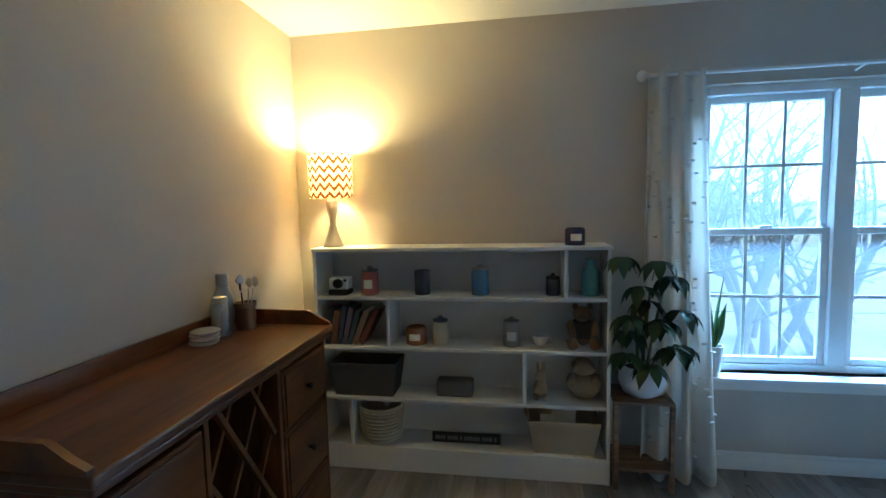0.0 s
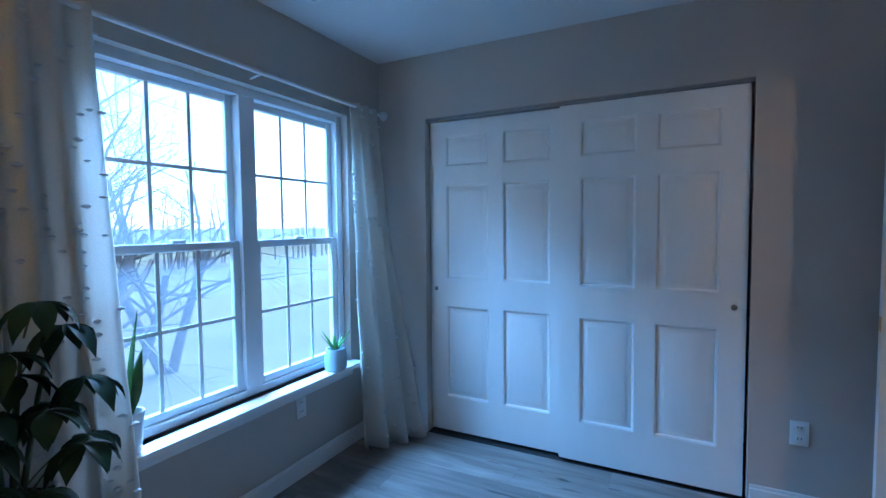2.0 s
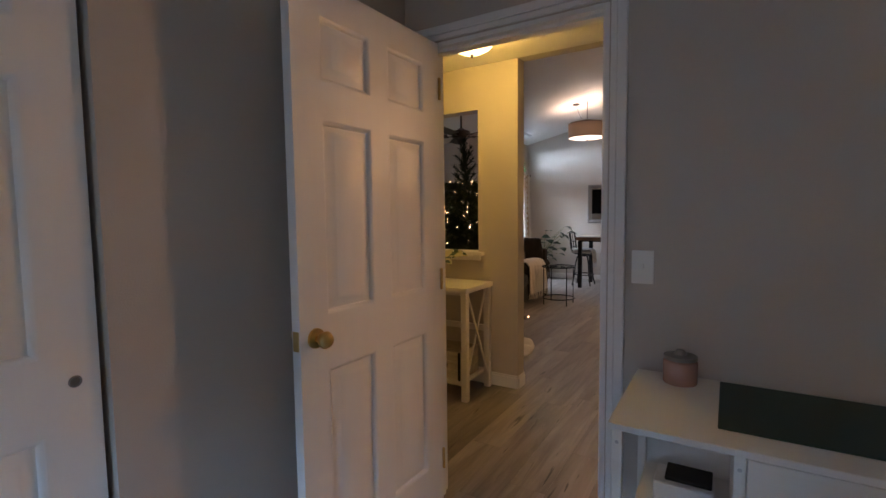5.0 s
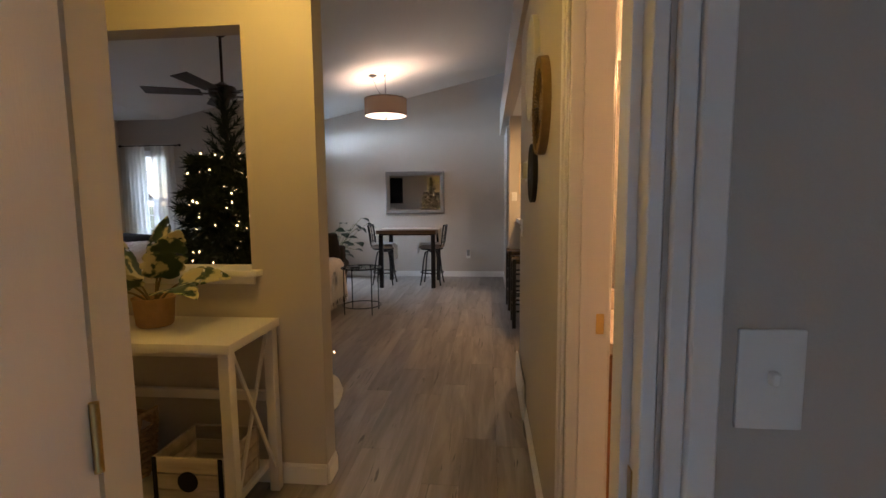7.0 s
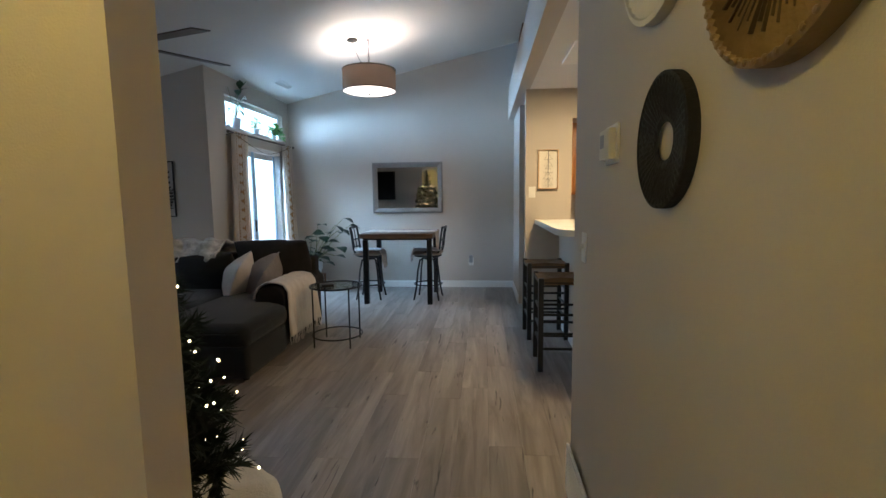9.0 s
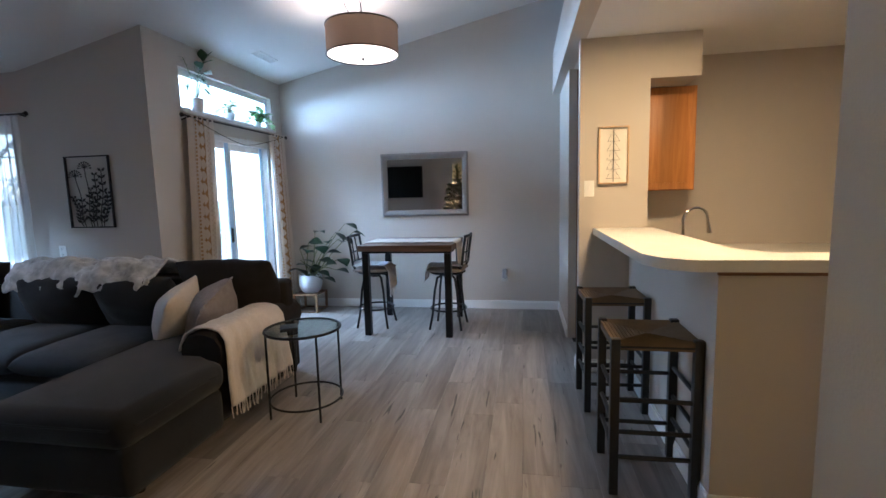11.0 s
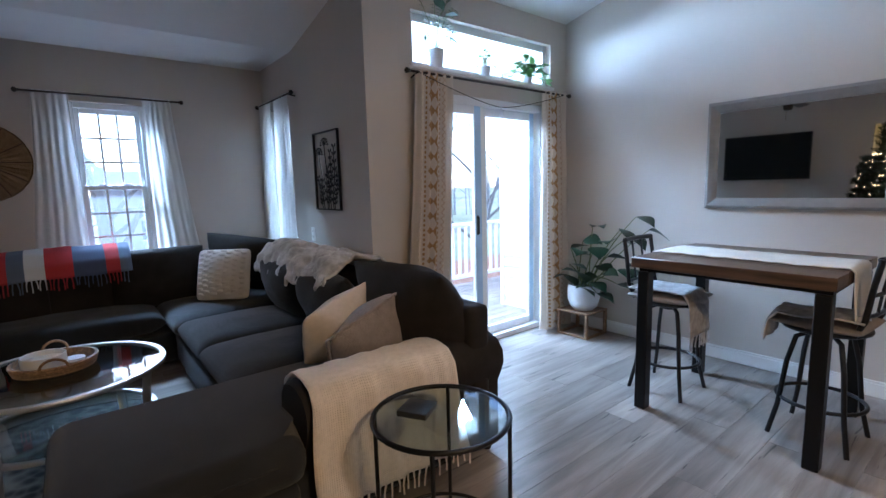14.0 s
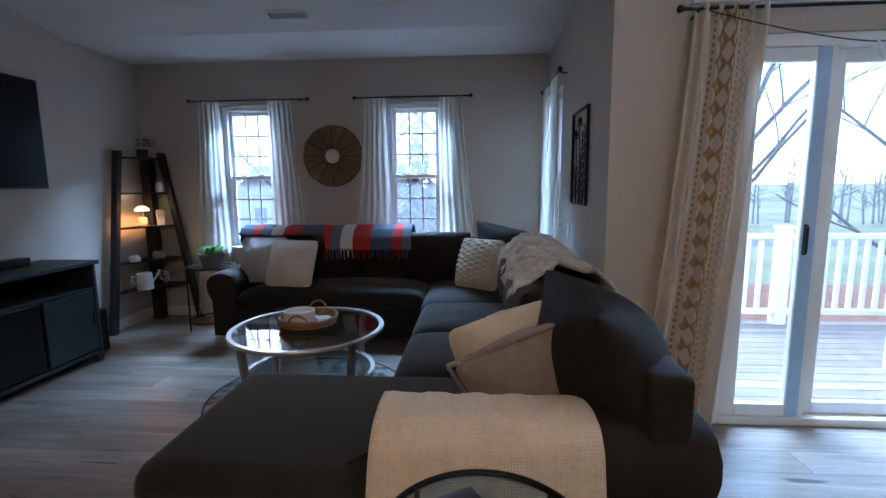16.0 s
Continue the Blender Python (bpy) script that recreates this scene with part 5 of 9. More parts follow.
for i, hd in enumerate(heads):
    pts = curve_pts((rr.uniform(-0.06, 0.06), rr.uniform(-0.06, 0.06), 0.19), hd, rr.uniform(0.02, 0.08))
    tube(bs, pts, [0.006 - 0.0004 * j for j in range(len(pts))], 6)
    for k in range(2 if i % 2 else 1):
        q = pts[-1 - 2 * k]
        a = rr.uniform(2.2, 4.4) if k == 0 else rr.uniform(-1.0, 2.0)
        leaf(bl, q, (math.cos(a), 0.5 * math.sin(a) + 0.25, rr.uniform(-0.1, 0.5)), rr.uniform(0.15, 0.20), rr.uniform(0.13, 0.17), rr.uniform(0.5, 1.2), 8, 0.78, 0.18, rr.uniform(-0.5, 0.5))
bm = bs
part("stem", bm, STEM, t, "", 60)
part("leaves", bl, LEAFD, t, "", 60)

# ---- curtains, rods ----
def rod(name, label, a, b, r, material, ball, group=""):
    t = thing(name, label, "curtain rod", None, group)
    a, b = Vector(a), Vector(b)
    part("pole", tube(B(), [a, b], r, 10), material, t)
    d = (b - a).normalized()
    for e, s in ((a, -1), (b, 1)):
        bm = B()
        pts = [e + d * s * k * ball for k in (0, 0.4, 0.5, 0.9, 1.5, 2.0, 2.2)]
        tube(bm, pts, [r * 0.8, r * 1.5, r * 0.9, ball * 0.8, ball, ball * 0.6, 0.002], 14)
        part("finial", bm, material, t, "", 60)
    return t


def bracket(t, wall_pt, rod_pt, material):
    part("bracket", tube(B(), [wall_pt, rod_pt], 0.006, 8), material, t)


DARKROD = mat("dark_bronze_rod", (0.03, 0.024, 0.02), 0.4, 0.7)
r1 = rod("curtain_rod", "dark bronze curtain rod above the sliding door", (5.545, -6.24, 2.125), (5.545, -7.98, 2.125), 0.009, DARKROD, 0.020)
for y in (-6.30, -7.9):
    bracket(r1, (SLIDE, y, 2.10), (5.545, y, 2.12), DARKROD)
for a, b in ((-2.52, -3.64), (-4.14, -5.18)):
    r_ = rod("curtain_rod", "dark bronze curtain rod above the window", (7.585, a, 2.13), (7.585, b, 2.13), 0.008, DARKROD, 0.020, "window rods")
    for y in (a - 0.06, b + 0.06):
        bracket(r_, (EAST, y, 2.12), (7.585, y, 2.13), DARKROD)
r_ = rod("curtain_rod", "dark bronze curtain rod above the narrow window", (6.74, -5.86, 2.14), (7.56, -5.86, 2.14), 0.008, DARKROD, 0.020, "window rods")
for x in (6.80, 7.52):
    bracket(r_, (x, BAY, 2.13), (x, -5.86, 2.14), DARKROD)


def curtain(name, label, material, top0, top1, bot0, bot1, ztop, zbot, folds, amp, out, t_=0.002, seed=0, nv=26):
    """Pleated cloth hanging from a rod between two plan points, with its hem between two others; out is the way into the room."""
    t = thing(name, label, "curtain")
    a0, a1, b0, b1, o = (Vector((*q, 0)) for q in (top0, top1, bot0, bot1, out))
    nu = folds * 10

    def f(u, v):
        base = a0.lerp(a1, u).lerp(b0.lerp(b1, u), v ** 1.3)
        am = amp * (0.55 + 0.6 * v) * (0.8 + 0.5 * noise.noise(Vector((u * 4, seed, v * 1.5))))
        ph = u * folds * 2 * math.pi + 0.9 * noise.noise(Vector((u * 3, v * 1.2, seed)))
        q = base + o * (am * math.sin(ph) + 0.01 * noise.noise(Vector((u * 9, v * 6, seed + 3))))
        return (q.x, q.y, ztop + (zbot - ztop) * v + 0.01 * math.sin(u * 20) * v)
    ob = part("cloth", sheet(B(), f, nu, nv), material, t, "", 80)
    if t_:
        thick(ob, t_)
    return t, f


# patterned cream curtains of the sliding door: tan chain and dotted bands in the weave
PAT, n_, l_, p_ = nodes_of("cream_macrame_weave")


def math_node(n, l, op, a, b=None):
    q = n.new("ShaderNodeMath")
    q.operation = op
    for i, v in enumerate((a, b)):
        if v is None:
            continue
        if isinstance(v, (int, float)):
            q.inputs[i].default_value = v
        else:
            l.new(v, q.inputs[i])
    return q.outputs[0]


uv_ = n_.new("ShaderNodeUVMap")
sp_ = n_.new("ShaderNodeSeparateXYZ")
l_.new(uv_.outputs[0], sp_.inputs[0])
U, V = sp_.outputs[0], sp_.outputs[1]
zz = math_node(n_, l_, "MULTIPLY", V, 20.0)
tri = math_node(n_, l_, "PINGPONG", zz, 0.5)
def band(c, wdt, amp):
    d1 = math_node(n_, l_, "SUBTRACT", U, c)
    off = math_node(n_, l_, "MULTIPLY", tri, amp)
    a = math_node(n_, l_, "ABSOLUTE", d1)
    d2 = math_node(n_, l_, "SUBTRACT", a, off)
    d3 = math_node(n_, l_, "ABSOLUTE", d2)
    return math_node(n_, l_, "LESS_THAN", d3, wdt)
fine_tri = math_node(n_, l_, "PINGPONG", math_node(n_, l_, "MULTIPLY", V, 46.0), 0.5)


def trellis(c, wdt, amp):
    d = math_node(n_, l_, "ABSOLUTE", math_node(n_, l_, "SUBTRACT", U, c))
    e = math_node(n_, l_, "ABSOLUTE", math_node(n_, l_, "SUBTRACT", d, math_node(n_, l_, "MULTIPLY", fine_tri, amp)))
    return math_node(n_, l_, "LESS_THAN", e, wdt)


def beads(c, wdt):
    on = math_node(n_, l_, "LESS_THAN", math_node(n_, l_, "FRACT", math_node(n_, l_, "MULTIPLY", V, 62.0)), 0.55)
    near = math_node(n_, l_, "LESS_THAN", math_node(n_, l_, "ABSOLUTE", math_node(n_, l_, "SUBTRACT", U, c)), wdt)
    return math_node(n_, l_, "MULTIPLY", on, near)


mm = math_node(n_, l_, "MAXIMUM", band(0.42, 0.026, 0.13), band(0.57, 0.020, 0.10))
for q, share in ((beads(0.30, 0.010), 1.0), (beads(0.67, 0.008), 0.9), (trellis(0.74, 0.006, 0.07), 0.6), (beads(0.81, 0.007), 0.9), (trellis(0.16, 0.006, 0.05), 0.45)):
    mm = math_node(n_, l_, "MAXIMUM", mm, math_node(n_, l_, "MULTIPLY", q, share))
mx_ = n_.new("ShaderNodeMix")
mx_.data_type = "RGBA"
mx_.inputs[6].default_value, mx_.inputs[7].default_value = (0.62, 0.56, 0.49, 1), (0.38, 0.24, 0.12, 1)
l_.new(mm, mx_.inputs[0])
n_.remove(p_)
df_, tl_, ms_ = n_.new("ShaderNodeBsdfDiffuse"), n_.new("ShaderNodeBsdfTranslucent"), n_.new("ShaderNodeMixShader")
l_.new(mx_.outputs[2], df_.inputs[0])
l_.new(mx_.outputs[2], tl_.inputs[0])
bp_ = n_.new("ShaderNodeBump")
bp_.inputs["Strength"].default_value, bp_.inputs["Distance"].default_value = 0.6, 0.006
l_.new(mm, bp_.inputs["Height"])
l_.new(bp_.outputs[0], df_.inputs["Normal"])
ms_.inputs[0].default_value = 0.18
l_.new(df_.outputs[0], ms_.inputs[1])
l_.new(tl_.outputs[0], ms_.inputs[2])
l_.new(ms_.outputs[0], n_["Material Output"].inputs[0])


def add_uv(ob, nu, nv):
    """Lay the weave flat on a pleated sheet of nu by nv faces."""
    me = ob.data
    uv = me.uv_layers.new(name="UVMap")
    for p in me.polygons:
        for li in p.loop_indices:
            vi = me.loops[li].vertex_index
            uv.data[li].uv = ((vi // (nv + 1)) / nu, (vi % (nv + 1)) / nv)


for k, q in enumerate((((5.545, -6.28), (5.545, -6.62), (5.49, -6.08), (5.48, -6.45)), ((5.545, -7.62), (5.545, -7.95), (5.50, -7.56), (5.50, -7.98)))):
    t, f = curtain("door_curtain", "cream woven curtain with tan chain pattern beside the sliding door", PAT, *q, 2.14, 0.015, 5, 0.040, (1, 0), 0, 5 + k)
    add_uv(t.children[0], 50, 26)
SHEER = sheer("white_sheer", (0.92, 0.91, 0.88), 0.30, 0.80)
E_ = (1, 0)
for k, (a, b, a2, b2) in enumerate(((-2.57, -2.80, -2.44, -2.85), (-3.27, -3.50, -3.27, -3.66), (-4.20, -4.42, -4.04, -4.46), (-4.91, -5.12, -4.92, -5.32))):
    curtain("sheer_curtain", "white sheer curtain beside the window", SHEER, (7.585, a), (7.585, b), (7.57, a2), (7.57, b2), 2.145, 0.02 if k == 0 else 0.30, 5, 0.006, E_, 0, 20 + k)[0]["group"] = "sheer curtains"
for k, (a, b) in enumerate(((7.52, 7.23), (7.14, 6.80))):
    curtain("sheer_curtain", "white sheer curtain beside the narrow window", SHEER, (a, -5.86), (b, -5.86), (a + 0.02, -5.85), (b - 0.04, -5.85), 2.155, 0.55, 5, 0.016, (0, 1), 0, 30 + k)[0]["group"] = "sheer curtains"

# string garland with stars under the transom
STRING = mat("dark_cord", (0.03, 0.025, 0.02), 0.8)
t = thing("star_garland", "dark cord garland with a paper star across the sliding door", "garland")
pts = []
for i in range(25):
    u = i / 24
    z = 2.12 - 0.17 * (1 - abs(2 * u - 1) ** 1.4)
    pts.append((5.528, -6.30 - 1.60 * u, z))
part("cord", tube(B(), pts, 0.003, 5), STRING, t)
bm = B()
c = Vector((5.525, -7.10, 1.915))
vs = [bm.verts.new(c + Vector((0.0, (0.055 if i % 2 == 0 else 0.022) * math.sin(i * math.pi / 5), (0.055 if i % 2 == 0 else 0.022) * math.cos(i * math.pi / 5)))) for i in range(10)]
ap = [bm.verts.new(c + Vector((s * 0.012, 0, 0))) for s in (-1, 1)]
for i in range(10):
    for a in ap:
        bm.faces.new((vs[i], vs[(i + 1) % 10], a))
part("star", bm, POTW, t, "white folded paper star")

# plants on the transom ledge
def ledge_plant(y, pr, ph, kind, label, seed):
    t = thing("ledge_plant", label, "plant", pose(SLIDE + 0.005, y, 2.19))
    part("pot", pot_mesh(pr, ph, 0.78), POTW, t)
    part("soil", lathe(B(), [(0, ph * 0.88), (pr * 0.88, ph * 0.87)], n=16), SOIL, t)
    rr = random.Random(seed)
    bs, bl = B(), B()
    if kind == "palm":
        for i in range(9):
            a = rr.uniform(0, 6.28)
            e = Vector((0.05 * math.cos(a) - 0.02, 0.16 * math.sin(a), rr.uniform(0.10, 0.34) + ph))
            pts = curve_pts((0, 0, ph * 0.85), e, 0.06)
            tube(bs, pts, 0.0025, 5)
            for j in range(3, 8):
                for s in (-1, 1):
                    d = (pts[j] - pts[j - 1]).normalized() * 0.5 + Vector((-0.2 * s, s * 0.8, -0.2))
                    leaf(bl, pts[j], d, 0.07, 0.012, 0.7, 4)
        tube(bs, [(0, 0, ph * 0.85), (-0.01, -0.03, ph + 0.22), (-0.03, -0.10, ph + 0.36)], 0.004, 5)
        for k, z in enumerate((0.22, 0.27, 0.32, 0.35, 0.36)):
            leaf(bl, (-0.03, -0.04 - 0.018 * k, ph + z), (-0.3, (-0.9, 0.8, -0.7, 0.5, -0.4)[k], 0.5 + 0.1 * k), 0.14, 0.085, 0.5)
    else:
        nn = 26 if kind == "small" else 60
        sp = 0.09 if kind == "small" else 0.19
        for i in range(nn):
            a = rr.uniform(0, 6.28)
            r = rr.uniform(0.2, 1.0) * sp
            hz = rr.uniform(0.0, 0.13 if kind == "small" else 0.11)
            if kind == "trail" and i % 4 == 0:
                hz, r = -rr.uniform(0.0, 0.05), sp * 1.1
            e = Vector((-abs(0.06 * math.cos(a)) - 0.01 if kind == "trail" else 0.05 * math.cos(a), r * math.sin(a), ph + hz))
            tube(bs, curve_pts((0, 0, ph * 0.85), e, 0.03, 5), 0.0018, 4)
            leaf(bl, e, (-rr.random(), math.sin(a), rr.uniform(-0.3, 0.6)), rr.uniform(0.035, 0.055) * (1.7 if kind == "trail" else 1), 0.036 * (1.7 if kind == "trail" else 1), 0.6, 4)
    part("stem", bs, STEM, t, "", 60)
    part("leaves", bl, LEAFB if kind != "palm" else LEAF, t, "", 60)


ledge_plant(-6.53, 0.062, 0.13, "palm", "small palm in a white pot on the transom ledge", 1)
ledge_plant(-7.02, 0.05, 0.075, "small", "small bushy plant in a white pot on the transom ledge", 2)
ledge_plant(-7.52, 0.05, 0.075, "trail", "trailing pothos in a white pot on the transom ledge", 3)

# ---- wall art of the living room ----
t = thing("fern_art", "black metal wall art of wildflowers and ferns in a thin frame", "wall art", pose(6.24, BAY + 0.012, 1.48))
for q in ((-0.215, -0.205, -0.30, 0.30), (0.205, 0.215, -0.30, 0.30), (-0.205, 0.205, -0.30, -0.29), (-0.205, 0.205, 0.29, 0.30)):
    part("frame_bar", bx(B(), q[0], q[1], -0.008, 0.012, q[2], q[3], 0.001, 1), BLACKM, t)
rr = random.Random(4)
for k, (x, top_, kind) in enumerate(((0.12, 0.13, 0), (0.02, 0.20, 0), (-0.07, 0.14, 1), (-0.14, 0.17, 2), (-0.02, 0.02, 1), (0.16, -0.05, 1), (-0.18, -0.02, 1))):
    pts = [(x * (0.6 + 0.4 * i / 8) + 0.01 * math.sin(i), 0, -0.29 + (top_ + 0.29) * i / 8) for i in range(9)]
    bm = tube(B(), pts, 0.003, 5)
    if kind == 0:
        for i in range(9):
            a = math.pi * i / 8
            e = (pts[-1][0] + 0.06 * math.cos(a), 0, pts[-1][2] + 0.05 * math.sin(a))
            tube(bm, [pts[-1], e], 0.002, 4)
            lathe(bm, [(0, -0.007), (0.008, 0), (0, 0.007)], e, 6)
    for i in range(1, 9 if kind else 5):
        for s in (-1, 1):
            L = (0.075 if kind == 2 else 0.06) * (1 - 0.05 * i)
            q = Vector(pts[i])
            d = Vector((s * 0.8, 0, 0.6)).normalized()
            nrm = Vector((d.z, 0, -d.x))
            vv = [bm.verts.new(q + d * a + nrm * b + Vector((0, 0.001 * s, 0))) for a, b in ((0, 0), (L * 0.5, 0.012), (L, 0), (L * 0.5, -0.012))]
            bm.faces.new(vv)
    thick(part("stem", bm, BLACKM, t), 0.0015)

WOVEN = mat("woven_seagrass", (0.20, 0.125, 0.062), 0.85, var=0.35, scale=20, bump=0.5, bscale=90, stain=0.15)
t = thing("woven_wall_disc", "round woven seagrass wall disc with a pale centre", "wall art", pose(EAST, -3.87, 1.60, 0, -90, 0))
bm = B()
n = 120
rows = []
for r in (0.07, 0.12, 0.18, 0.24, 0.285, 0.295):
    rows.append([bm.verts.new((r * math.cos(6.2832 * j / n), r * math.sin(6.2832 * j / n), 0.022 + 0.004 * math.sin(j * 6.2832 / n * 40) + (0.006 * math.sin(j * 6.2832 / n * 12)) - (0.02 if r > 0.29 else 0))) for j in range(n)])
rows.append([bm.verts.new((0.295 * math.cos(6.2832 * j / n), 0.295 * math.sin(6.2832 * j / n), 0.0)) for j in range(n)])
for p, q in zip(rows, rows[1:]):
    for j in range(n):
        bm.faces.new((p[j], p[(j + 1) % n], q[(j + 1) % n], q[j]))
part("weave", bm, WOVEN, t, "", 50)
for k in range(12):
    a = k * 6.2832 / 12
    part("spoke", tube(B(), [(0.08 * math.cos(a), 0.08 * math.sin(a), 0.026), (0.285 * math.cos(a), 0.285 * math.sin(a), 0.026)], 0.005, 6), mat("dark_reed", (0.09, 0.05, 0.025), 0.8) if k == 0 else bpy.data.materials["dark_reed"], t)
part("centre", lathe(B(), [(0, 0.028), (0.055, 0.026), (0.066, 0.018), (0.066, 0)], n=32), mat("pale_shell", (0.66, 0.62, 0.55), 0.6), t, "pale round centre")

# ---- television wall ----
t = thing("television", "large black flat television hanging on the wall", "television", pose(5.79, PASS_Y - 0.12, 1.70))
part("bracket", bx(B(), -0.2, 0.2, -0.095, 0, -0.15, 0.15), BLACKM, t)
part("body", bx(B(), -0.655, 0.655, -0.135, -0.095, -0.39, 0.39, 0.006, 2), mat("black_tv_plastic", (0.012, 0.012, 0.013), 0.4), t)
part("screen", bx(B(), -0.643, 0.643, -0.1375, -0.1355, -0.376, 0.378), mat("dark_screen_glass", (0.006, 0.007, 0.009), 0.34, spec=0.15, var=0.02), t, "dark glossy screen")
TEAL = mat("dark_teal_paint", (0.018, 0.030, 0.034), 0.5, var=0.15, scale=15)
t = thing("media_console", "dark teal media console with an electric fireplace", "media console", pose(6.42, PASS_Y - 0.12, 0))
part("top", bx(B(), -1.66, 0.02, -0.47, -0.005, 0.745, 0.775, 0.005, 2), TEAL, t)
part("side", bx(B(), -0.03, 0.0, -0.45, -0.01, 0.06, 0.745, 0.003, 1), TEAL, t)
part("side", bx(B(), -1.64, -1.61, -0.45, -0.01, 0.06, 0.745, 0.003, 1), TEAL, t)
part("bottom", bx(B(), -1.61, -0.03, -0.45, -0.01, 0.06, 0.09), TEAL, t)
# near-black back: the shade inside the console is put into its colour
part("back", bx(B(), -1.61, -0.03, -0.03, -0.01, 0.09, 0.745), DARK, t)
part("shelf", bx(B(), -1.61, -0.03, -0.44, -0.03, 0.56, 0.58), TEAL, t)
for x0 in (-1.60, -0.45):
    d_ = part("cabinet_door", bx(B(), x0, x0 + 0.41, -0.455, -0.435, 0.10, 0.555, 0.004, 1), TEAL, t)
    part("handle", tube(B(), [(x0 + 0.36, -0.475, 0.30), (x0 + 0.36, -0.475, 0.40)], 0.005, 6), BLACKM, d_)
part("fireplace", bx(B(), -1.17, -0.47, -0.45, -0.43, 0.10, 0.555, 0.006, 1), BLACKM, t, "black glass electric fireplace front")
for x in (-1.60, -0.04):
    for y in (-0.43, -0.05):
        part("foot", bx(B(), x - 0.02, x + 0.03, y - 0.02, y + 0.03, 0, 0.06), TEAL, t)
t = thing("soundbar", "low black soundbar on the media console", "speaker", pose(5.75, PASS_Y - 0.27, 0.775))
part("body", bx(B(), -0.42, 0.42, -0.05, 0.05, 0, 0.06, 0.012, 3), BLACKM, t)
t = thing("floor_speaker", "small black subwoofer on the floor beside the console", "speaker", pose(6.56, PASS_Y - 0.30, 0))
part("cabinet", bx(B(), -0.09, 0.09, -0.13, 0.15, 0, 0.34, 0.012, 3), BLACKM, t)

# corner ladder shelf
BLK = wood("black_stained_wood", (0.008, 0.007, 0.006), (0.024, 0.02, 0.018), 0.45, "z")
t = thing("ladder_shelf", "black wooden corner ladder shelf, half full", "shelf")
LB, LT, RB, RT, CB = Vector((6.98, -2.0, 0)), Vector((7.24, -1.995, 1.65)), Vector((7.60, -2.44, 0)), Vector((7.595, -2.16, 1.65)), Vector((7.59, -2.0, 0))
def post(nm, a, b, s=0.027):
    bm = B()
    r0 = [bm.verts.new(a + Vector((x * s, y * s, 0))) for x, y in ((-1, -1), (1, -1), (1, 1), (-1, 1))]
    r1 = [bm.verts.new(b + Vector((x * s, y * s, 0))) for x, y in ((-1, -1), (1, -1), (1, 1), (-1, 1))]
    bm.faces.new(r0[::-1])
    bm.faces.new(r1)
    for i in range(4):
        bm.faces.new((r0[i], r0[(i + 1) % 4], r1[(i + 1) % 4], r1[i]))
    part(nm, bm, BLK, t)
post("rail", LB, LT)
post("rail", RB, RT)
post("back_post", CB + Vector((-0.06, -0.06, 0)), CB + Vector((-0.06, -0.06, 1.60)), 0.045)
SH = [0.37, 0.63, 0.95, 1.27, 1.60]
for z in SH:
    u = z / 1.65
    a, b, c = LB.lerp(LT, u), RB.lerp(RT, u), CB
    bm = B()
    lo = [bm.verts.new((q.x, q.y, z - 0.018)) for q in (a, b, c)]
    hi = [bm.verts.new((q.x, q.y, z)) for q in (a, b, c)]
    bm.faces.new(lo)
    bm.faces.new(hi)
    for i in range(3):
        bm.faces.new((lo[i], lo[(i + 1) % 3], hi[(i + 1) % 3], hi[i]))
    part("shelf_board", bm, BLK, t)
WCER = mat("white_ceramic", (0.70, 0.68, 0.64), 0.3)
t = thing("mushroom_lamp", "small lit lamp with a cream dome shade on the shelf", "lamp", pose(7.36, -2.09, 0.95))
part("base", lathe(B(), [(0, 0), (0.05, 0), (0.05, 0.01), (0.012, 0.02), (0.010, 0.12), (0, 0.12)], n=20), BRASS, t)
part("glass_jar", lathe(B(), [(0.03, 0.02), (0.036, 0.03), (0.036, 0.07), (0.028, 0.085)], n=20), glow("amber_glow", (1.0, 0.50, 0.18), 0.35), t)
part("shade", lathe(B(), [(0, 0.195), (0.035, 0.188), (0.058, 0.165), (0.062, 0.145)], n=24), glow("lit_dome", (1.0, 0.66, 0.36), 0.9), t, "lit cream dome shade", 60)
t = thing("ceramic_house", "little white ceramic house on the ladder shelf", "ornament", pose(7.50, -2.17, 0.95, 0, 0, 40))
bm = bx(B(), -0.035, 0.035, -0.03, 0.03, 0, 0.10)
part("walls", bm, WCER, t)
bm = B()
vs = [bm.verts.new(q) for q in ((-0.042, -0.035, 0.1002), (0.042, -0.035, 0.1002), (0, -0.035, 0.15), (-0.042, 0.035, 0.1002), (0.042, 0.035, 0.1002), (0, 0.035, 0.15))]
for f in ((0, 1, 2), (3, 5, 4), (0, 2, 5, 3), (1, 4, 5, 2), (0, 3, 4, 1)):
    bm.faces.new([vs[i] for i in f])
part("roof", bm, WCER, t)
t = thing("watering_can", "white enamel watering can on the ladder shelf", "watering can", pose(7.22, -2.16, 0.37))
part("body", lathe(B(), [(0, 0), (0.065, 0), (0.068, 0.01), (0.062, 0.15), (0.056, 0.155), (0.05, 0.14), (0, 0.14)], n=28), WCER, t)
part("handle", tube(B(), [(-0.06, 0.02, 0.13), (-0.11, 0.04, 0.14), (-0.12, 0.04, 0.09), (-0.065, 0.02, 0.05)], 0.006, 6), WCER, t)
part("spout", tube(B(), [(0.055, -0.02, 0.05), (0.10, -0.05, 0.11), (0.13, -0.06, 0.16)], [0.014, 0.010, 0.008], 8), WCER, t)
t = thing("flower_bunch", "bunch of pale dried flowers on the ladder shelf", "flowers", pose(7.42, -2.22, 0.37))
bm = B()
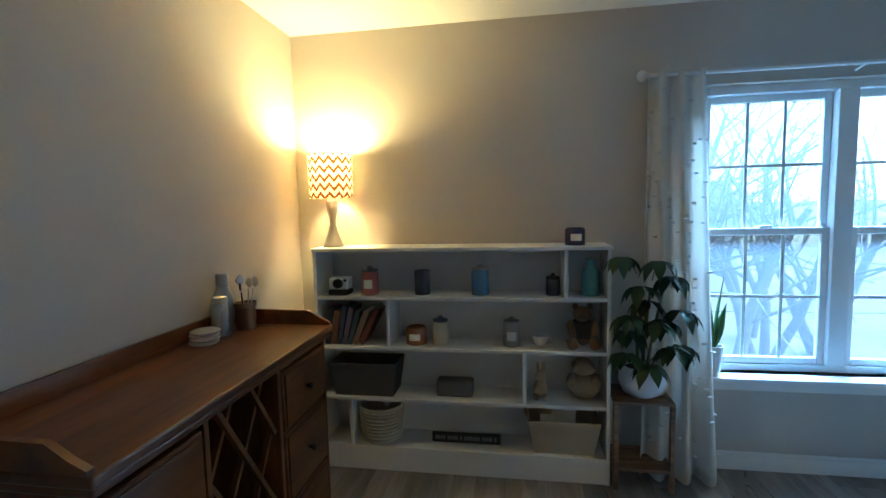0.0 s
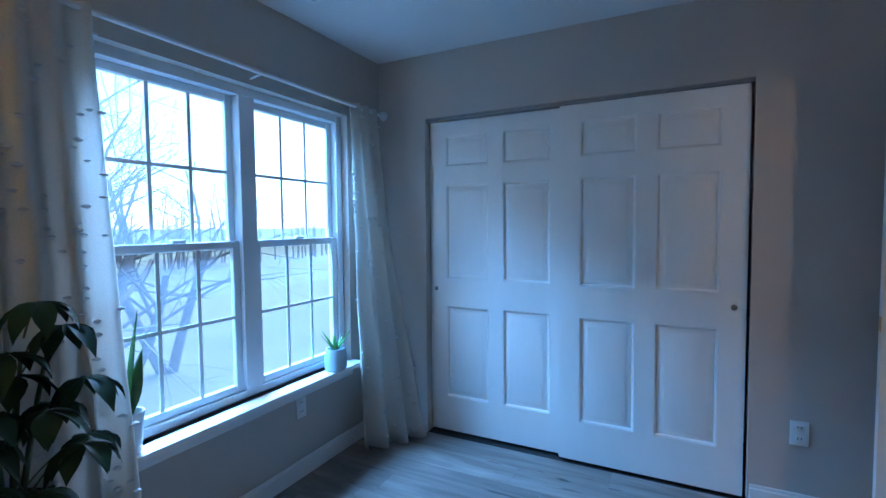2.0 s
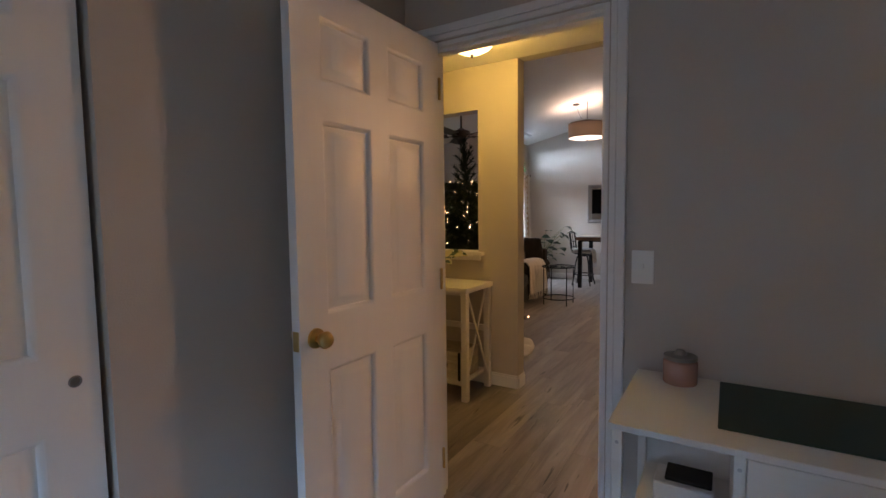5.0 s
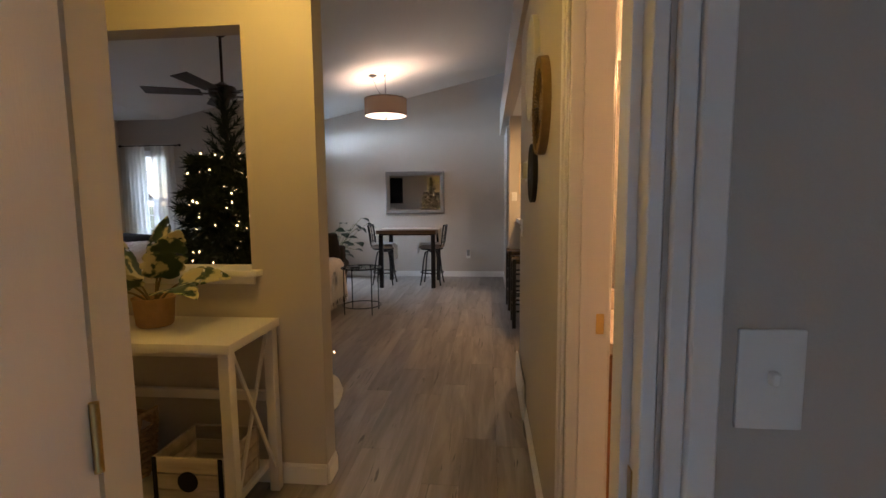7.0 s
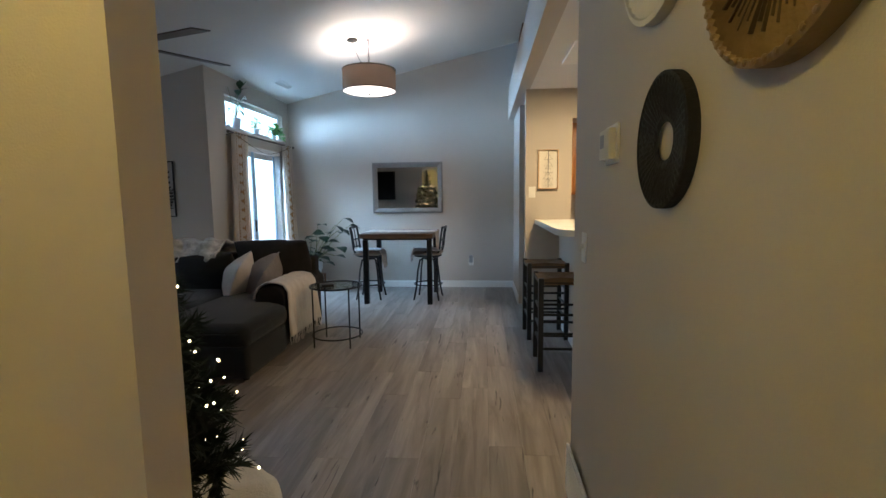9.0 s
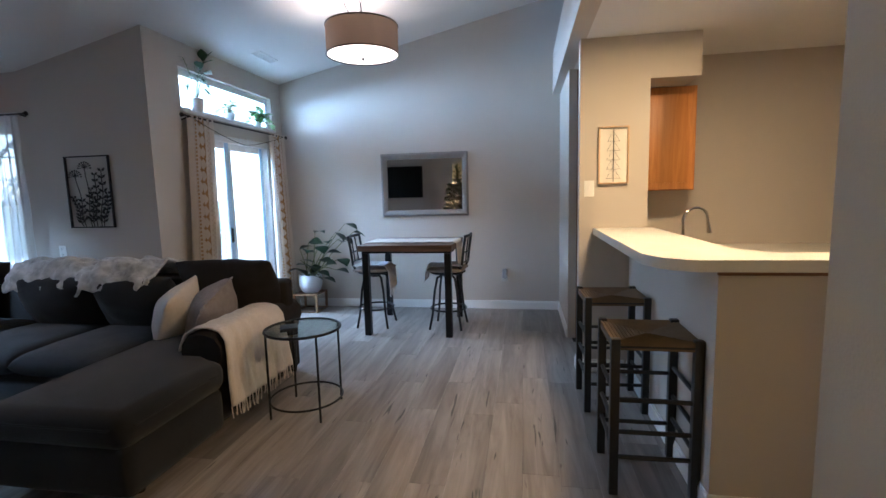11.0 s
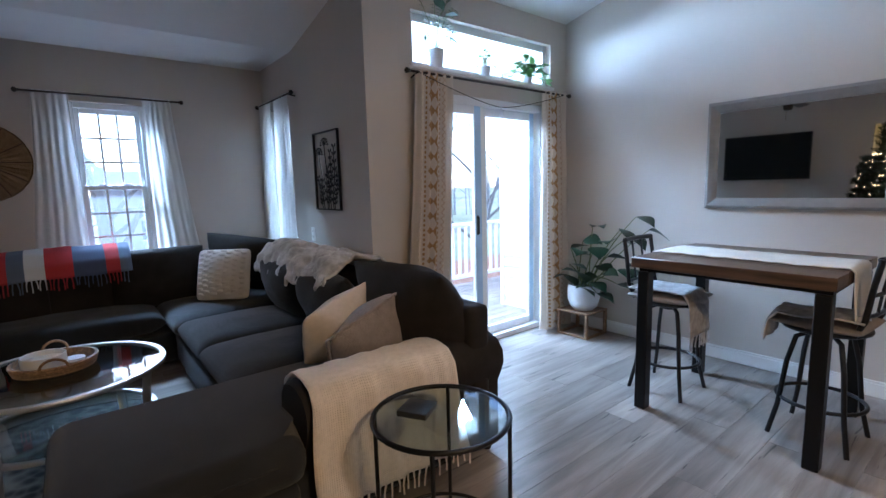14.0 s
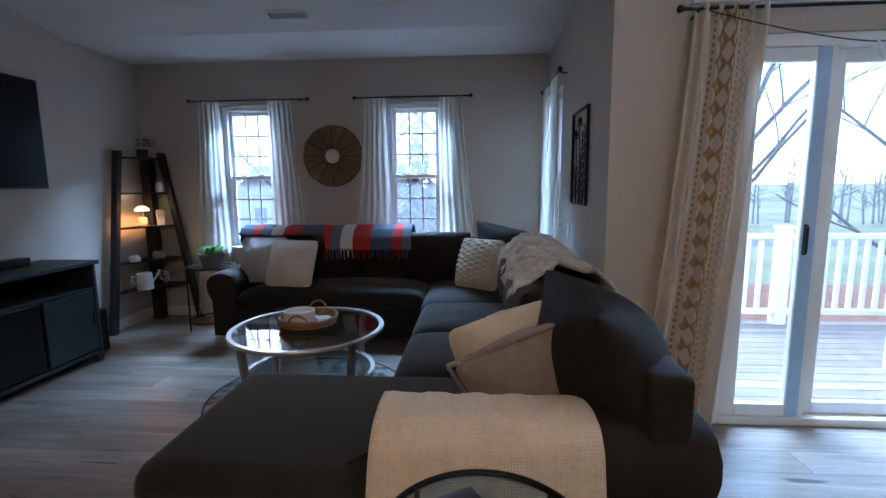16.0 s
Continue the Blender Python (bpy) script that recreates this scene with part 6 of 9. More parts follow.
rr = random.Random(2)
for i in range(26):
    e = (rr.uniform(-0.07, 0.07), rr.uniform(-0.05, 0.05), rr.uniform(0.05, 0.15))
    tube(bm, [(0, 0, 0.0), e], 0.0015, 4)
    lathe(bm, [(0, -0.014), (0.016, -0.004), (0.014, 0.010), (0, 0.014)], e, 8)
part("blooms", bm, mat("dusty_pink_bloom", (0.40, 0.32, 0.32), 0.9, var=0.3), t)
for x, y, z, r, h, c in ((7.52, -2.17, 1.27, 0.035, 0.10, WCER), (7.22, -2.08, 0.63, 0.05, 0.06, WCER), (7.44, -2.16, 0.63, 0.055, 0.07, FRAMEG)):
    t = thing("small_jar", "small pale ceramic jar on the ladder shelf", "jar", pose(x, y, z))
    part("jar", lathe(B(), [(0, 0), (r * 0.8, 0), (r, h * 0.3), (r * 0.9, h * 0.8), (r * 0.6, h), (0, h * 0.96)], n=20), c, t)
t = thing("trailing_plant", "dark trailing plant on top of the ladder shelf", "plant", pose(7.42, -2.10, 1.60))
part("pot", pot_mesh(0.05, 0.07), DARK, t)
bm = B()
rr = random.Random(6)
for i in range(70):
    a = rr.uniform(3.3, 5.6)
    r, dz = rr.uniform(0.02, 0.12), rr.uniform(-0.35, 0.08) if i % 2 else rr.uniform(0.03, 0.10)
    leaf(bm, (r * math.cos(a) * 0.8, r * math.sin(a) * 0.8, 0.07 + dz), (math.cos(a), math.sin(a), 0.3), 0.045, 0.03, 0.9, 4)
part("leaves", bm, LEAFD, t, "", 60)
# ---- office ----
OAK = wood("honey_oak", (0.060, 0.016, 0.002), (0.200, 0.062, 0.008), 0.34, "y", 1.0, 0.10, 0.10, 0.25)
OAKZ = wood("honey_oak_upright", (0.056, 0.016, 0.002), (0.190, 0.060, 0.008), 0.38, "z", 1.0, 0.10, 0.10, 0.25)
BUF0, BUF1, BUFX, BUFZ = 1.13, 2.30, -0.275, 0.945
t = thing("buffet_cabinet", "honey oak wine buffet with lattice rack and splashback", "cabinet", pose(XW + 0.012, 0, 0))
D = BUFX - XW - 0.012
bm = B()
bx(bm, 0.0, D, BUF0, BUF1, BUFZ - 0.028, BUFZ, 0.008, 3)
part("top", bm, OAK, t)
part("top_moulding", bx(B(), 0.0, D - 0.012, BUF0 + 0.012, BUF1 - 0.012, BUFZ - 0.055, BUFZ - 0.0285, 0.010, 3), OAK, t)
part("splashback", bx(B(), 0.0, 0.018, BUF0, BUF1, BUFZ + 0.0005, BUFZ + 0.065, 0.004, 2), OAK, t)
for y in (BUF0, BUF1 - 0.018):
    bm = B()
    pr = [(0.0185, 0), (D - 0.01, 0), (D - 0.01, 0.012), (D - 0.05, 0.03), (D - 0.10, 0.062), (0.0185, 0.065)]
    a = [bm.verts.new((x, y, BUFZ + 0.0005 + z)) for x, z in pr]
    b = [bm.verts.new((x, y + 0.018, BUFZ + 0.0005 + z)) for x, z in pr]
    bm.faces.new(a)
    bm.faces.new(b[::-1])
    for i in range(6):
        bm.faces.new((a[i], a[(i + 1) % 6], b[(i + 1) % 6], b[i]))
    part("end_splash", bm, OAK, t)
F = D - 0.035
for y in (BUF0 + 0.02, 1.49, 1.88, BUF1 - 0.04):
    part("upright", bx(B(), 0.0, F, y, y + 0.022, 0.09, BUFZ - 0.056, 0.002, 1), OAKZ, t)
part("bottom", bx(B(), 0.0, F, BUF0 + 0.0425, BUF1 - 0.0405, 0.07, 0.0895), OAK, t)
part("plinth", bx(B(), 0.0, F - 0.03, BUF0 + 0.03, BUF1 - 0.03, 0, 0.0695), OAK, t)
# back painted near-black as the shade deep in the rack bays
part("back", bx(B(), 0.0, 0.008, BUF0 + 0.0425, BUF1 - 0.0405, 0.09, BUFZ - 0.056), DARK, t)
KNOBM = mat("dark_pewter", (0.03, 0.027, 0.025), 0.4, 0.7)
for y0, y1 in ((1.905, 2.255), (1.175, 1.485)):
    for z0, z1 in ((0.645, 0.865), (0.37, 0.635), (0.10, 0.36)):
        d_ = part("drawer", bx(bx(B(), F - 0.02, F + 0.002, y0 + 0.003, y1 - 0.003, z0, z1, 0.003, 1), F + 0.0021, F + 0.010, y0 + 0.014, y1 - 0.014, z0 + 0.012, z1 - 0.012, 0.006, 2), OAK, t)
        ym, zm = (y0 + y1) / 2, (z0 + z1) / 2
        part("knob", tube(B(), [(F + 0.010, ym, zm), (F + 0.020, ym, zm), (F + 0.028, ym, zm), (F + 0.034, ym, zm)], [0.006, 0.006, 0.014, 0.010], 12), KNOBM, d_, "dark metal knob")
n = 0
for s in (-1, 1):
    for k in range(-3, 6):
        # lattice slats clipped to the bay between the uprights
        y0, y1, z0, z1 = 1.513, 1.879, 0.10, 0.885
        c = 1.513 + k * 0.17 if s > 0 else 1.879 - k * 0.17
        pts = []
        for z in (z0, z1):
            pts.append(Vector((0, c + s * (z - z0) * 0.62, z)))
        a, b = pts
        def clip(a, b):
            d = b - a
            lo, hi = 0.0, 1.0
            for lim, sg in ((y0 + 0.008, 1), (y1 - 0.008, -1)):
                if abs(d.y) < 1e-6:
                    continue
                u = (lim - a.y) / d.y
                if sg * d.y > 0:
                    lo = max(lo, u)
                else:
                    hi = min(hi, u)
            return (a + d * lo, a + d * hi) if hi - lo > 0.05 else None
        q = clip(a, b)
        if q:
            x = F - 0.02 - (0.0125 if s > 0 else 0.0)
            bm = tube(B(), [q[0] + Vector((x, 0, 0)), q[1] + Vector((x, 0, 0))], 0.012, 4)
            part("lattice_slat", bm, OAKZ, t)

# things on the buffet
t = thing("coaster_stack", "stack of cream stone coasters on the buffet", "coaster", pose(-0.66, 1.98, BUFZ))
for k in range(4):
    part("coaster", lathe(B(), [(0, 0), (0.050, 0), (0.054, 0.003), (0.054, 0.009), (0.050, 0.012), (0, 0.012)], (0.003 * (k % 2), 0.002 * k, 0.013 * k), 10), mat("cream_stone", (0.56, 0.50, 0.42), 0.8, bump=0.2) if k == 0 else bpy.data.materials["cream_stone"], t)
STEEL = mat("brushed_steel", (0.50, 0.49, 0.47), 0.28, 1.0, 0.08, 40)
t = thing("cocktail_shaker", "tall steel cocktail shaker on the buffet", "shaker", pose(-0.70, 2.17, BUFZ))
part("body", lathe(B(), [(0, 0), (0.035, 0), (0.044, 0.12), (0.040, 0.145), (0.026, 0.175), (0.024, 0.19)], n=28), STEEL, t)
part("cap", lathe(B(), [(0.024, 0.191), (0.026, 0.193), (0.025, 0.235), (0.022, 0.24), (0, 0.241)], n=24), STEEL, t)
t = thing("shaker_bottle", "hammered metal bottle with a cream lid on the buffet", "bottle", pose(-0.66, 2.09, BUFZ))
part("body", lathe(B(), [(0, 0), (0.034, 0), (0.037, 0.01), (0.037, 0.10), (0.033, 0.125), (0.026, 0.135)], n=24), mat("hammered_steel", (0.45, 0.43, 0.40), 0.3, 1.0, bump=0.8, bscale=60), t)
part("lid", lathe(B(), [(0.027, 0.1355), (0.030, 0.137), (0.028, 0.157), (0, 0.160)], n=24), mat("cream_lid", (0.60, 0.53, 0.42), 0.5), t)
t = thing("utensil_cup", "copper cup of bar tools on the buffet", "cup", pose(-0.62, 2.20, BUFZ))
part("cup", lathe(B(), [(0, 0), (0.038, 0), (0.042, 0.095), (0.046, 0.098), (0.046, 0.115), (0.042, 0.115), (0.039, 0.10), (0, 0.02)], n=28), mat("antique_copper", (0.30, 0.19, 0.11), 0.35, 1.0), t)
for k, (dx, dy, L, r) in enumerate(((0.02, 0.05, 0.20, 0.018), (-0.03, 0.02, 0.21, 0.020), (0.0, -0.03, 0.19, 0.015), (0.03, -0.01, 0.205, 0.016))):
    bm = tube(B(), [(dx * 0.3, dy * 0.3, 0.03), (dx * 0.8, dy * 0.8, L - 0.03)], 0.003, 6)
    cushion(bm, r * 2, 0.008, r * 2.6, pose(dx, dy, L - 0.005, 0, 0, 60 * k), 2.2, 0.7, 8, 6)
    part("utensil", bm, STEEL if k != 2 else DARK, t, "", 60)

# white bookshelf
SHW = mat("white_laminate", (0.74, 0.72, 0.68), 0.5, var=0.03, scale=6, bump=0.05)
SX0, SX1, SY0, SY1, SZ = -0.575, 0.98, 2.775, YN - 0.012, 1.235
t = thing("bookshelf", "low wide white bookshelf with staggered compartments, half full", "bookshelf")
part("top", bx(B(), SX0 - 0.006, SX1 + 0.006, SY0 - 0.006, SY1, SZ - 0.020, SZ, 0.002, 1), SHW, t)
for x in (SX0, SX1 - 0.018):
    part("side", bx(B(), x, x + 0.018, SY0, SY1, 0, SZ - 0.0205, 0.0015, 1), SHW, t)
LV = [0.955, 0.680, 0.395, 0.120]
for z in LV:
    part("shelf_board", bx(B(), SX0 + 0.0185, SX1 - 0.0185, SY0 + 0.002, SY1 - 0.008, z, z + 0.018, 0.0015, 1), SHW, t)
part("plinth", bx(B(), SX0 + 0.0185, SX1 - 0.0185, SY0 + 0.004, SY0 + 0.022, 0.002, 0.1195), SHW, t)
part("back_panel", bx(B(), SX0 + 0.0185, SX1 - 0.0185, SY1 - 0.0075, SY1 - 0.001, 0.0, SZ - 0.021), SHW, t)
for x, z0, z1 in ((0.755, 0.974, 1.214), (-0.175, 0.699, 0.954), (0.545, 0.414, 0.679), (-0.40, 0.139, 0.394)):
    part("divider", bx(B(), x, x + 0.018, SY0 + 0.004, SY1 - 0.008, z0, z1, 0.0015, 1), SHW, t)

# chevron table lamp on the shelf
CHEV, n_, l_, p_ = nodes_of("chevron_shade")
tc_, sp_ = n_.new("ShaderNodeTexCoord"), n_.new("ShaderNodeSeparateXYZ")
l_.new(tc_.outputs["Object"], sp_.inputs[0])
at = math_node(n_, l_, "ARCTAN2", sp_.outputs["Y"], sp_.outputs["X"])
zig = math_node(n_, l_, "PINGPONG", math_node(n_, l_, "MULTIPLY", at, 2.39), 0.5)
st_ = math_node(n_, l_, "FRACT", math_node(n_, l_, "ADD", math_node(n_, l_, "MULTIPLY", sp_.outputs["Z"], 21.0), math_node(n_, l_, "MULTIPLY", zig, 1.3)))
lt_ = math_node(n_, l_, "LESS_THAN", st_, 0.46)
mx_ = n_.new("ShaderNodeMix")
mx_.data_type = "RGBA"
mx_.inputs[6].default_value, mx_.inputs[7].default_value = (0.85, 0.78, 0.62, 1), (0.20, 0.075, 0.015, 1)
l_.new(lt_, mx_.inputs[0])
n_.remove(p_)
df_, tl_, ms_ = n_.new("ShaderNodeBsdfDiffuse"), n_.new("ShaderNodeBsdfTranslucent"), n_.new("ShaderNodeMixShader")
l_.new(mx_.outputs[2], df_.inputs[0])
l_.new(mx_.outputs[2], tl_.inputs[0])
ms_.inputs[0].default_value = 0.38
l_.new(df_.outputs[0], ms_.inputs[1])
l_.new(tl_.outputs[0], ms_.inputs[2])
l_.new(ms_.outputs[0], n_["Material Output"].inputs[0])
t = thing("table_lamp", "table lamp with grey turned base and chevron drum shade, lit", "lamp", pose(-0.495, 2.885, SZ))
LAMPB = mat("grey_ceramic_base", (0.26, 0.23, 0.20), 0.55, var=0.15, scale=20)
part("base", lathe(B(), [(0, 0), (0.056, 0), (0.058, 0.006), (0.048, 0.02), (0.040, 0.045), (0.026, 0.085), (0.017, 0.125), (0.018, 0.15), (0.027, 0.195), (0.033, 0.235), (0.030, 0.255), (0.012, 0.262), (0.010, 0.275), (0, 0.275)], n=32), LAMPB, t, "", 60)
part("socket", tube(B(), [(0, 0, 0.275), (0, 0, 0.34)], 0.013, 12), BRASS, t)
thick(part("shade", lathe(B(), [(0.117, 0.272), (0.119, 0.274), (0.119, 0.508), (0.117, 0.51)], n=56), CHEV, t, "cream shade with brown chevron stripes", 60), 0.0015)
for k in range(3):
    a = 2.094 * k
    part("shade_wire", tube(B(), [(0, 0, 0.345), (0.117 * math.cos(a), 0.117 * math.sin(a), 0.30)], 0.0018, 5), STEEL, t)
part("bulb", lathe(B(), [(0, 0.345), (0.014, 0.345), (0.028, 0.38), (0.030, 0.405), (0.018, 0.432), (0, 0.438)], n=20), glow("lit_bulb", (1.0, 0.72, 0.38), 9.0), t)


def jar_thing(name, label, x, y, z, r, h, body, lid=None, lab=None, neck=0.85):
    t = thing(name, label, "candle" if "candle" in label else "jar", pose(x, y, z))
    part("jar", lathe(B(), [(0, 0), (r * 0.96, 0), (r, h * 0.04), (r, h * 0.9), (r * neck, h), (r * neck * 0.9, h), (r * 0.93, h * 0.86), (0, h * 0.80)], n=28), body, t, "", 50)
    if lid is not None:
        part("lid", lathe(B(), [(0, h + 0.0005), (r * 0.98, h + 0.0005), (r * 0.98, h + 0.012), (r * 0.4, h + 0.016), (r * 0.25, h + 0.03), (0, h + 0.032)], n=24), lid, t)
    if lab is not None:
        bm = B()
        g = []
        for i in range(9):
            a = -math.pi / 2 - 0.55 + 1.1 * i / 8
            g.append([bm.verts.new(((r + 0.0008) * math.cos(a), (r + 0.0008) * math.sin(a), zz)) for zz in (h * 0.28, h * 0.66)])
        for p, q in zip(g, g[1:]):
            bm.faces.new((p[0], q[0], q[1], p[1]))
        part("paper_label", bm, lab, t, "white paper label")
    return t


LAB = mat("label_paper", (0.70, 0.67, 0.60), 0.7)
PINK = mat("pink_wax_glass", (0.45, 0.14, 0.12), 0.2)
BLUEJ = mat("blue_wax_glass", (0.10, 0.22, 0.42), 0.2)
GREYJ = mat("smoke_glass", (0.10, 0.10, 0.12), 0.15)
AMBER = mat("amber_glass", (0.22, 0.08, 0.03), 0.15)
CRW = mat("cream_wax_glass", (0.52, 0.46, 0.33), 0.2)
TEALG = mat("teal_glass", (0.10, 0.28, 0.27), 0.1)
SILLID = mat("pewter_lid", (0.30, 0.29, 0.28), 0.35, 0.8)
yS = 2.87
jar_thing("candle_jar", "dark blue jar candle with a pale label on the bookshelf", 0.815, 2.86, SZ, 0.050, 0.088, mat("navy_candle_glass", (0.030, 0.034, 0.085), 0.2), None, LAB)
jar_thing("candle_jar", "pink jar candle with a glass lid on the shelf", -0.285, yS, 0.973, 0.046, 0.125, PINK, GREYJ, LAB)
jar_thing("glass_tumbler", "small smoky glass jar on the shelf", 0.01, yS, 0.973, 0.042, 0.13, GREYJ, None, None, 1.05)
jar_thing("candle_jar", "blue jar candle with a glass lid on the shelf", 0.325, yS, 0.973, 0.046, 0.135, BLUEJ, SILLID, None)
jar_thing("candle_jar", "small dark jar candle with lid on the shelf", 0.705, yS, 0.973, 0.036, 0.085, GREYJ, DARK, None)
t = thing("glass_bottle", "tall teal glass bottle on the shelf", "bottle", pose(0.895, yS, 0.973))
part("bottle", lathe(B(), [(0, 0), (0.042, 0), (0.045, 0.01), (0.044, 0.11), (0.034, 0.14), (0.022, 0.155), (0.022, 0.185), (0.026, 0.19), (0, 0.19)], n=24), TEALG, t)
jar_thing("candle_jar", "amber jar candle with a white label on the shelf", -0.03, yS, 0.698, 0.056, 0.095, AMBER, None, LAB)
jar_thing("candle_jar", "cream jar candle with silver lid on the shelf", 0.105, yS, 0.698, 0.042, 0.125, CRW, GREYJ, None)
jar_thing("glass_canister", "clear glass canister with a label on the shelf", 0.49, yS, 0.698, 0.045, 0.125, mat("clear_jar", (0.34, 0.34, 0.33), 0.12), SILLID, LAB)
t = thing("teacup", "white teacup on a saucer with dark tea on the shelf", "cup", pose(0.64, yS, 0.698))
part("saucer", lathe(B(), [(0, 0), (0.03, 0), (0.062, 0.012), (0.064, 0.015), (0.03, 0.008), (0, 0.006)], n=28), WCER, t)
part("cup", lathe(B(), [(0, 0.008), (0.022, 0.008), (0.036, 0.03), (0.040, 0.058), (0.037, 0.058), (0.033, 0.045), (0, 0.045)], n=28), WCER, t)
part("cup_handle", tube(B(), [(0.036, 0, 0.05), (0.056, 0, 0.048), (0.054, 0, 0.026), (0.034, 0, 0.025)], 0.004, 6), WCER, t)

t = thing("instant_camera", "white and black instant camera on the shelf", "camera", pose(-0.45, 2.85, 0.973))
part("body", bx(B(), -0.055, 0.055, -0.035, 0.045, 0.030, 0.095, 0.012, 3), WHITEP, t)
part("base", bx(B(), -0.057, 0.057, -0.045, 0.045, 0, 0.0295, 0.008, 2), DARK, t)
bm = tube(B(), [(0, -0.036, 0.065), (0, -0.050, 0.065), (0, -0.056, 0.065)], [0.027, 0.026, 0.020], 24)
part("lens", bm, DARK, t, "black round lens")
part("viewfinder", bx(B(), 0.030, 0.048, -0.0365, -0.0352, 0.075, 0.09), DARK, t)

rr = random.Random(12)
BOOKC = [(0.03, 0.035, 0.06), (0.20, 0.10, 0.055), (0.035, 0.05, 0.10), (0.14, 0.10, 0.12), (0.06, 0.10, 0.11), (0.24, 0.15, 0.09), (0.16, 0.05, 0.035)]
x = -0.535
PAPER = mat("book_pages", (0.55, 0.50, 0.40), 0.9)
for k, (w, h, lean) in enumerate(((0.030, 0.20, -6), (0.034, 0.19, -8), (0.022, 0.215, -10), (0.026, 0.21, -13), (0.022, 0.195, -17), (0.030, 0.20, -22), (0.026, 0.215, -27))):
    bt = thing("book", "hardback book with %s cover leaning on the shelf" % ("dark", "tan", "navy", "mauve", "teal", "brown", "red")[k], "book", pose(x, 2.80, 0.699 + max(0, math.sin(math.radians(-lean)) * 0.0), 0, -lean, 0), "books on the shelf")
    cm = mat("book_cover_%s" % "abcdefg"[k], BOOKC[k], 0.6, var=0.15, scale=20)
    part("cover", bx(bx(bx(B(), 0, 0.003, 0, 0.15, 0, h), w - 0.003, w, 0, 0.15, 0, h), 0.003, w - 0.003, 0, 0.003, 0, h), cm, bt)
    part("pages", bx(B(), 0.0031, w - 0.0031, 0.0032, 0.145, 0.004, h - 0.004), PAPER, bt)
    bt.location.z = 0.699 + w * math.sin(math.radians(-lean))
    x += w / math.cos(math.radians(lean)) + 0.004

FABG = mat("grey_felt_bin", (0.075, 0.072, 0.070), 0.95, bump=0.4, bscale=160)
t = thing("fabric_bin", "dark grey fabric storage bin on the shelf", "storage bin", pose(-0.32, 2.885, 0.413))
bm = B()
o0 = [bm.verts.new((x, y, 0)) for x, y in ((-0.165, -0.085), (0.165, -0.085), (0.165, 0.085), (-0.165, 0.085))]
o1 = [bm.verts.new((x, y, 0.185)) for x, y in ((-0.19, -0.10), (0.19, -0.10), (0.19, 0.10), (-0.19, 0.10))]
i1 = [bm.verts.new((x * 0.965, y * 0.93, 0.185)) for x, y in ((-0.19, -0.10), (0.19, -0.10), (0.19, 0.10), (-0.19, 0.10))]
i0 = [bm.verts.new((x * 0.96, y * 0.92, 0.01)) for x, y in ((-0.165, -0.085), (0.165, -0.085), (0.165, 0.085), (-0.165, 0.085))]
for p, q in ((o0, o1), (o1, i1), (i1, i0)):
    for i in range(4):
        bm.faces.new((p[i], p[(i + 1) % 4], q[(i + 1) % 4], q[i]))
bm.faces.new(o0[::-1])
bm.faces.new(i0)
part("bin", bm, FABG, t)
part("rim_band", bx(B(), -0.185, 0.185, -0.1015, -0.0965, 0.155, 0.183, 0.002, 1), FABG, t)
t = thing("speaker_box", "small grey fabric speaker on the shelf", "speaker", pose(0.18, 2.87, 0.413))
part("body", bx(B(), -0.10, 0.10, -0.045, 0.045, 0, 0.09, 0.018, 4), mat("grey_mesh_cloth", (0.14, 0.14, 0.15), 0.85, bump=0.4, bscale=300), t)


def plush(name, label, m, material, parts_):
    """A soft toy as one plain stuffed shape of rounded lobes."""
    bm = B()
    for x, y, z, a, b, c in parts_:
        cushion(bm, 2 * a, 2 * b, 2 * c, pose(x, y, z), 2.0, 0.3, 10, 10)
    return tagged(part(name, bm, material, None, "", 70, m), label, "soft toy")


BEARF = mat("brown_plush", (0.17, 0.085, 0.035), 1.0, var=0.25, scale=40, bump=0.6, bscale=140, sheen=0.4)
plush("teddy_bear", "brown teddy bear sitting on the shelf", pose(0.855, 2.87, 0.699), BEARF,
      ((0, 0.01, 0.075, 0.055, 0.05, 0.07), (0, 0.0, 0.175, 0.046, 0.042, 0.043), (-0.036, 0.0, 0.215, 0.016, 0.01, 0.016), (0.036, 0.0, 0.215, 0.016, 0.01, 0.016), (0, -0.04, 0.165, 0.02, 0.02, 0.016),
       (-0.055, -0.05, 0.03, 0.028, 0.05, 0.03), (0.055, -0.05, 0.03, 0.028, 0.05, 0.03), (-0.06, -0.01, 0.10, 0.02, 0.03, 0.045), (0.06, -0.01, 0.10, 0.02, 0.03, 0.045)))
t = thing("toy_vest", "black knitted vest worn by the teddy bear", "toy clothes", pose(0.855, 2.87, 0.699))
thick(part("vest", lathe(B(), [(0.060, 0.052), (0.064, 0.08), (0.060, 0.115), (0.042, 0.138)], (0, 0.01, 0), 24, 1.0, 0.92), DARK, t), 0.004)
plush("plush_doll", "tan plush doll in a robe sitting on the shelf", pose(0.86, 2.88, 0.413), mat("tan_fleece", (0.24, 0.175, 0.10), 1.0, var=0.2, scale=40, bump=0.5, bscale=120),
      ((0, 0, 0.075, 0.075, 0.055, 0.075), (0, 0, 0.175, 0.055, 0.048, 0.05), (-0.06, -0.02, 0.10, 0.025, 0.03, 0.05), (0.06, -0.02, 0.10, 0.025, 0.03, 0.05)))
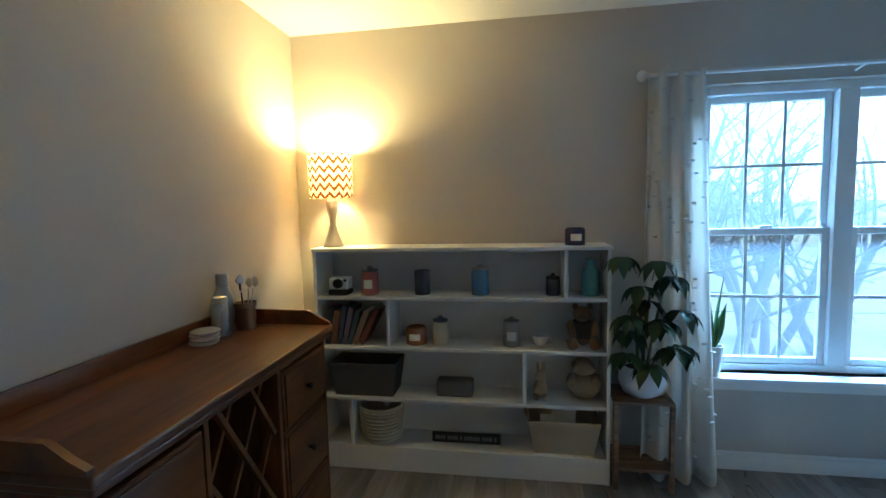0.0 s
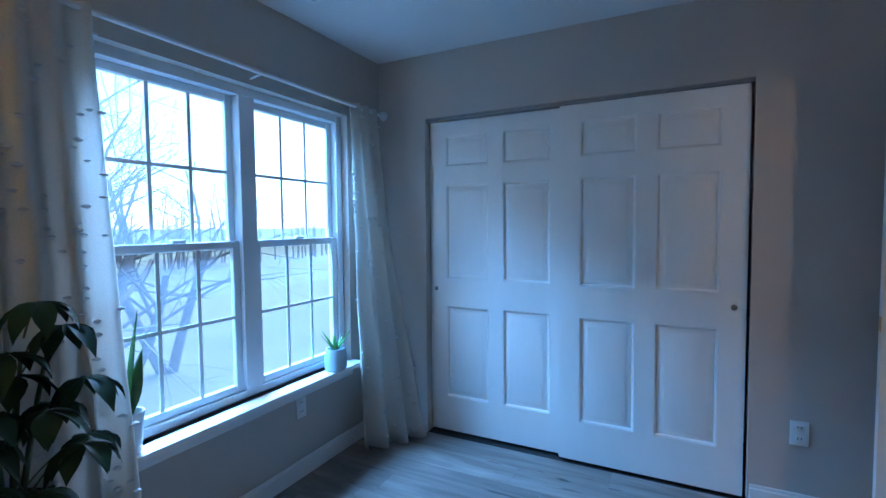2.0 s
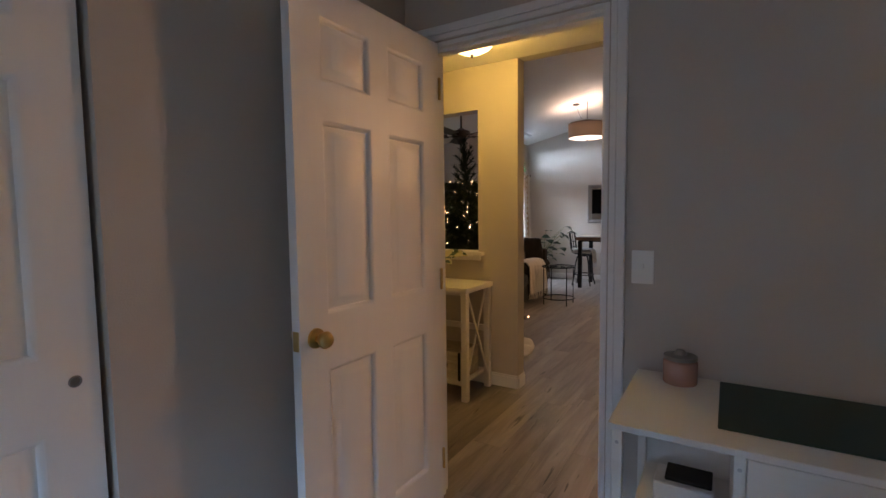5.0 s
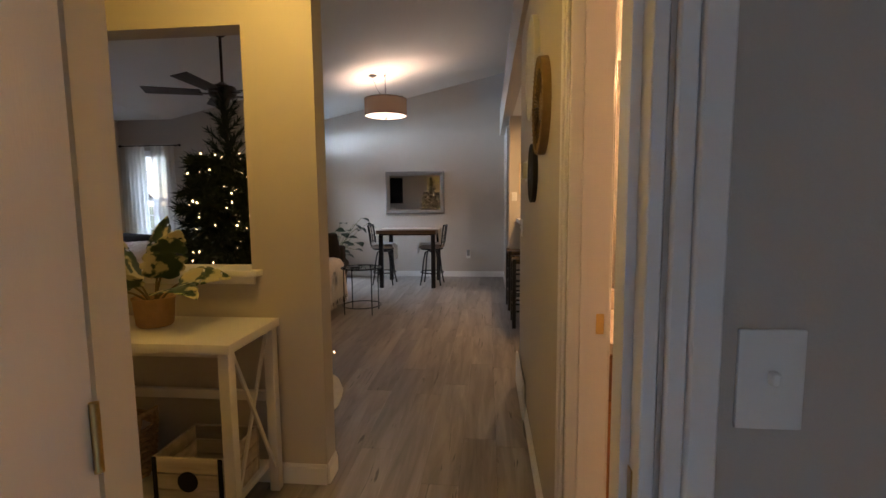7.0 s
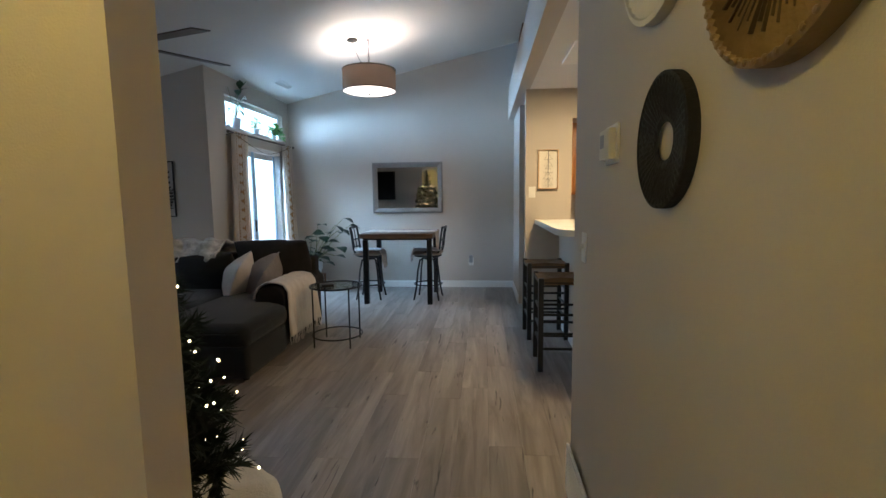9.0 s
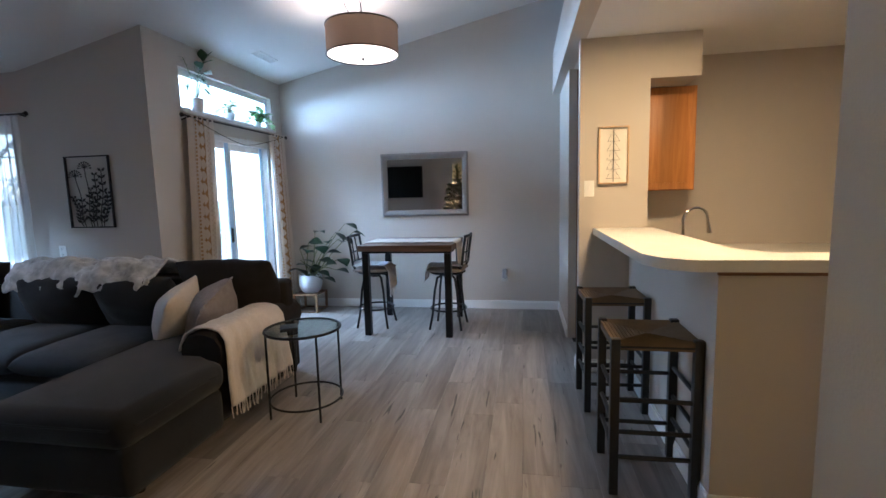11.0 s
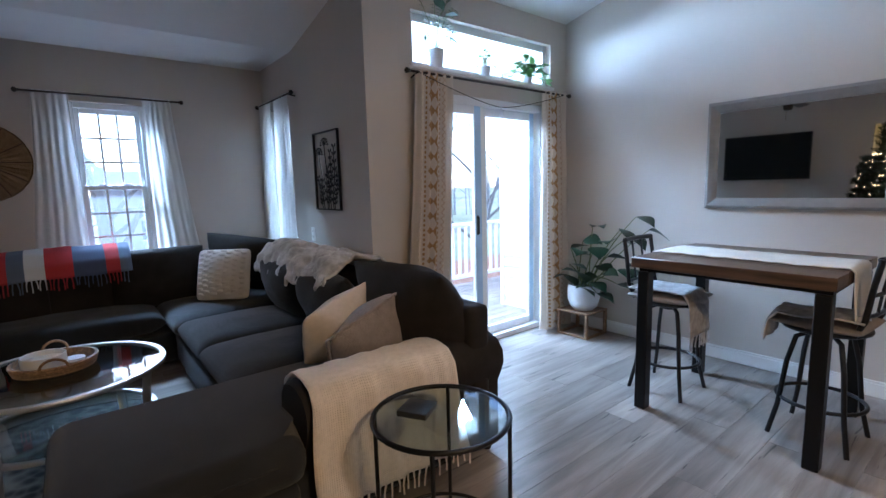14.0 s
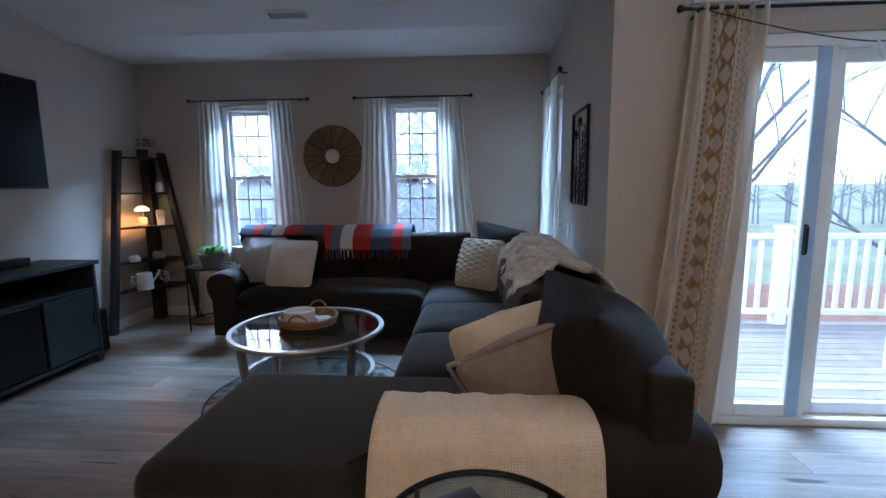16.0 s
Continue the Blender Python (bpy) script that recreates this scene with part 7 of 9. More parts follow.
plush("plush_rabbit", "small beige plush rabbit on the shelf", pose(0.64, 2.87, 0.413), mat("beige_fleece", (0.32, 0.24, 0.15), 1.0, var=0.2, scale=40, bump=0.5, bscale=120),
      ((0, 0, 0.05, 0.035, 0.035, 0.05), (0, 0, 0.12, 0.028, 0.026, 0.028), (-0.014, 0, 0.17, 0.009, 0.008, 0.035), (0.014, 0, 0.17, 0.009, 0.008, 0.035), (0.025, -0.03, 0.02, 0.016, 0.03, 0.018), (-0.025, -0.03, 0.02, 0.016, 0.03, 0.018)))

ROPE = mat("cream_cotton_rope", (0.50, 0.43, 0.31), 0.95, var=0.2, scale=40, bump=0.5, bscale=150)
t = thing("round_basket", "round cream rope basket on the shelf", "basket", pose(-0.25, 2.89, 0.139))
bm = lathe(B(), [(0, 0), (0.098, 0), (0.105, 0.01), (0.122, 0.195), (0.126, 0.205), (0.118, 0.205), (0.10, 0.02), (0, 0.015)], n=36)
part("body", bm, ROPE, t)
for k in range(9):
    part("rope_coil", tube(B(), ring(0.1075 + 0.0019 * k, 0.02 + 0.021 * k, n=40), 0.0085, 5, True), ROPE, t)
for s in (-1, 1):
    part("handle", tube(B(), [(s * 0.122, -0.03, 0.195), (s * 0.134, -0.02, 0.225), (s * 0.134, 0.02, 0.225), (s * 0.122, 0.03, 0.195)], 0.008, 6), ROPE, t)
t = thing("tapered_basket", "rectangular tan fabric basket holding papers on the shelf", "basket", pose(0.755, 2.885, 0.139))
bm = B()
def rct(a, b, z):
    return [bm.verts.new((x, y, z)) for x, y in ((-a, -b), (a, -b), (a, b), (-a, b))]
L_ = [rct(0.15, 0.08, 0), rct(0.185, 0.10, 0.18), rct(0.179, 0.094, 0.18), rct(0.145, 0.075, 0.01)]
for p, q in zip(L_, L_[1:]):
    for i in range(4):
        bm.faces.new((p[i], p[(i + 1) % 4], q[(i + 1) % 4], q[i]))
bm.faces.new(L_[0][::-1])
bm.faces.new(L_[-1])
part("body", bm, mat("tan_canvas", (0.42, 0.34, 0.23), 0.9, bump=0.3, bscale=200), t)
part("handle", tube(B(), [(-0.178, -0.03, 0.16), (-0.20, -0.02, 0.20), (-0.20, 0.02, 0.20), (-0.178, 0.03, 0.16)], 0.006, 6), RATTAN, t)
for k in range(3):
    part("paper", bx(B(), -0.12 + 0.06 * k, -0.05 + 0.06 * k, -0.05 + 0.03 * k, -0.046 + 0.03 * k, 0.012, 0.20 + 0.01 * k, 0.001, 1), LAB, t)
t = thing("wooden_sign", "narrow black wooden sign with pale lettering on the shelf", "sign", pose(0.235, 2.86, 0.139, -6))
part("board", bx(B(), -0.19, 0.19, 0, 0.016, 0, 0.055, 0.002, 1), DARK, t)
bm = B()
x = -0.17
rr = random.Random(9)
while x < 0.165:
    w = rr.uniform(0.008, 0.014)
    bx(bm, x, x + w, -0.0012, -0.0002, 0.017, 0.038)
    x += w + (0.014 if rr.random() < 0.18 else 0.004)
part("lettering", bm, GREYP, t, "small pale lettering")

# umbrella plant on its stand
crate_stand(pose(0.992, 2.745, 0), 0.29, 0.25, 0.46, 0.024, True, "two-tier plant stand of reddish brown wood")
t = thing("umbrella_plant", "leafy umbrella plant in a white patterned pot on a stand", "plant", pose(1.15, 2.86, 0.46))
part("pot", lathe(B(), [(0, 0), (0.06, 0), (0.095, 0.02), (0.115, 0.07), (0.112, 0.13), (0.10, 0.155), (0.094, 0.155), (0.09, 0.13), (0, 0.13)], n=32), POTW, t)
part("soil", lathe(B(), [(0, 0.135), (0.09, 0.133)], n=20), SOIL, t)
rr = random.Random(31)
bs, bl = B(), B()
tips = [(-0.16, -0.10, 0.72), (-0.05, -0.12, 0.58), (0.06, -0.10, 0.70), (0.15, -0.06, 0.62), (0.19, -0.10, 0.46), (0.02, -0.18, 0.42), (-0.12, -0.14, 0.44), (0.12, -0.18, 0.30), (-0.15, -0.16, 0.26), (-0.02, -0.20, 0.22),
        (0.2, -0.08, 0.28), (0.0, -0.06, 0.50), (0.1, -0.05, 0.40), (-0.1, -0.05, 0.34)]
for k in range(3):
    pts = curve_pts((0.02 * (k - 1), 0, 0.12), (-0.05 + 0.07 * k, -0.04, 0.50 + 0.04 * k), 0.03)
    tube(bs, pts, [0.009 - 0.0006 * j for j in range(len(pts))], 6)
for tp in [(x * 0.78, y, z) for x, y, z in tips]:
    root = Vector((rr.uniform(-0.04, 0.06), -0.03, max(0.14, tp[2] - rr.uniform(0.08, 0.2))))
    tube(bs, curve_pts(root, tp, 0.02, 5), 0.003, 5)
    for j in range(9):
        a = j * 6.2832 / 9 + rr.random()
        leaf(bl, tp, (math.cos(a), 0.7 * math.sin(a) - 0.15, 0.12), rr.uniform(0.10, 0.15), 0.056, 1.9, 6, 0.9, 0.3)
part("stem", bs, STEM, t, "", 60)
part("leaves", bl, LEAF, t, "", 60)

# office curtains and rod
WROD = mat("white_rod", (0.74, 0.74, 0.74), 0.35)
r_ = rod("curtain_rod", "white curtain rod above the office window", (1.19, 2.945, 2.075), (3.10, 2.945, 2.075), 0.010, WROD, 0.030)
for x in (1.30, 2.15, 3.04):
    bracket(r_, (x, YN, 2.06), (x, 2.945, 2.072), WROD)
OC = sheer("white_tufted_voile", (0.82, 0.78, 0.72), 0.10, 0.45)
for k, q in enumerate((((1.18, 2.945), (1.45, 2.945), (1.15, 2.87), (1.52, 2.86)), ((2.80, 2.945), (3.05, 2.945), (2.80, 2.86), (3.14, 2.66)))):
    t, f = curtain("window_curtain", "white tufted curtain hanging beside the office window", OC, *q, 2.095, 0.012, 3, 0.045, (0, 1), 0.002, 50 + k)
    bm = B()
    rr = random.Random(70 + k)
    for i in range(90):
        u, v = rr.random(), rr.uniform(0.02, 0.98)
        q_ = Vector(f(u, v)) + Vector((0, -0.006, 0))
        cushion(bm, rr.uniform(0.018, 0.034), 0.016, rr.uniform(0.010, 0.018), Matrix.Translation(q_), 2.2, 0.6, 4, 4)
    ob = part("tufting", bm, mat("white_tuft", (0.66, 0.65, 0.64), 1.0) if k == 0 else bpy.data.materials["white_tuft"], t, "", 60)
    ob["kind"] = "stuff"

# plants on the office sill
t = thing("snake_plant", "upright snake plant in a white pot on the sill", "plant", pose(1.535, 2.985, 0.53))
part("pot", pot_mesh(0.048, 0.16, 0.7), POTW, t)
part("soil", lathe(B(), [(0, 0.137), (0.042, 0.136)], n=16), SOIL, t)
bm = B()
for k, (dx, dy, L, w) in enumerate(((0.10, -0.02, 0.40, 0.055), (-0.2, 0.0, 0.34, 0.045), (0.25, 0.05, 0.26, 0.05), (-0.05, 0.1, 0.30, 0.04))):
    leaf(bm, (0.01 * dx, 0.005, 0.13), (dx, dy, 1.0), L, w, -0.05, 8, 0.7, 0.35, tilt=0.3 * k)
thick(part("leaves", bm, mat("variegated_green", (0.09, 0.17, 0.05), 0.4, var=0.5, scale=40), t, "", 60), 0.003)
t = thing("aloe_plant", "small aloe in a pale blue pot on the sill", "plant", pose(2.66, 2.975, 0.53))
part("pot", lathe(B(), [(0, 0), (0.052, 0), (0.066, 0.02), (0.062, 0.09), (0.054, 0.125), (0.048, 0.125), (0.05, 0.10), (0, 0.10)], n=28), mat("pale_blue_glaze", (0.48, 0.60, 0.68), 0.35), t)
bm = B()
rr = random.Random(3)
for k in range(11):
    a = k * 0.8
    leaf(bm, (0.008 * math.cos(a), 0.008 * math.sin(a), 0.10), (0.5 * math.cos(a), 0.5 * math.sin(a), 0.9), rr.uniform(0.09, 0.15), 0.022, 0.25, 5, 0.5, 0.5)
thick(part("leaves", bm, LEAFB, t, "", 60), 0.004)

# white desk by the door
t = thing("desk", "white desk with open shelf and drawer under a green mat", "desk", pose(0, 0, 0))
DX0, DX1, DY0, DY1, DZ = 1.02, 2.212, YS + 0.018, 0.185, 0.775
part("desktop", bx(B(), DX0, DX1, DY0, DY1, DZ - 0.018, DZ, 0.002, 1), SHW, t)
for x in (DX0 + 0.01, 1.905, DX1 - 0.035):
    for y in (DY0 + 0.01, DY1 - 0.04):
        part("leg", bx(B(), x, x + 0.026, y, y + 0.026, 0, DZ - 0.0185, 0.002, 1), SHW, t)
part("lower_shelf", bx(B(), 1.9315, DX1 - 0.0355, DY0 + 0.012, DY1 - 0.016, 0.44, 0.456, 0.001, 1), SHW, t)
part("back_panel", bx(B(), 1.9315, DX1 - 0.0355, DY0 + 0.001, DY0 + 0.0095, 0.30, DZ - 0.019), SHW, t)
part("shelf_side", bx(B(), 1.9065, 1.9295, DY0 + 0.037, DY1 - 0.041, 0.20, DZ - 0.019), SHW, t)
d_ = part("drawer", bx(B(), 1.40, 1.9035, DY0 + 0.02, DY1 - 0.012, 0.585, DZ - 0.024, 0.002, 1), SHW, t)
part("handle", tube(B(), [(1.60, DY1 - 0.012, 0.675), (1.62, DY1 + 0.012, 0.67), (1.71, DY1 + 0.012, 0.67), (1.73, DY1 - 0.012, 0.675)], 0.007, 8), BLACKM, d_, "black bow handle")
for z in (0.72, 0.46):
    for x in (1.918, DX1 - 0.022):
        part("screw", lathe(B(), [(0, 0), (0.005, 0), (0.004, 0.002), (0, 0.002)], n=10), STEEL, t, "", 40, pose(x, DY1 - 0.0138, z, 90))
t = thing("desk_mat", "dark green desk mat on the white desk", "desk mat", pose(1.56, -0.095, DZ))
part("mat", bx(B(), -0.405, 0.405, -0.185, 0.185, 0.0, 0.005, 0.002, 1), mat("dark_green_leather", (0.022, 0.050, 0.038), 0.55, bump=0.15, bscale=200), t)
jar_thing("candle_jar", "pink jar candle with grey metal lid on the desk", 2.075, -0.225, DZ, 0.050, 0.076, mat("blush_glass", (0.46, 0.26, 0.21), 0.2), SILLID, mat("rose_label", (0.36, 0.13, 0.11), 0.7))
t = thing("paper_box", "small white box on the desk's open shelf", "box", pose(2.05, -0.13, 0.456))
part("box", bx(B(), -0.08, 0.08, -0.06, 0.06, 0, 0.055, 0.004, 1), WHITEP, t)
part("dark_lid", bx(B(), -0.075, 0.05, -0.055, 0.04, 0.0551, 0.068, 0.003, 1), DARK, t)
t = thing("desk_chair", "grey upholstered desk chair pushed in at the desk", "chair", pose(1.62, 0.50, 0))
GRYU = mat("grey_upholstery", (0.16, 0.16, 0.165), 0.9, bump=0.3, bscale=250)
soften(part("seat", cushion(B(), 0.44, 0.42, 0.09, pose(0, -0.05, 0.44), 4, 0.2, 10, 10), GRYU, t, "", 70))
soften(part("backrest", cushion(B(), 0.42, 0.34, 0.06, pose(0, 0.17, 0.63, 82), 3, 0.2, 10, 10), GRYU, t, "", 70))
part("column", tube(B(), [(0, -0.05, 0.08), (0, -0.05, 0.41)], 0.022, 12), BLACKM, t)
for k in range(5):
    a = 6.2832 * k / 5
    part("foot", tube(B(), [(0, -0.05, 0.09), (0.26 * math.cos(a), 0.26 * math.sin(a) - 0.05, 0.03)], [0.018, 0.012], 8), BLACKM, t)
    part("caster", lathe(B(), [(0, 0), (0.02, 0.005), (0.022, 0.02), (0, 0.032)], (0.26 * math.cos(a), 0.26 * math.sin(a) - 0.05, 0), 10), DARK, t)
# ---- hall ----
CW = mat("white_console_paint", (0.74, 0.71, 0.66), 0.45, var=0.04, bump=0.05)
t = thing("console_table", "white wooden console table with X-shaped ends and a low shelf", "console table", pose(3.475, -1.79, 0))
WD, DP = 1.02, 0.42
part("top", bx(B(), 0, WD, 0, DP, 0.775, 0.812, 0.004, 2), CW, t)
for x in (0.01, WD - 0.055):
    for y in (0.01, DP - 0.055):
        part("leg", bx(B(), x, x + 0.045, y, y + 0.045, 0, 0.7745, 0.003, 1), CW, t)
for x in (0.021, WD - 0.043):
    for k, (z0, z1) in enumerate(((0.13, 0.77), (0.77, 0.13))):
        y0, y1 = 0.056, DP - 0.056
        bm = B()
        w = 0.018
        xx = x + 0.011 * k
        vs = [bm.verts.new(q) for q in ((xx, y0, z0 - w), (xx, y0, z0 + w), (xx, y1, z1 + w), (xx, y1, z1 - w), (xx + 0.0105, y0, z0 - w), (xx + 0.0105, y0, z0 + w), (xx + 0.0105, y1, z1 + w), (xx + 0.0105, y1, z1 - w))]
        for f in ((0, 1, 2, 3), (7, 6, 5, 4), (0, 4, 5, 1), (1, 5, 6, 2), (2, 6, 7, 3), (3, 7, 4, 0)):
            bm.faces.new([vs[i] for i in f])
        part("cross_brace", bm, CW, t)
part("stretcher", bx(B(), 0.0555, WD - 0.0555, 0.018, 0.042, 0.43, 0.475, 0.002, 1), CW, t)
for z in (0.11,):
    part("shelf", bx(B(), 0.056, WD - 0.056, 0.02, DP - 0.02, z, z + 0.026, 0.003, 1), CW, t)
part("apron", bx(B(), 0.0555, WD - 0.0555, DP - 0.045, DP - 0.025, 0.755, 0.7745), CW, t)
t = thing("monstera_plant", "variegated artificial monstera in a terracotta pot on the console", "plant", pose(3.96, -1.63, 0.812) @ Matrix.Scale(0.9, 4))
TERRA = mat("terracotta_weave", (0.42, 0.25, 0.12), 0.8, var=0.15, scale=30, bump=0.4, bscale=90)
part("pot", lathe(B(), [(0, 0), (0.072, 0), (0.080, 0.01), (0.090, 0.125), (0.094, 0.13), (0.094, 0.14), (0.086, 0.14), (0.082, 0.11), (0, 0.11)], n=32), TERRA, t)
part("soil", lathe(B(), [(0, 0.115), (0.082, 0.113)], n=20), SOIL, t)
VARI = mat("cream_green_variegated", (0.20, 0.22, 0.10), 0.4, var=0.1, scale=9)
n_, l_ = VARI.node_tree.nodes, VARI.node_tree.links
rp_ = n_.new("ShaderNodeValToRGB")
rp_.color_ramp.elements[0].position, rp_.color_ramp.elements[1].position = 0.50, 0.55
rp_.color_ramp.elements[0].color, rp_.color_ramp.elements[1].color = (0.022, 0.055, 0.020, 1), (0.55, 0.50, 0.28, 1)
src = [q for q in n_ if q.bl_idname == "ShaderNodeTexNoise"][0]
src.inputs["Scale"].default_value = 11
l_.new(src.outputs["Fac"], rp_.inputs["Fac"])
l_.new(rp_.outputs[0], n_["Principled BSDF"].inputs["Base Color"])
bs = B()


def split_leaf(base, way, length, width, droop, roll):
    """A broad monstera blade: lobes parted by slits, joined along the midrib, arching over."""
    bm = B()
    base, d = Vector(base), Vector(way).normalized()
    side = d.cross(Vector((0, 0, 1))).normalized()
    side = Matrix.Rotation(roll, 3, d) @ side
    n = 28
    rows, q = [], base.copy()
    for i in range(n + 1):
        s = i / n
        half = width * 0.5 * math.sin(math.pi * min(0.995, 0.02 + 0.98 * s) ** 0.62) ** 0.75
        lobe = 1 - 0.22 * (0.5 + 0.5 * math.cos(s * 6 * 2 * math.pi)) ** 6 * (s > 0.12)
        up = side.cross(d).normalized()
        row = []
        for k in (-1.0, -0.72, -0.38, 0.0, 0.38, 0.72, 1.0):
            w = half * k * (lobe if abs(k) == 1.0 else 1.0)
            row.append(bm.verts.new(q + side * w + up * (0.16 * abs(w) - 1.3 * w * w) - d * 0.25 * abs(w) * (1 - s)))
        rows.append(row)
        d = (d + Vector((0, 0, -droop / n))).normalized()
        q = q + d * (length / n)
    for i, (a, b) in enumerate(zip(rows, rows[1:])):
        for k in range(6):
            if k in (1, 4) and i % 9 == 4 and i > 6:
                continue
            bm.faces.new((a[k], a[k + 1], b[k + 1], b[k]))
    return bm


for e, L, wd, droop, roll in (((0.08, 0.0, 0.22), 0.34, 0.20, 0.5, 0.3), ((0.10, 0.05, 0.17), 0.25, 0.15, 0.9, -0.2), ((-0.08, 0.05, 0.24), 0.28, 0.19, 0.7, -0.4), ((-0.05, 0.02, 0.30), 0.24, 0.17, 0.4, 0.2),
                              ((-0.10, 0.07, 0.17), 0.27, 0.18, 1.1, 0.1), ((0.02, 0.09, 0.20), 0.22, 0.16, 1.2, 0.3), ((-0.12, -0.02, 0.20), 0.26, 0.18, 0.8, 0.5), ((0.00, -0.05, 0.30), 0.20, 0.13, 0.2, 0.0)):
    tube(bs, curve_pts((e[0] * 0.2, e[1] * 0.2, 0.11), e, 0.01, 6), 0.005, 6)
    thick(part("leaf", split_leaf(e, Vector((e[0] * 1.6, e[1], 0.10 + 0.2 * (e[2] > 0.2))), L, wd, droop, roll), VARI, t, "cream and green variegated leaf", 60), 0.0012)
part("stem", bs, mat("brown_stem", (0.16, 0.11, 0.05), 0.7), t, "", 60)
CRATEW = wood("whitewashed_crate", (0.40, 0.34, 0.26), (0.62, 0.55, 0.45), 0.7, "x")
t = thing("wooden_crate", "whitewashed wooden crate with black bands and oval label on the console shelf", "crate", pose(3.55, -1.69, 0.136))
t["label"] = "whitewashed wooden crate with black bands and an oval label"
for y in (0.0, 0.268):
    for k in range(3):
        part("slat", bx(B(), 0, 0.30, y, y + 0.012, 0.002 + 0.068 * k, 0.066 + 0.068 * k, 0.002, 1), CRATEW, t)
for x in (0.0, 0.288):
    for k in range(3):
        part("slat", bx(B(), x, x + 0.012, 0.0125, 0.2675, 0.002 + 0.068 * k, 0.066 + 0.068 * k, 0.002, 1), CRATEW, t)
part("bottom", bx(B(), 0.0125, 0.2875, 0.0125, 0.2675, 0.002, 0.012), CRATEW, t)
for x in (0.002, 0.278):
    part("band", bx(B(), x, x + 0.020, 0.2802, 0.2832, 0.0, 0.205, 0.001, 1), BLACKM, t)
part("oval_label", tube(B(), [(0.15, 0.2802, 0.105), (0.15, 0.2842, 0.105)], 0.042, 24, flat=1.0), BLACKM, t)
WICK = wood("pale_wicker", (0.20, 0.12, 0.06), (0.48, 0.34, 0.20), 0.8, "x", 3.0)
t = thing("wicker_basket", "wicker basket holding a folded cream blanket on the console shelf", "basket", pose(4.20, -1.575, 0.136) @ Matrix.Scale(1.15, 4))
bm = lathe(B(), [(0, 0), (0.14, 0), (0.155, 0.02), (0.175, 0.19), (0.178, 0.205), (0.168, 0.205), (0.145, 0.02), (0, 0.012)], n=36, sx=1.05, sy=0.85)
part("body", bm, WICK, t)
for k in range(9):
    pts = [(1.05 * (0.158 + 0.0022 * k + 0.004 * (-1) ** i) * math.cos(6.2832 * i / 40), 0.85 * (0.158 + 0.0022 * k + 0.004 * (-1) ** i) * math.sin(6.2832 * i / 40), 0.02 + 0.021 * k) for i in range(40)]
    part("weave_band", tube(B(), pts, 0.010, 5, True), WICK, t)
for s in (-1, 1):
    part("handle", tube(B(), [(s * 0.18, -0.05, 0.20), (s * 0.19, -0.04, 0.265), (s * 0.19, 0.04, 0.265), (s * 0.18, 0.05, 0.20)], 0.010, 8), WICK, t)
t = thing("folded_blanket", "cream cable-knit blanket folded in the wicker basket", "blanket", pose(4.18, -1.57, 0.185) @ Matrix.Scale(1.1, 4))
soften(part("cloth", cushion(B(), 0.26, 0.20, 0.22, pose(0, 0, 0.115, 0, 8, 0), 3, 0.5, 14, 14, 0.03, 4), KNIT, t, "", 70))

t = thing("hall_ceiling_lamp", "flush frosted glass ceiling lamp with a metal rim, lit", "ceiling lamp", pose(3.34, -1.22, H0))
part("rim", lathe(B(), [(0, 0), (0.165, 0), (0.168, -0.02), (0.150, -0.028), (0.148, -0.02), (0, -0.02)], n=40), SILLID, t)
part("glass_bowl", lathe(B(), [(0.148, -0.0285), (0.142, -0.06), (0.115, -0.095), (0.06, -0.122), (0, -0.130)], n=40), glow("lit_frosted_glass", (1.0, 0.80, 0.48), 1.5), t, "lit frosted glass bowl", 60)
part("finial", lathe(B(), [(0, -0.131), (0.012, -0.132), (0.008, -0.150), (0, -0.155)], n=14), SILLID, t)

# wall discs, thermostat, return grille
GOLDW = mat("carved_gold_wood", (0.24, 0.155, 0.060), 0.6, var=0.3, scale=30, bump=0.3, bscale=60)
def ray_disc(name, label, y, z, r, hole, material, teeth, depth, inset, slot=None):
    t = thing(name, label, "wall art", pose(HALL_W, y, z, 0, 90, 0))
    bm = B()
    n = teeth * 4
    rows = []
    for rr_, hgt, mod in ((hole, depth * 0.35, 0.0), (hole + 0.012, depth * 0.55, 0.0), (hole + 0.02, depth * 0.6, 0.5), (r * 0.8, depth * 0.9, 1.0), (r * 0.93, depth * 0.9, 0.7), (r * 0.95, depth, 0.0), (r, depth * 0.9, 0.0), (r, 0.0, 0.0)):
        rows.append([bm.verts.new((rr_ * math.cos(6.2832 * j / n), rr_ * math.sin(6.2832 * j / n), hgt - mod * inset * (0.5 + 0.5 * math.cos(6.2832 * j / n * teeth)))) for j in range(n)])
    for p, q in zip(rows, rows[1:]):
        for j in range(n):
            bm.faces.new((p[j], p[(j + 1) % n], q[(j + 1) % n], q[j]))
    part("disc", bm, material, t, "", 8)
    if slot is not None:
        part("centre_mirror", lathe(B(), [(0, depth * 0.36), (hole + 0.002, depth * 0.36), (hole + 0.002, 0), (0, 0)], n=28), slot, t, "small round centre mirror")
    return t


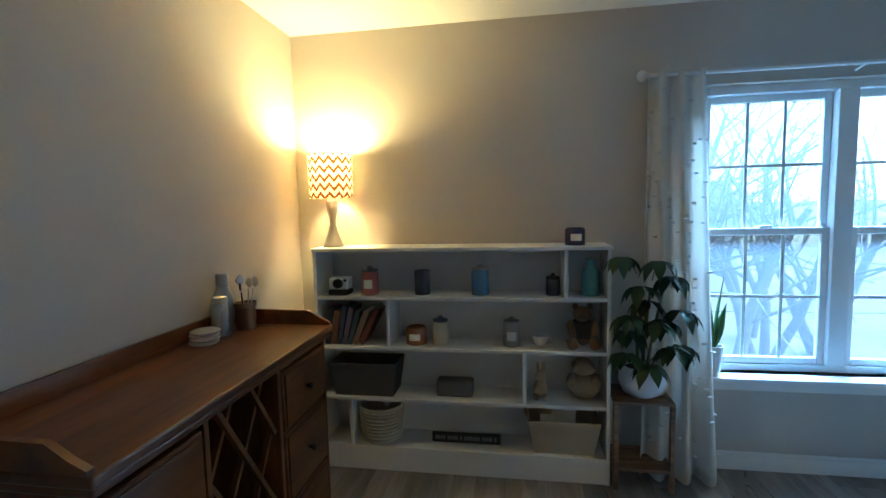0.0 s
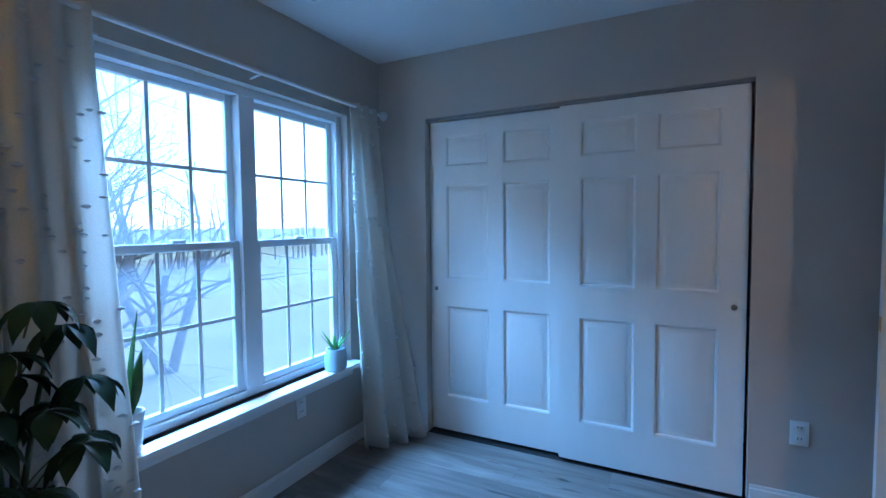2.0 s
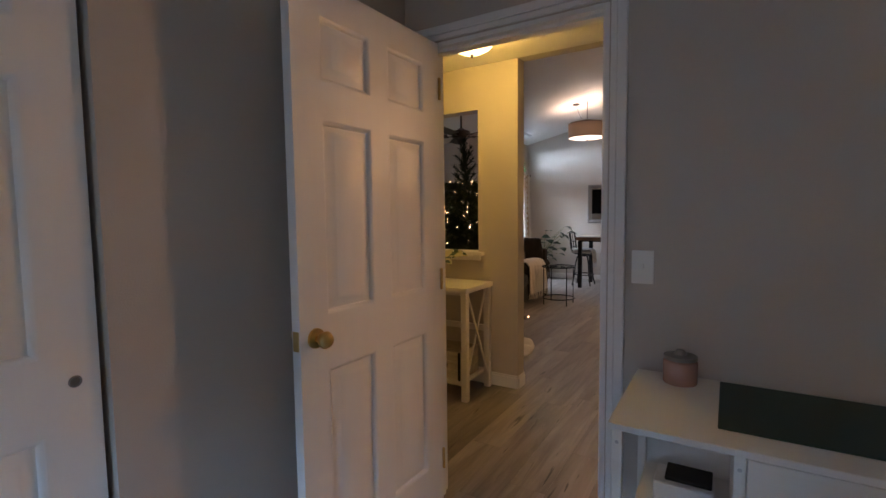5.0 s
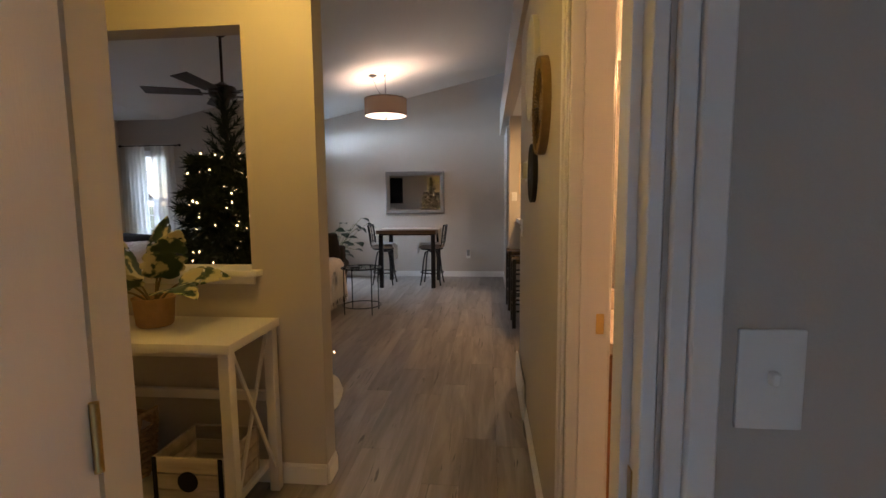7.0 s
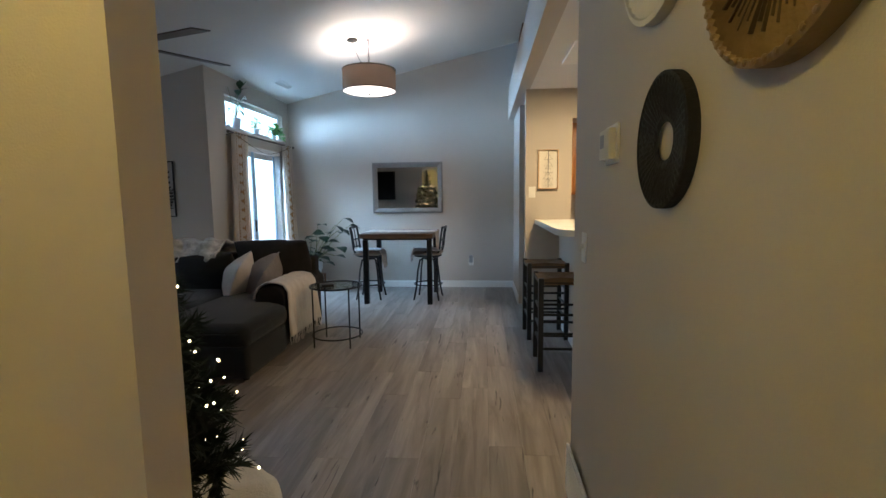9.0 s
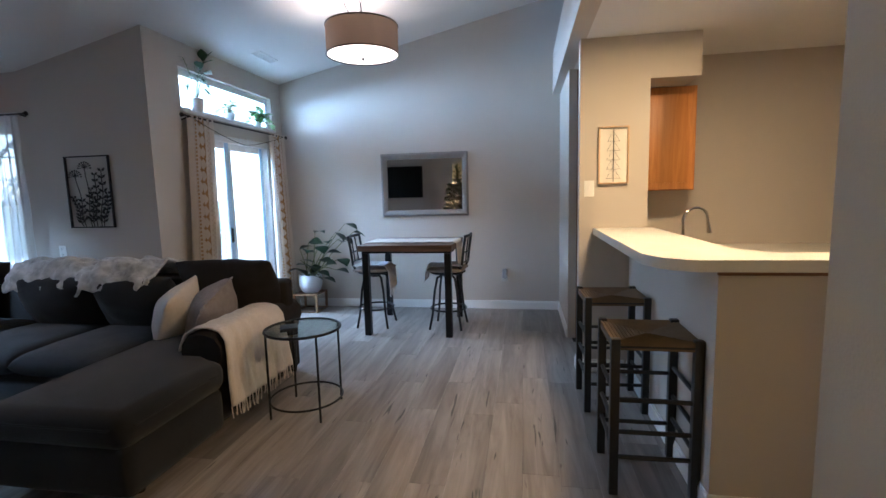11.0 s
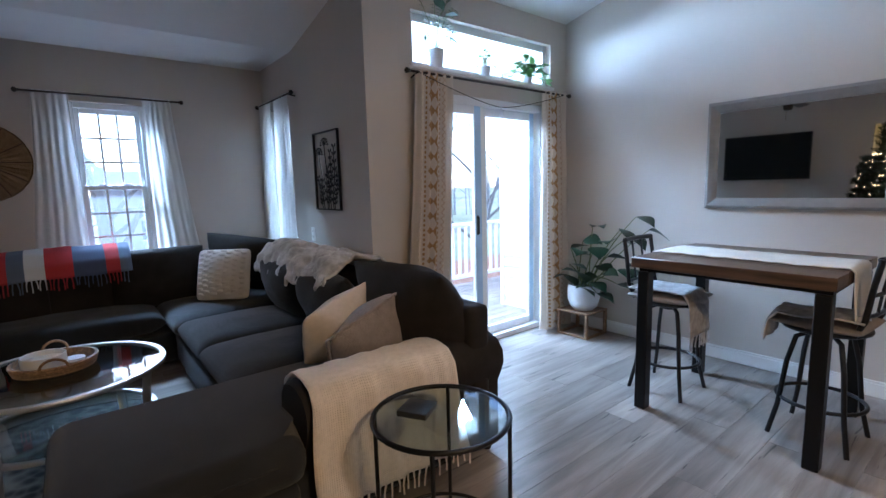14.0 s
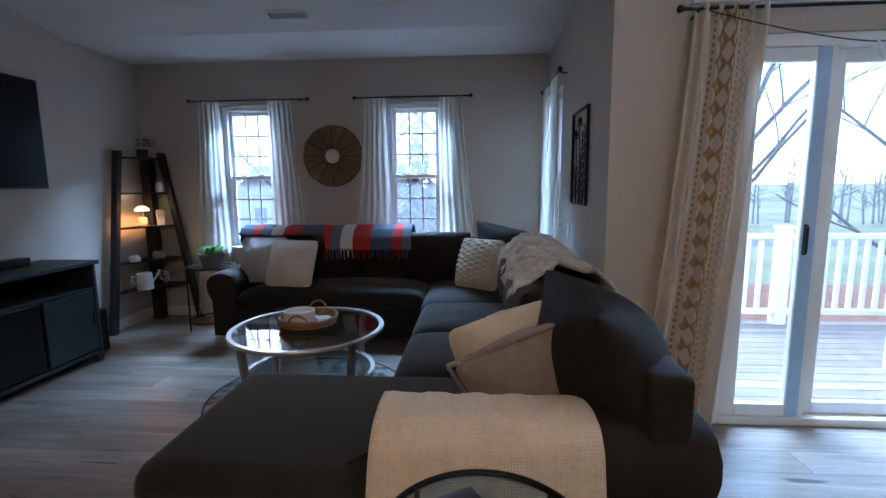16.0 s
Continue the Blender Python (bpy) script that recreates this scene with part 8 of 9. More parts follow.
ray_disc("sunburst_disc", "round carved gold wooden sunburst disc on the hall wall", -1.745, 1.715, 0.192, 0.050, GOLDW, 64, 0.035, 0.018, GOLDW)
sun = bpy.data.objects["sunburst_disc"]
# darker copy of the gold wood: thin strips paint the shade in its grooves
CARVE = mat("gold_wood_groove_shade", (0.085, 0.052, 0.020), 0.8, var=0.3, scale=30)
gm = mesh_of("groove", bx(B(), 0.066, 0.150, -0.0014, 0.0014, 0.004, 0.0136, 0.0005, 1), CARVE)
for k in range(56):
    o = new("groove", gm)
    o.parent = sun
    o.rotation_euler = (0, radians(-7), 6.28319 * k / 56)
    o.scale = (1.0 if k % 2 else 0.9, 1, 1)
stud = mesh_of("stud", lathe(B(), [(0.0055, 0.0), (0.0045, 0.003), (0, 0.004)], n=8), GOLDW)
for k in range(48):
    o = new("stud", stud)
    o.parent = sun
    o.location = (0.184 * math.cos(6.28319 * k / 48), 0.184 * math.sin(6.28319 * k / 48), 0.0335)
ray_disc("white_disc", "round white carved wooden disc on the hall wall", -2.20, 1.985, 0.245, 0.05, mat("white_carved_wood", (0.66, 0.64, 0.59), 0.6, bump=0.2), 40, 0.028, 0.006, MIRROR)
ray_disc("black_disc", "round black woven disc with an open centre on the hall wall", -2.135, 1.470, 0.143, 0.040, mat("black_seagrass", (0.012, 0.011, 0.011), 0.85, bump=0.6, bscale=90), 48, 0.025, 0.003)
t = thing("thermostat", "white thermostat with a small grey display on the hall wall", "thermostat", pose(HALL_W, -2.57, 1.510, 0, 0, 90))
part("plate", bx(B(), -0.065, 0.065, -0.008, 0, -0.058, 0.058, 0.003, 2), WHITEP, t)
part("housing", bx(B(), -0.055, 0.055, -0.030, -0.0085, -0.045, 0.045, 0.005, 2), mat("ivory_plastic", (0.60, 0.57, 0.47), 0.45), t)
part("display", bx(B(), -0.040, 0.0, -0.0312, -0.0302, -0.01, 0.03), GREYP, t, "grey display")
t = thing("return_grille", "white low return air grille on the hall wall", "vent", pose(HALL_W, -2.80, 0.13, 0, 0, 90))
part("frame", bx(B(), -0.32, 0.32, -0.026, -0.0135, -0.105, 0.12, 0.004, 1), TRIM, t)
for k in range(11):
    part("slat", bx(B(), -0.30, 0.30, -0.030, -0.0262, -0.09 + k * 0.018, -0.081 + k * 0.018), TRIM, t)
t = thing("door_chime", "small cream chime box on the hall wall", "door chime", pose(4.52, PASS_Y, 2.06, 0, 0, 180))
part("box", bx(B(), -0.09, 0.09, -0.045, 0, -0.06, 0.06, 0.006, 2), mat("cream_plastic", (0.62, 0.55, 0.42), 0.5), t)

# Christmas tree behind the pass-through
NEEDLE = mat("dark_fir_needles", (0.007, 0.017, 0.009), 0.8, var=0.4, scale=40)
t = thing("christmas_tree", "artificial Christmas tree strung with warm white lights", "Christmas tree", pose(4.17, -2.64, 0))
part("trunk", tube(B(), [(0, 0, 0.05), (0, 0, 1.2), (0.0, 0.0, 1.95)], [0.022, 0.016, 0.004], 8), mat("fir_trunk", (0.05, 0.032, 0.02), 0.9), t)
for k in range(4):
    a = 1.5708 * k + 0.4
    part("stand_leg", tube(B(), [(0, 0, 0.12), (0.22 * math.cos(a), 0.22 * math.sin(a), 0.012)], 0.010, 6), BLACKM, t)
rr = random.Random(77)
spots = []


def fir_spray(bm, a, b, fat=0.035, per=30):
    d = b - a
    L = d.length
    u, v = frame_of(d)
    dn = d.normalized()
    tube(bm, [a, b], [0.006, 0.003], 4)
    for i in range(int(per * L / 0.25) + 6):
        s = rr.random()
        an = rr.uniform(0, 6.2832)
        q = a + d * s
        o = (u * math.cos(an) + v * math.sin(an)) * fat + dn * fat * 0.9
        w = dn.cross(o).normalized() * 0.006
        p0, p1, p2 = bm.verts.new(q - w), bm.verts.new(q + w), bm.verts.new(q + o * rr.uniform(0.8, 1.25))
        bm.faces.new((p0, p1, p2))


z = 0.28
while z < 1.62:
    rmax = 0.51 * (1 - (z - 0.2) / 1.70) ** 1.3 + 0.06 + 0.04 * (z > 1.2)
    nb = max(8, int(19 * rmax / 0.5))
    bm = B()
    for i in range(nb):
        a = 6.2832 * (i + rr.random() * 0.7) / nb + z * 7
        r = rmax * rr.uniform(0.78, 1.05)
        c, s = math.cos(a), math.sin(a)
        root, tip = Vector((0.01 * c, 0.01 * s, z)), Vector((r * c, r * s, z + r * rr.uniform(-0.05, 0.22)))
        fir_spray(bm, root.lerp(tip, 0.10), tip, 0.055, 80)
        for q in range(7):
            f0 = root.lerp(tip, rr.uniform(0.4, 0.85))
            side = Vector((-s, c, rr.uniform(-0.1, 0.3))) * (0.13 if q % 2 else -0.13) * rr.uniform(0.7, 1.2) + Vector((c, s, 0)) * 0.08
            fir_spray(bm, f0, f0 + side, 0.050, 64)
        for _ in range(2):
            spots.append(root.lerp(tip, rr.uniform(0.80, 1.08)) + Vector((rr.uniform(-0.05, 0.05), rr.uniform(-0.05, 0.05), rr.uniform(0.0, 0.06))))
    part("branch_tier", bm, NEEDLE, t, "", 60)
    z += 0.092
bm = B()
for i in range(6):
    a = i * 1.05
    fir_spray(bm, Vector((0, 0, 1.60)), Vector((0.10 * math.cos(a), 0.10 * math.sin(a), 1.72)), 0.035, 40)
fir_spray(bm, Vector((0, 0, 1.58)), Vector((0.012, 0, 2.05)), 0.050, 190)
for k in range(14):
    a, z = k * 2.4, 1.62 + 0.022 * k
    w = 0.13 - 0.006 * k
    fir_spray(bm, Vector((0, 0, z)), Vector((w * math.cos(a), w * math.sin(a), z + 0.10)), 0.040, 60)
part("top_spike", bm, NEEDLE, t, "", 60)
BULB = glow("warm_fairy_light", (1.0, 0.68, 0.34), 6.0)
bm = lathe(B(), [(0, -0.006), (0.0038, -0.003), (0.0038, 0.003), (0, 0.006)], n=6)
bulb_me = mesh_of("fairy_light", bm, BULB, 80)
for q in rr.sample(spots, min(300, len(spots))):
    o = new("fairy_light", bulb_me)
    o.parent = t
    o.location = q
t = thing("tree_skirt", "white quilted fur tree skirt round the Christmas tree", "tree skirt", pose(4.17, -2.64, 0))
def skirt(u, v):
    a, r = 6.2832 * u, 0.10 + 0.57 * v
    return (r * math.cos(a), r * math.sin(a), 0.012 + 0.06 * (1 - v) ** 2 + (0.020 + 0.035 * (v > 0.2)) * (0.5 + 0.5 * math.sin(a * 13 + 2 * v)) * (0.4 + 0.6 * math.sin(math.pi * min(1, v * 1.02))))
thick(part("cloth", sheet(B(), skirt, 120, 14), mat("white_quilted_fur", (0.60, 0.57, 0.52), 1.0, var=0.1, scale=30, bump=0.5, bscale=120), t, "", 70), 0.01)

# ---- bathroom ----
BW = wood("orange_oak_vanity", (0.20, 0.065, 0.020), (0.42, 0.17, 0.055), 0.4, "z", 1.0)
MARB = mat("cream_marble", (0.62, 0.52, 0.44), 0.22, var=0.12, scale=7, stain=0.12)
BASIN = mat("almond_basin", (0.70, 0.60, 0.50), 0.15, var=0.02)
VX0, VX1, VY0, VY1, VZ = 1.02, 2.165, -2.018, -1.46, 0.82
t = thing("vanity", "orange oak bathroom vanity with two doors", "vanity", pose(0, 0, 0))
part("carcass", bx(B(), VX0 + 0.02, VX1, VY0, VY1 - 0.03, 0.0, 0.62), BW, t)
part("front_rail", bx(B(), VX0 + 0.02, VX1, VY1 - 0.05, VY1 - 0.03, 0.6205, VZ - 0.041), BW, t)
for x0, x1 in ((1.06, 1.30), (1.33, 1.60), (1.63, 1.89), (1.92, 2.15)):
    part("drawer_front", bx(bx(B(), x0, x1, VY1 - 0.0295, VY1 - 0.016, 0.63, 0.765, 0.004, 1), x0 + 0.03, x1 - 0.03, VY1 - 0.0158, VY1 - 0.011, 0.655, 0.74, 0.003, 1), BW, t)
    d_ = part("cabinet_door", bx(bx(B(), x0, x1, VY1 - 0.0295, VY1 - 0.016, 0.12, 0.60, 0.004, 1), x0 + 0.045, x1 - 0.045, VY1 - 0.0158, VY1 - 0.009, 0.165, 0.555, 0.006, 2), BW, t)
    part("handle", tube(B(), [(x0 + 0.03, VY1 - 0.016, 0.45), (x0 + 0.03, VY1 + 0.008, 0.46), (x0 + 0.03, VY1 + 0.008, 0.52), (x0 + 0.03, VY1 - 0.016, 0.53)], 0.005, 6), WCER, d_, "white bow handle")
t = thing("vanity_counter", "cream marble vanity top with oval drop-in basin", "countertop", pose(0, 0, 0))
CX, CY = 1.66, -1.70
bm = B()
n = 48
def counter_loop(z, k):
    out = []
    for j in range(n):
        a = 6.2832 * j / n
        c, s = math.cos(a), math.sin(a)
        ex = min((VX1 - CX) / c if c > 1e-6 else ((VX0 - CX) / c if c < -1e-6 else 9), (VY1 - CY) / s if s > 1e-6 else ((VY0 - CY) / s if s < -1e-6 else 9))
        rx = 1 / math.sqrt((c / 0.235) ** 2 + (s / 0.165) ** 2)
        r = ex if k else rx
        out.append(bm.verts.new((CX + c * r, CY + s * r, z)))
    return out
a1, b1, a0, b0 = counter_loop(VZ, 0), counter_loop(VZ, 1), counter_loop(VZ - 0.04, 0), counter_loop(VZ - 0.04, 1)
for p, q in ((a1, b1), (b1, b0), (b0, a0), (a0, a1)):
    for j in range(n):
        bm.faces.new((p[j], p[(j + 1) % n], q[(j + 1) % n], q[j]))
part("counter", bm, MARB, t, "", 30)
part("backsplash", bx(B(), VX0, VX1, VY0, VY0 + 0.02, VZ + 0.0005, VZ + 0.095, 0.003, 1), MARB, t)
part("basin", lathe(B(), [(0.262, 0.001), (0.258, 0.012), (0.235, 0.016), (0.215, 0.008), (0.19, -0.05), (0.13, -0.11), (0.03, -0.13), (0, -0.131)], (CX, CY, VZ), 48, 1.0, 0.73), BASIN, t, "almond oval basin", 60)
t = thing("bath_faucet", "chrome faucet with a clear acrylic knob on the basin", "faucet", pose(1.64, -1.905, VZ + 0.012))
part("base", bx(B(), -0.075, 0.075, -0.025, 0.025, 0, 0.018, 0.009, 3), CHROME, t)
part("body", lathe(B(), [(0, 0.018), (0.025, 0.018), (0.022, 0.06), (0, 0.065)], n=20), CHROME, t)
part("spout", tube(B(), [(0, 0, 0.035), (0, 0.07, 0.050), (0, 0.115, 0.040)], [0.017, 0.014, 0.012], 12), CHROME, t, "", 60)
part("knob", lathe(B(), [(0, 0.066), (0.018, 0.068), (0.028, 0.085), (0.026, 0.105), (0.015, 0.112), (0, 0.113)], n=10), glass("clear_acrylic", (0.92, 0.9, 0.88), 0.03, 0.12), t, "clear acrylic knob")
t = thing("bath_mirror", "wide frameless bathroom mirror above the vanity", "mirror", pose(0, 0, 0))
part("mirror_glass", bx(B(), VX0, VX1 - 0.06, -2.0195, -2.012, VZ + 0.10, 1.96), MIRROR, t)
part("edge_clip", bx(B(), VX0, VX1 - 0.06, -2.0195, -2.009, VZ + 0.0956, VZ + 0.0998), CHROME, t)
t = thing("vanity_light", "chrome bar of frosted bell shades above the mirror, lit", "wall lamp", pose(1.50, -2.02, 2.13))
part("bar", bx(B(), -0.32, 0.36, 0, 0.03, -0.03, 0.03, 0.01, 3), CHROME, t)
LITB = glow("lit_bell_glass", (1.0, 0.78, 0.48), 1.6)
for x in (-0.20, -0.02, 0.14, 0.30):
    part("arm", tube(B(), [(x, 0.03, 0), (x, 0.10, 0.01), (x, 0.11, -0.02)], 0.008, 8), CHROME, t)
    thick(part("shade", lathe(B(), [(0.02, -0.02), (0.034, -0.04), (0.05, -0.09), (0.066, -0.135)], (x, 0.11, 0), 24), LITB, t, "lit frosted bell shade", 60), 0.003)
t = thing("door_bath_far", "white six-panel door closed in the bathroom wall", "door", pose(1.13, -0.442, 0, 0, 0, 180))
t["kind"] = "structure"
panel_leaf(t, 0.66, 2.03, 0.02, DOORW)
knob(t, 0.60, 0.95, 0.02)
casing("door_frame", pose(1.15, -0.441, 0, 0, 0, 180) @ pose(0, 0, 0), 0.70, 2.05, 0.002, both=False)
t = thing("door_hook", "black double hook hanging over the bathroom door", "hook", pose(0.80, -0.465, 1.93))
part("strap", bx(B(), -0.012, 0.012, -0.004, 0, -0.02, 0.105), BLACKM, t)
for s in (-1, 1):
    part("prong", tube(B(), [(0, -0.004, 0), (s * 0.03, -0.03, -0.03), (s * 0.05, -0.05, 0.0), (s * 0.055, -0.055, 0.03)], 0.004, 6), BLACKM, t)
struct("shower_surround", bx(B(), -0.6, 0.30, -0.4520, -0.4405, 0.40, 1.86, 0.004, 1), mat("tan_shower_panel", (0.50, 0.38, 0.26), 0.3, var=0.06), "tan moulded shower surround on the bathroom wall", "shower surround")
struct("shower_edge_trim", bx(B(), 0.3003, 0.322, -0.4560, -0.4405, 0.40, 1.88, 0.004, 1), TRIM, "white edge trim of the shower surround", "trim")
t = thing("shower_rod", "grey metal shower curtain rod across the bathroom", "shower rod")
part("rod", tube(B(), [(0.22, -0.452, 1.97), (0.22, -2.019, 1.97)], 0.012, 10), SILLID, t)
part("flange", tube(B(), [(0.22, -0.4402, 1.97), (0.22, -0.455, 1.97)], 0.032, 16), SILLID, t)
t = thing("robe_hook", "small white hook on the shower surround", "hook", pose(0.10, -0.4525, 1.45))
part("hook", tube(B(), [(0, 0, 0), (0, -0.03, 0), (0, -0.045, 0.02)], [0.022, 0.012, 0.010], 10), WCER, t)
struct("bath_floor", bx(B(), -0.6, HALL_W - 0.12, -2.02, -0.44, -0.005, 0.002), mat("beige_vinyl_tile", (0.40, 0.33, 0.26), 0.5), "beige bathroom floor", "floor")

# ---- kitchen and bar ----
KNEE = WALL
bm = B()
bx(bm, 1.76, 1.88, -6.13, -4.53, 0, 1.062)
bx(bm, -0.6, 1.76, -4.65, -4.53, 0, 1.062)
struct("wall_bar_knee", bm, KNEE, "painted half-height wall under the bar top", "wall")
bm = B()
base_run(bm, "y", 1.88, 1, -6.12, -4.53)
base_run(bm, "x", -4.53, 1, -0.6, 1.89)
struct("baseboard_bar", bm, TRIM, "white painted baseboard along the bar wall", "baseboard", 30)
LAMI = mat("white_speckled_laminate", (0.70, 0.67, 0.62), 0.28, var=0.05, scale=60)
t = thing("bar_counter", "white laminate bar top with clipped corner on the half wall", "countertop")
pl = [(2.14, -6.128), (2.14, -4.66), (2.09, -4.53), (1.99, -4.46), (-0.6, -4.46), (-0.6, -4.68), (1.62, -4.68), (1.71, -4.85), (1.72, -6.128)]
bm = B()
lo = [bm.verts.new((x, y, 1.063)) for x, y in pl]
hi = [bm.verts.new((x, y, 1.110)) for x, y in pl]
bm.faces.new(lo[::-1])
bm.faces.new(hi)
for i in range(len(pl)):
    k = (i + 1) % len(pl)
    bm.faces.new((lo[i], lo[k], hi[k], hi[i]))
part("slab", bm, LAMI, t)
part("edge_strip", bx(B(), -0.6, 1.885, -4.5295, -4.518, 1.040, 1.0625, 0.002, 1), wood("brown_edge_strip", (0.16, 0.07, 0.03), (0.30, 0.14, 0.06), 0.5, "x"), t, "brown wooden strip under the bar top")
KC = wood("golden_oak_cabinet", (0.40, 0.145, 0.025), (0.60, 0.26, 0.06), 0.4, "z", 1.0)
t = thing("wall_cabinet", "golden oak kitchen wall cabinet", "cabinet", pose(1.34, -6.798, 1.37))
part("carcass", bx(B(), 0, 0.418, 0, 0.33, 0, 0.79, 0.002, 1), KC, t)
part("cabinet_door", bx(bx(B(), 0.006, 0.412, 0.3305, 0.349, 0.006, 0.784, 0.004, 1), 0.06, 0.358, 0.3492, 0.355, 0.06, 0.73, 0.006, 2), KC, t)
t = thing("base_cabinet", "golden oak kitchen base cabinet", "cabinet", pose(-0.3, -6.798, 0))
part("carcass", bx(B(), 0, 2.05, 0, 0.58, 0, 0.87, 0.002, 1), KC, t)
for k in range(4):
    part("cabinet_door", bx(B(), 0.02 + 0.51 * k, 0.50 + 0.51 * k, 0.5805, 0.60, 0.12, 0.85, 0.006, 2), KC, t)
t = thing("kitchen_counter", "white laminate kitchen counter", "countertop", pose(-0.3, -6.798, 0.8705))
part("slab", bx(B(), 0, 2.055, 0, 0.62, 0, 0.04, 0.004, 2), LAMI, t)
t = thing("kitchen_faucet", "chrome gooseneck kitchen faucet on the counter", "faucet", pose(1.475, -6.25, 0.9105))
part("base", lathe(B(), [(0, 0), (0.028, 0), (0.024, 0.05), (0.014, 0.06), (0, 0.06)], n=20), CHROME, t)
pts = [(0, 0, 0.05), (0, 0, 0.24)] + [(-0.09 + 0.09 * math.cos(a), -0.02 * (1 - math.cos(a)), 0.24 + 0.09 * math.sin(a)) for a in [math.pi * i / 10 for i in range(1, 10)]] + [(-0.185, -0.04, 0.20)]
part("neck", tube(B(), pts, 0.012, 10), CHROME, t, "", 60)
part("spray_head", tube(B(), [(-0.185, -0.04, 0.21), (-0.195, -0.042, 0.14)], [0.014, 0.018], 12), CHROME, t)
part("handle", tube(B(), [(0.02, 0, 0.05), (0.06, 0.01, 0.09)], 0.006, 8), CHROME, t)
t = thing("kitchen_ceiling_lamp", "square flush kitchen ceiling lamp, lit", "ceiling lamp", pose(1.75, -4.9, 2.46))
part("frame", bx(B(), -0.28, 0.28, -0.28, 0.28, -0.018, 0, 0.004, 1), WHITEP, t)

# tree picture
t = thing("tree_picture", "wire Christmas tree picture in a light wood frame", "picture", pose(2.005, -6.13, 1.635))
LW = wood("light_pine", (0.42, 0.27, 0.14), (0.62, 0.44, 0.26), 0.55, "z", 2.0)
for q in ((-0.105, -0.095, -0.205, 0.205), (0.095, 0.105, -0.205, 0.205), (-0.095, 0.095, -0.205, -0.195), (-0.095, 0.095, 0.195, 0.205)):
    part("frame_bar", bx(B(), q[0], q[1], 0.0, 0.028, q[2], q[3], 0.001, 1), LW, t)
part("backing", bx(B(), -0.094, 0.094, 0.001, 0.006, -0.194, 0.194), mat("white_board", (0.72, 0.69, 0.63), 0.8), t)
part("wire_stem", tube(B(), [(0, 0.014, -0.19), (0, 0.014, 0.185)], 0.0022, 5), BLACKM, t)
for k in range(5):
    z, w = -0.165 + 0.066 * k, 0.050 - 0.002 * k
    part("wire_triangle", tube(B(), [(-w, 0.014, z), (w, 0.014, z), (0.004, 0.014, z + 0.075)], 0.0018, 5, True), BLACKM, t)
part("hook", lathe(B(), [(0, -0.004), (0.004, 0), (0, 0.004)], (0, 0.006, 0.213), 8), BRASS, t)

# pantry shelves behind the opening
PW_ = wood("brown_pantry_panel", (0.13, 0.06, 0.028), (0.28, 0.14, 0.07), 0.5, "z", 1.0)
struct("pantry_lining", bx(B(), 1.86, 1.875, -7.6, -6.245, 0, 2.455), PW_, "brown wood lining of the pantry", "panel")
struct("pantry_side", bx(B(), 1.875, 2.169, -7.0, -6.975, 0, 2.455), PW_, "brown wood side of the pantry", "panel")
t = thing("pantry_shelves", "white-edged pantry shelves, nearly empty", "shelf")
for z in (0.32, 0.60, 0.88, 1.22, 1.78):
    part("shelf_board", bx(B(), 1.8755, 2.105, -6.9745, -6.245, z, z + 0.018, 0.002, 1), TRIM, t)
for k, (y, z, h) in enumerate(((-6.72, 1.798, 0.09), (-6.60, 1.798, 0.06), (-6.80, 1.798, 0.12))):
    q = thing("pantry_jar", "small pale jar on the pantry shelf", "jar", pose(2.02, y, z))
    part("jar", lathe(B(), [(0, 0), (0.04, 0), (0.042, h * 0.8), (0.03, h), (0, h)], n=18), WCER, q)

# tall basket on the plant ledge
t = thing("ledge_basket", "tall brown wicker basket standing on the plant ledge", "basket", pose(2.0, -7.38, 2.88))
part("body", lathe(B(), [(0, 0), (0.12, 0), (0.15, 0.05), (0.17, 0.30), (0.15, 0.50), (0.165, 0.56), (0.155, 0.56), (0.14, 0.50), (0, 0.46)], n=28), RATTAN, t)
for k in range(8):
    part("weave_band", tube(B(), ring((0.150, 0.159, 0.165, 0.169, 0.171, 0.168, 0.163, 0.156)[k], 0.05 + 0.06 * k, n=32), 0.012, 5, True), RATTAN, t)

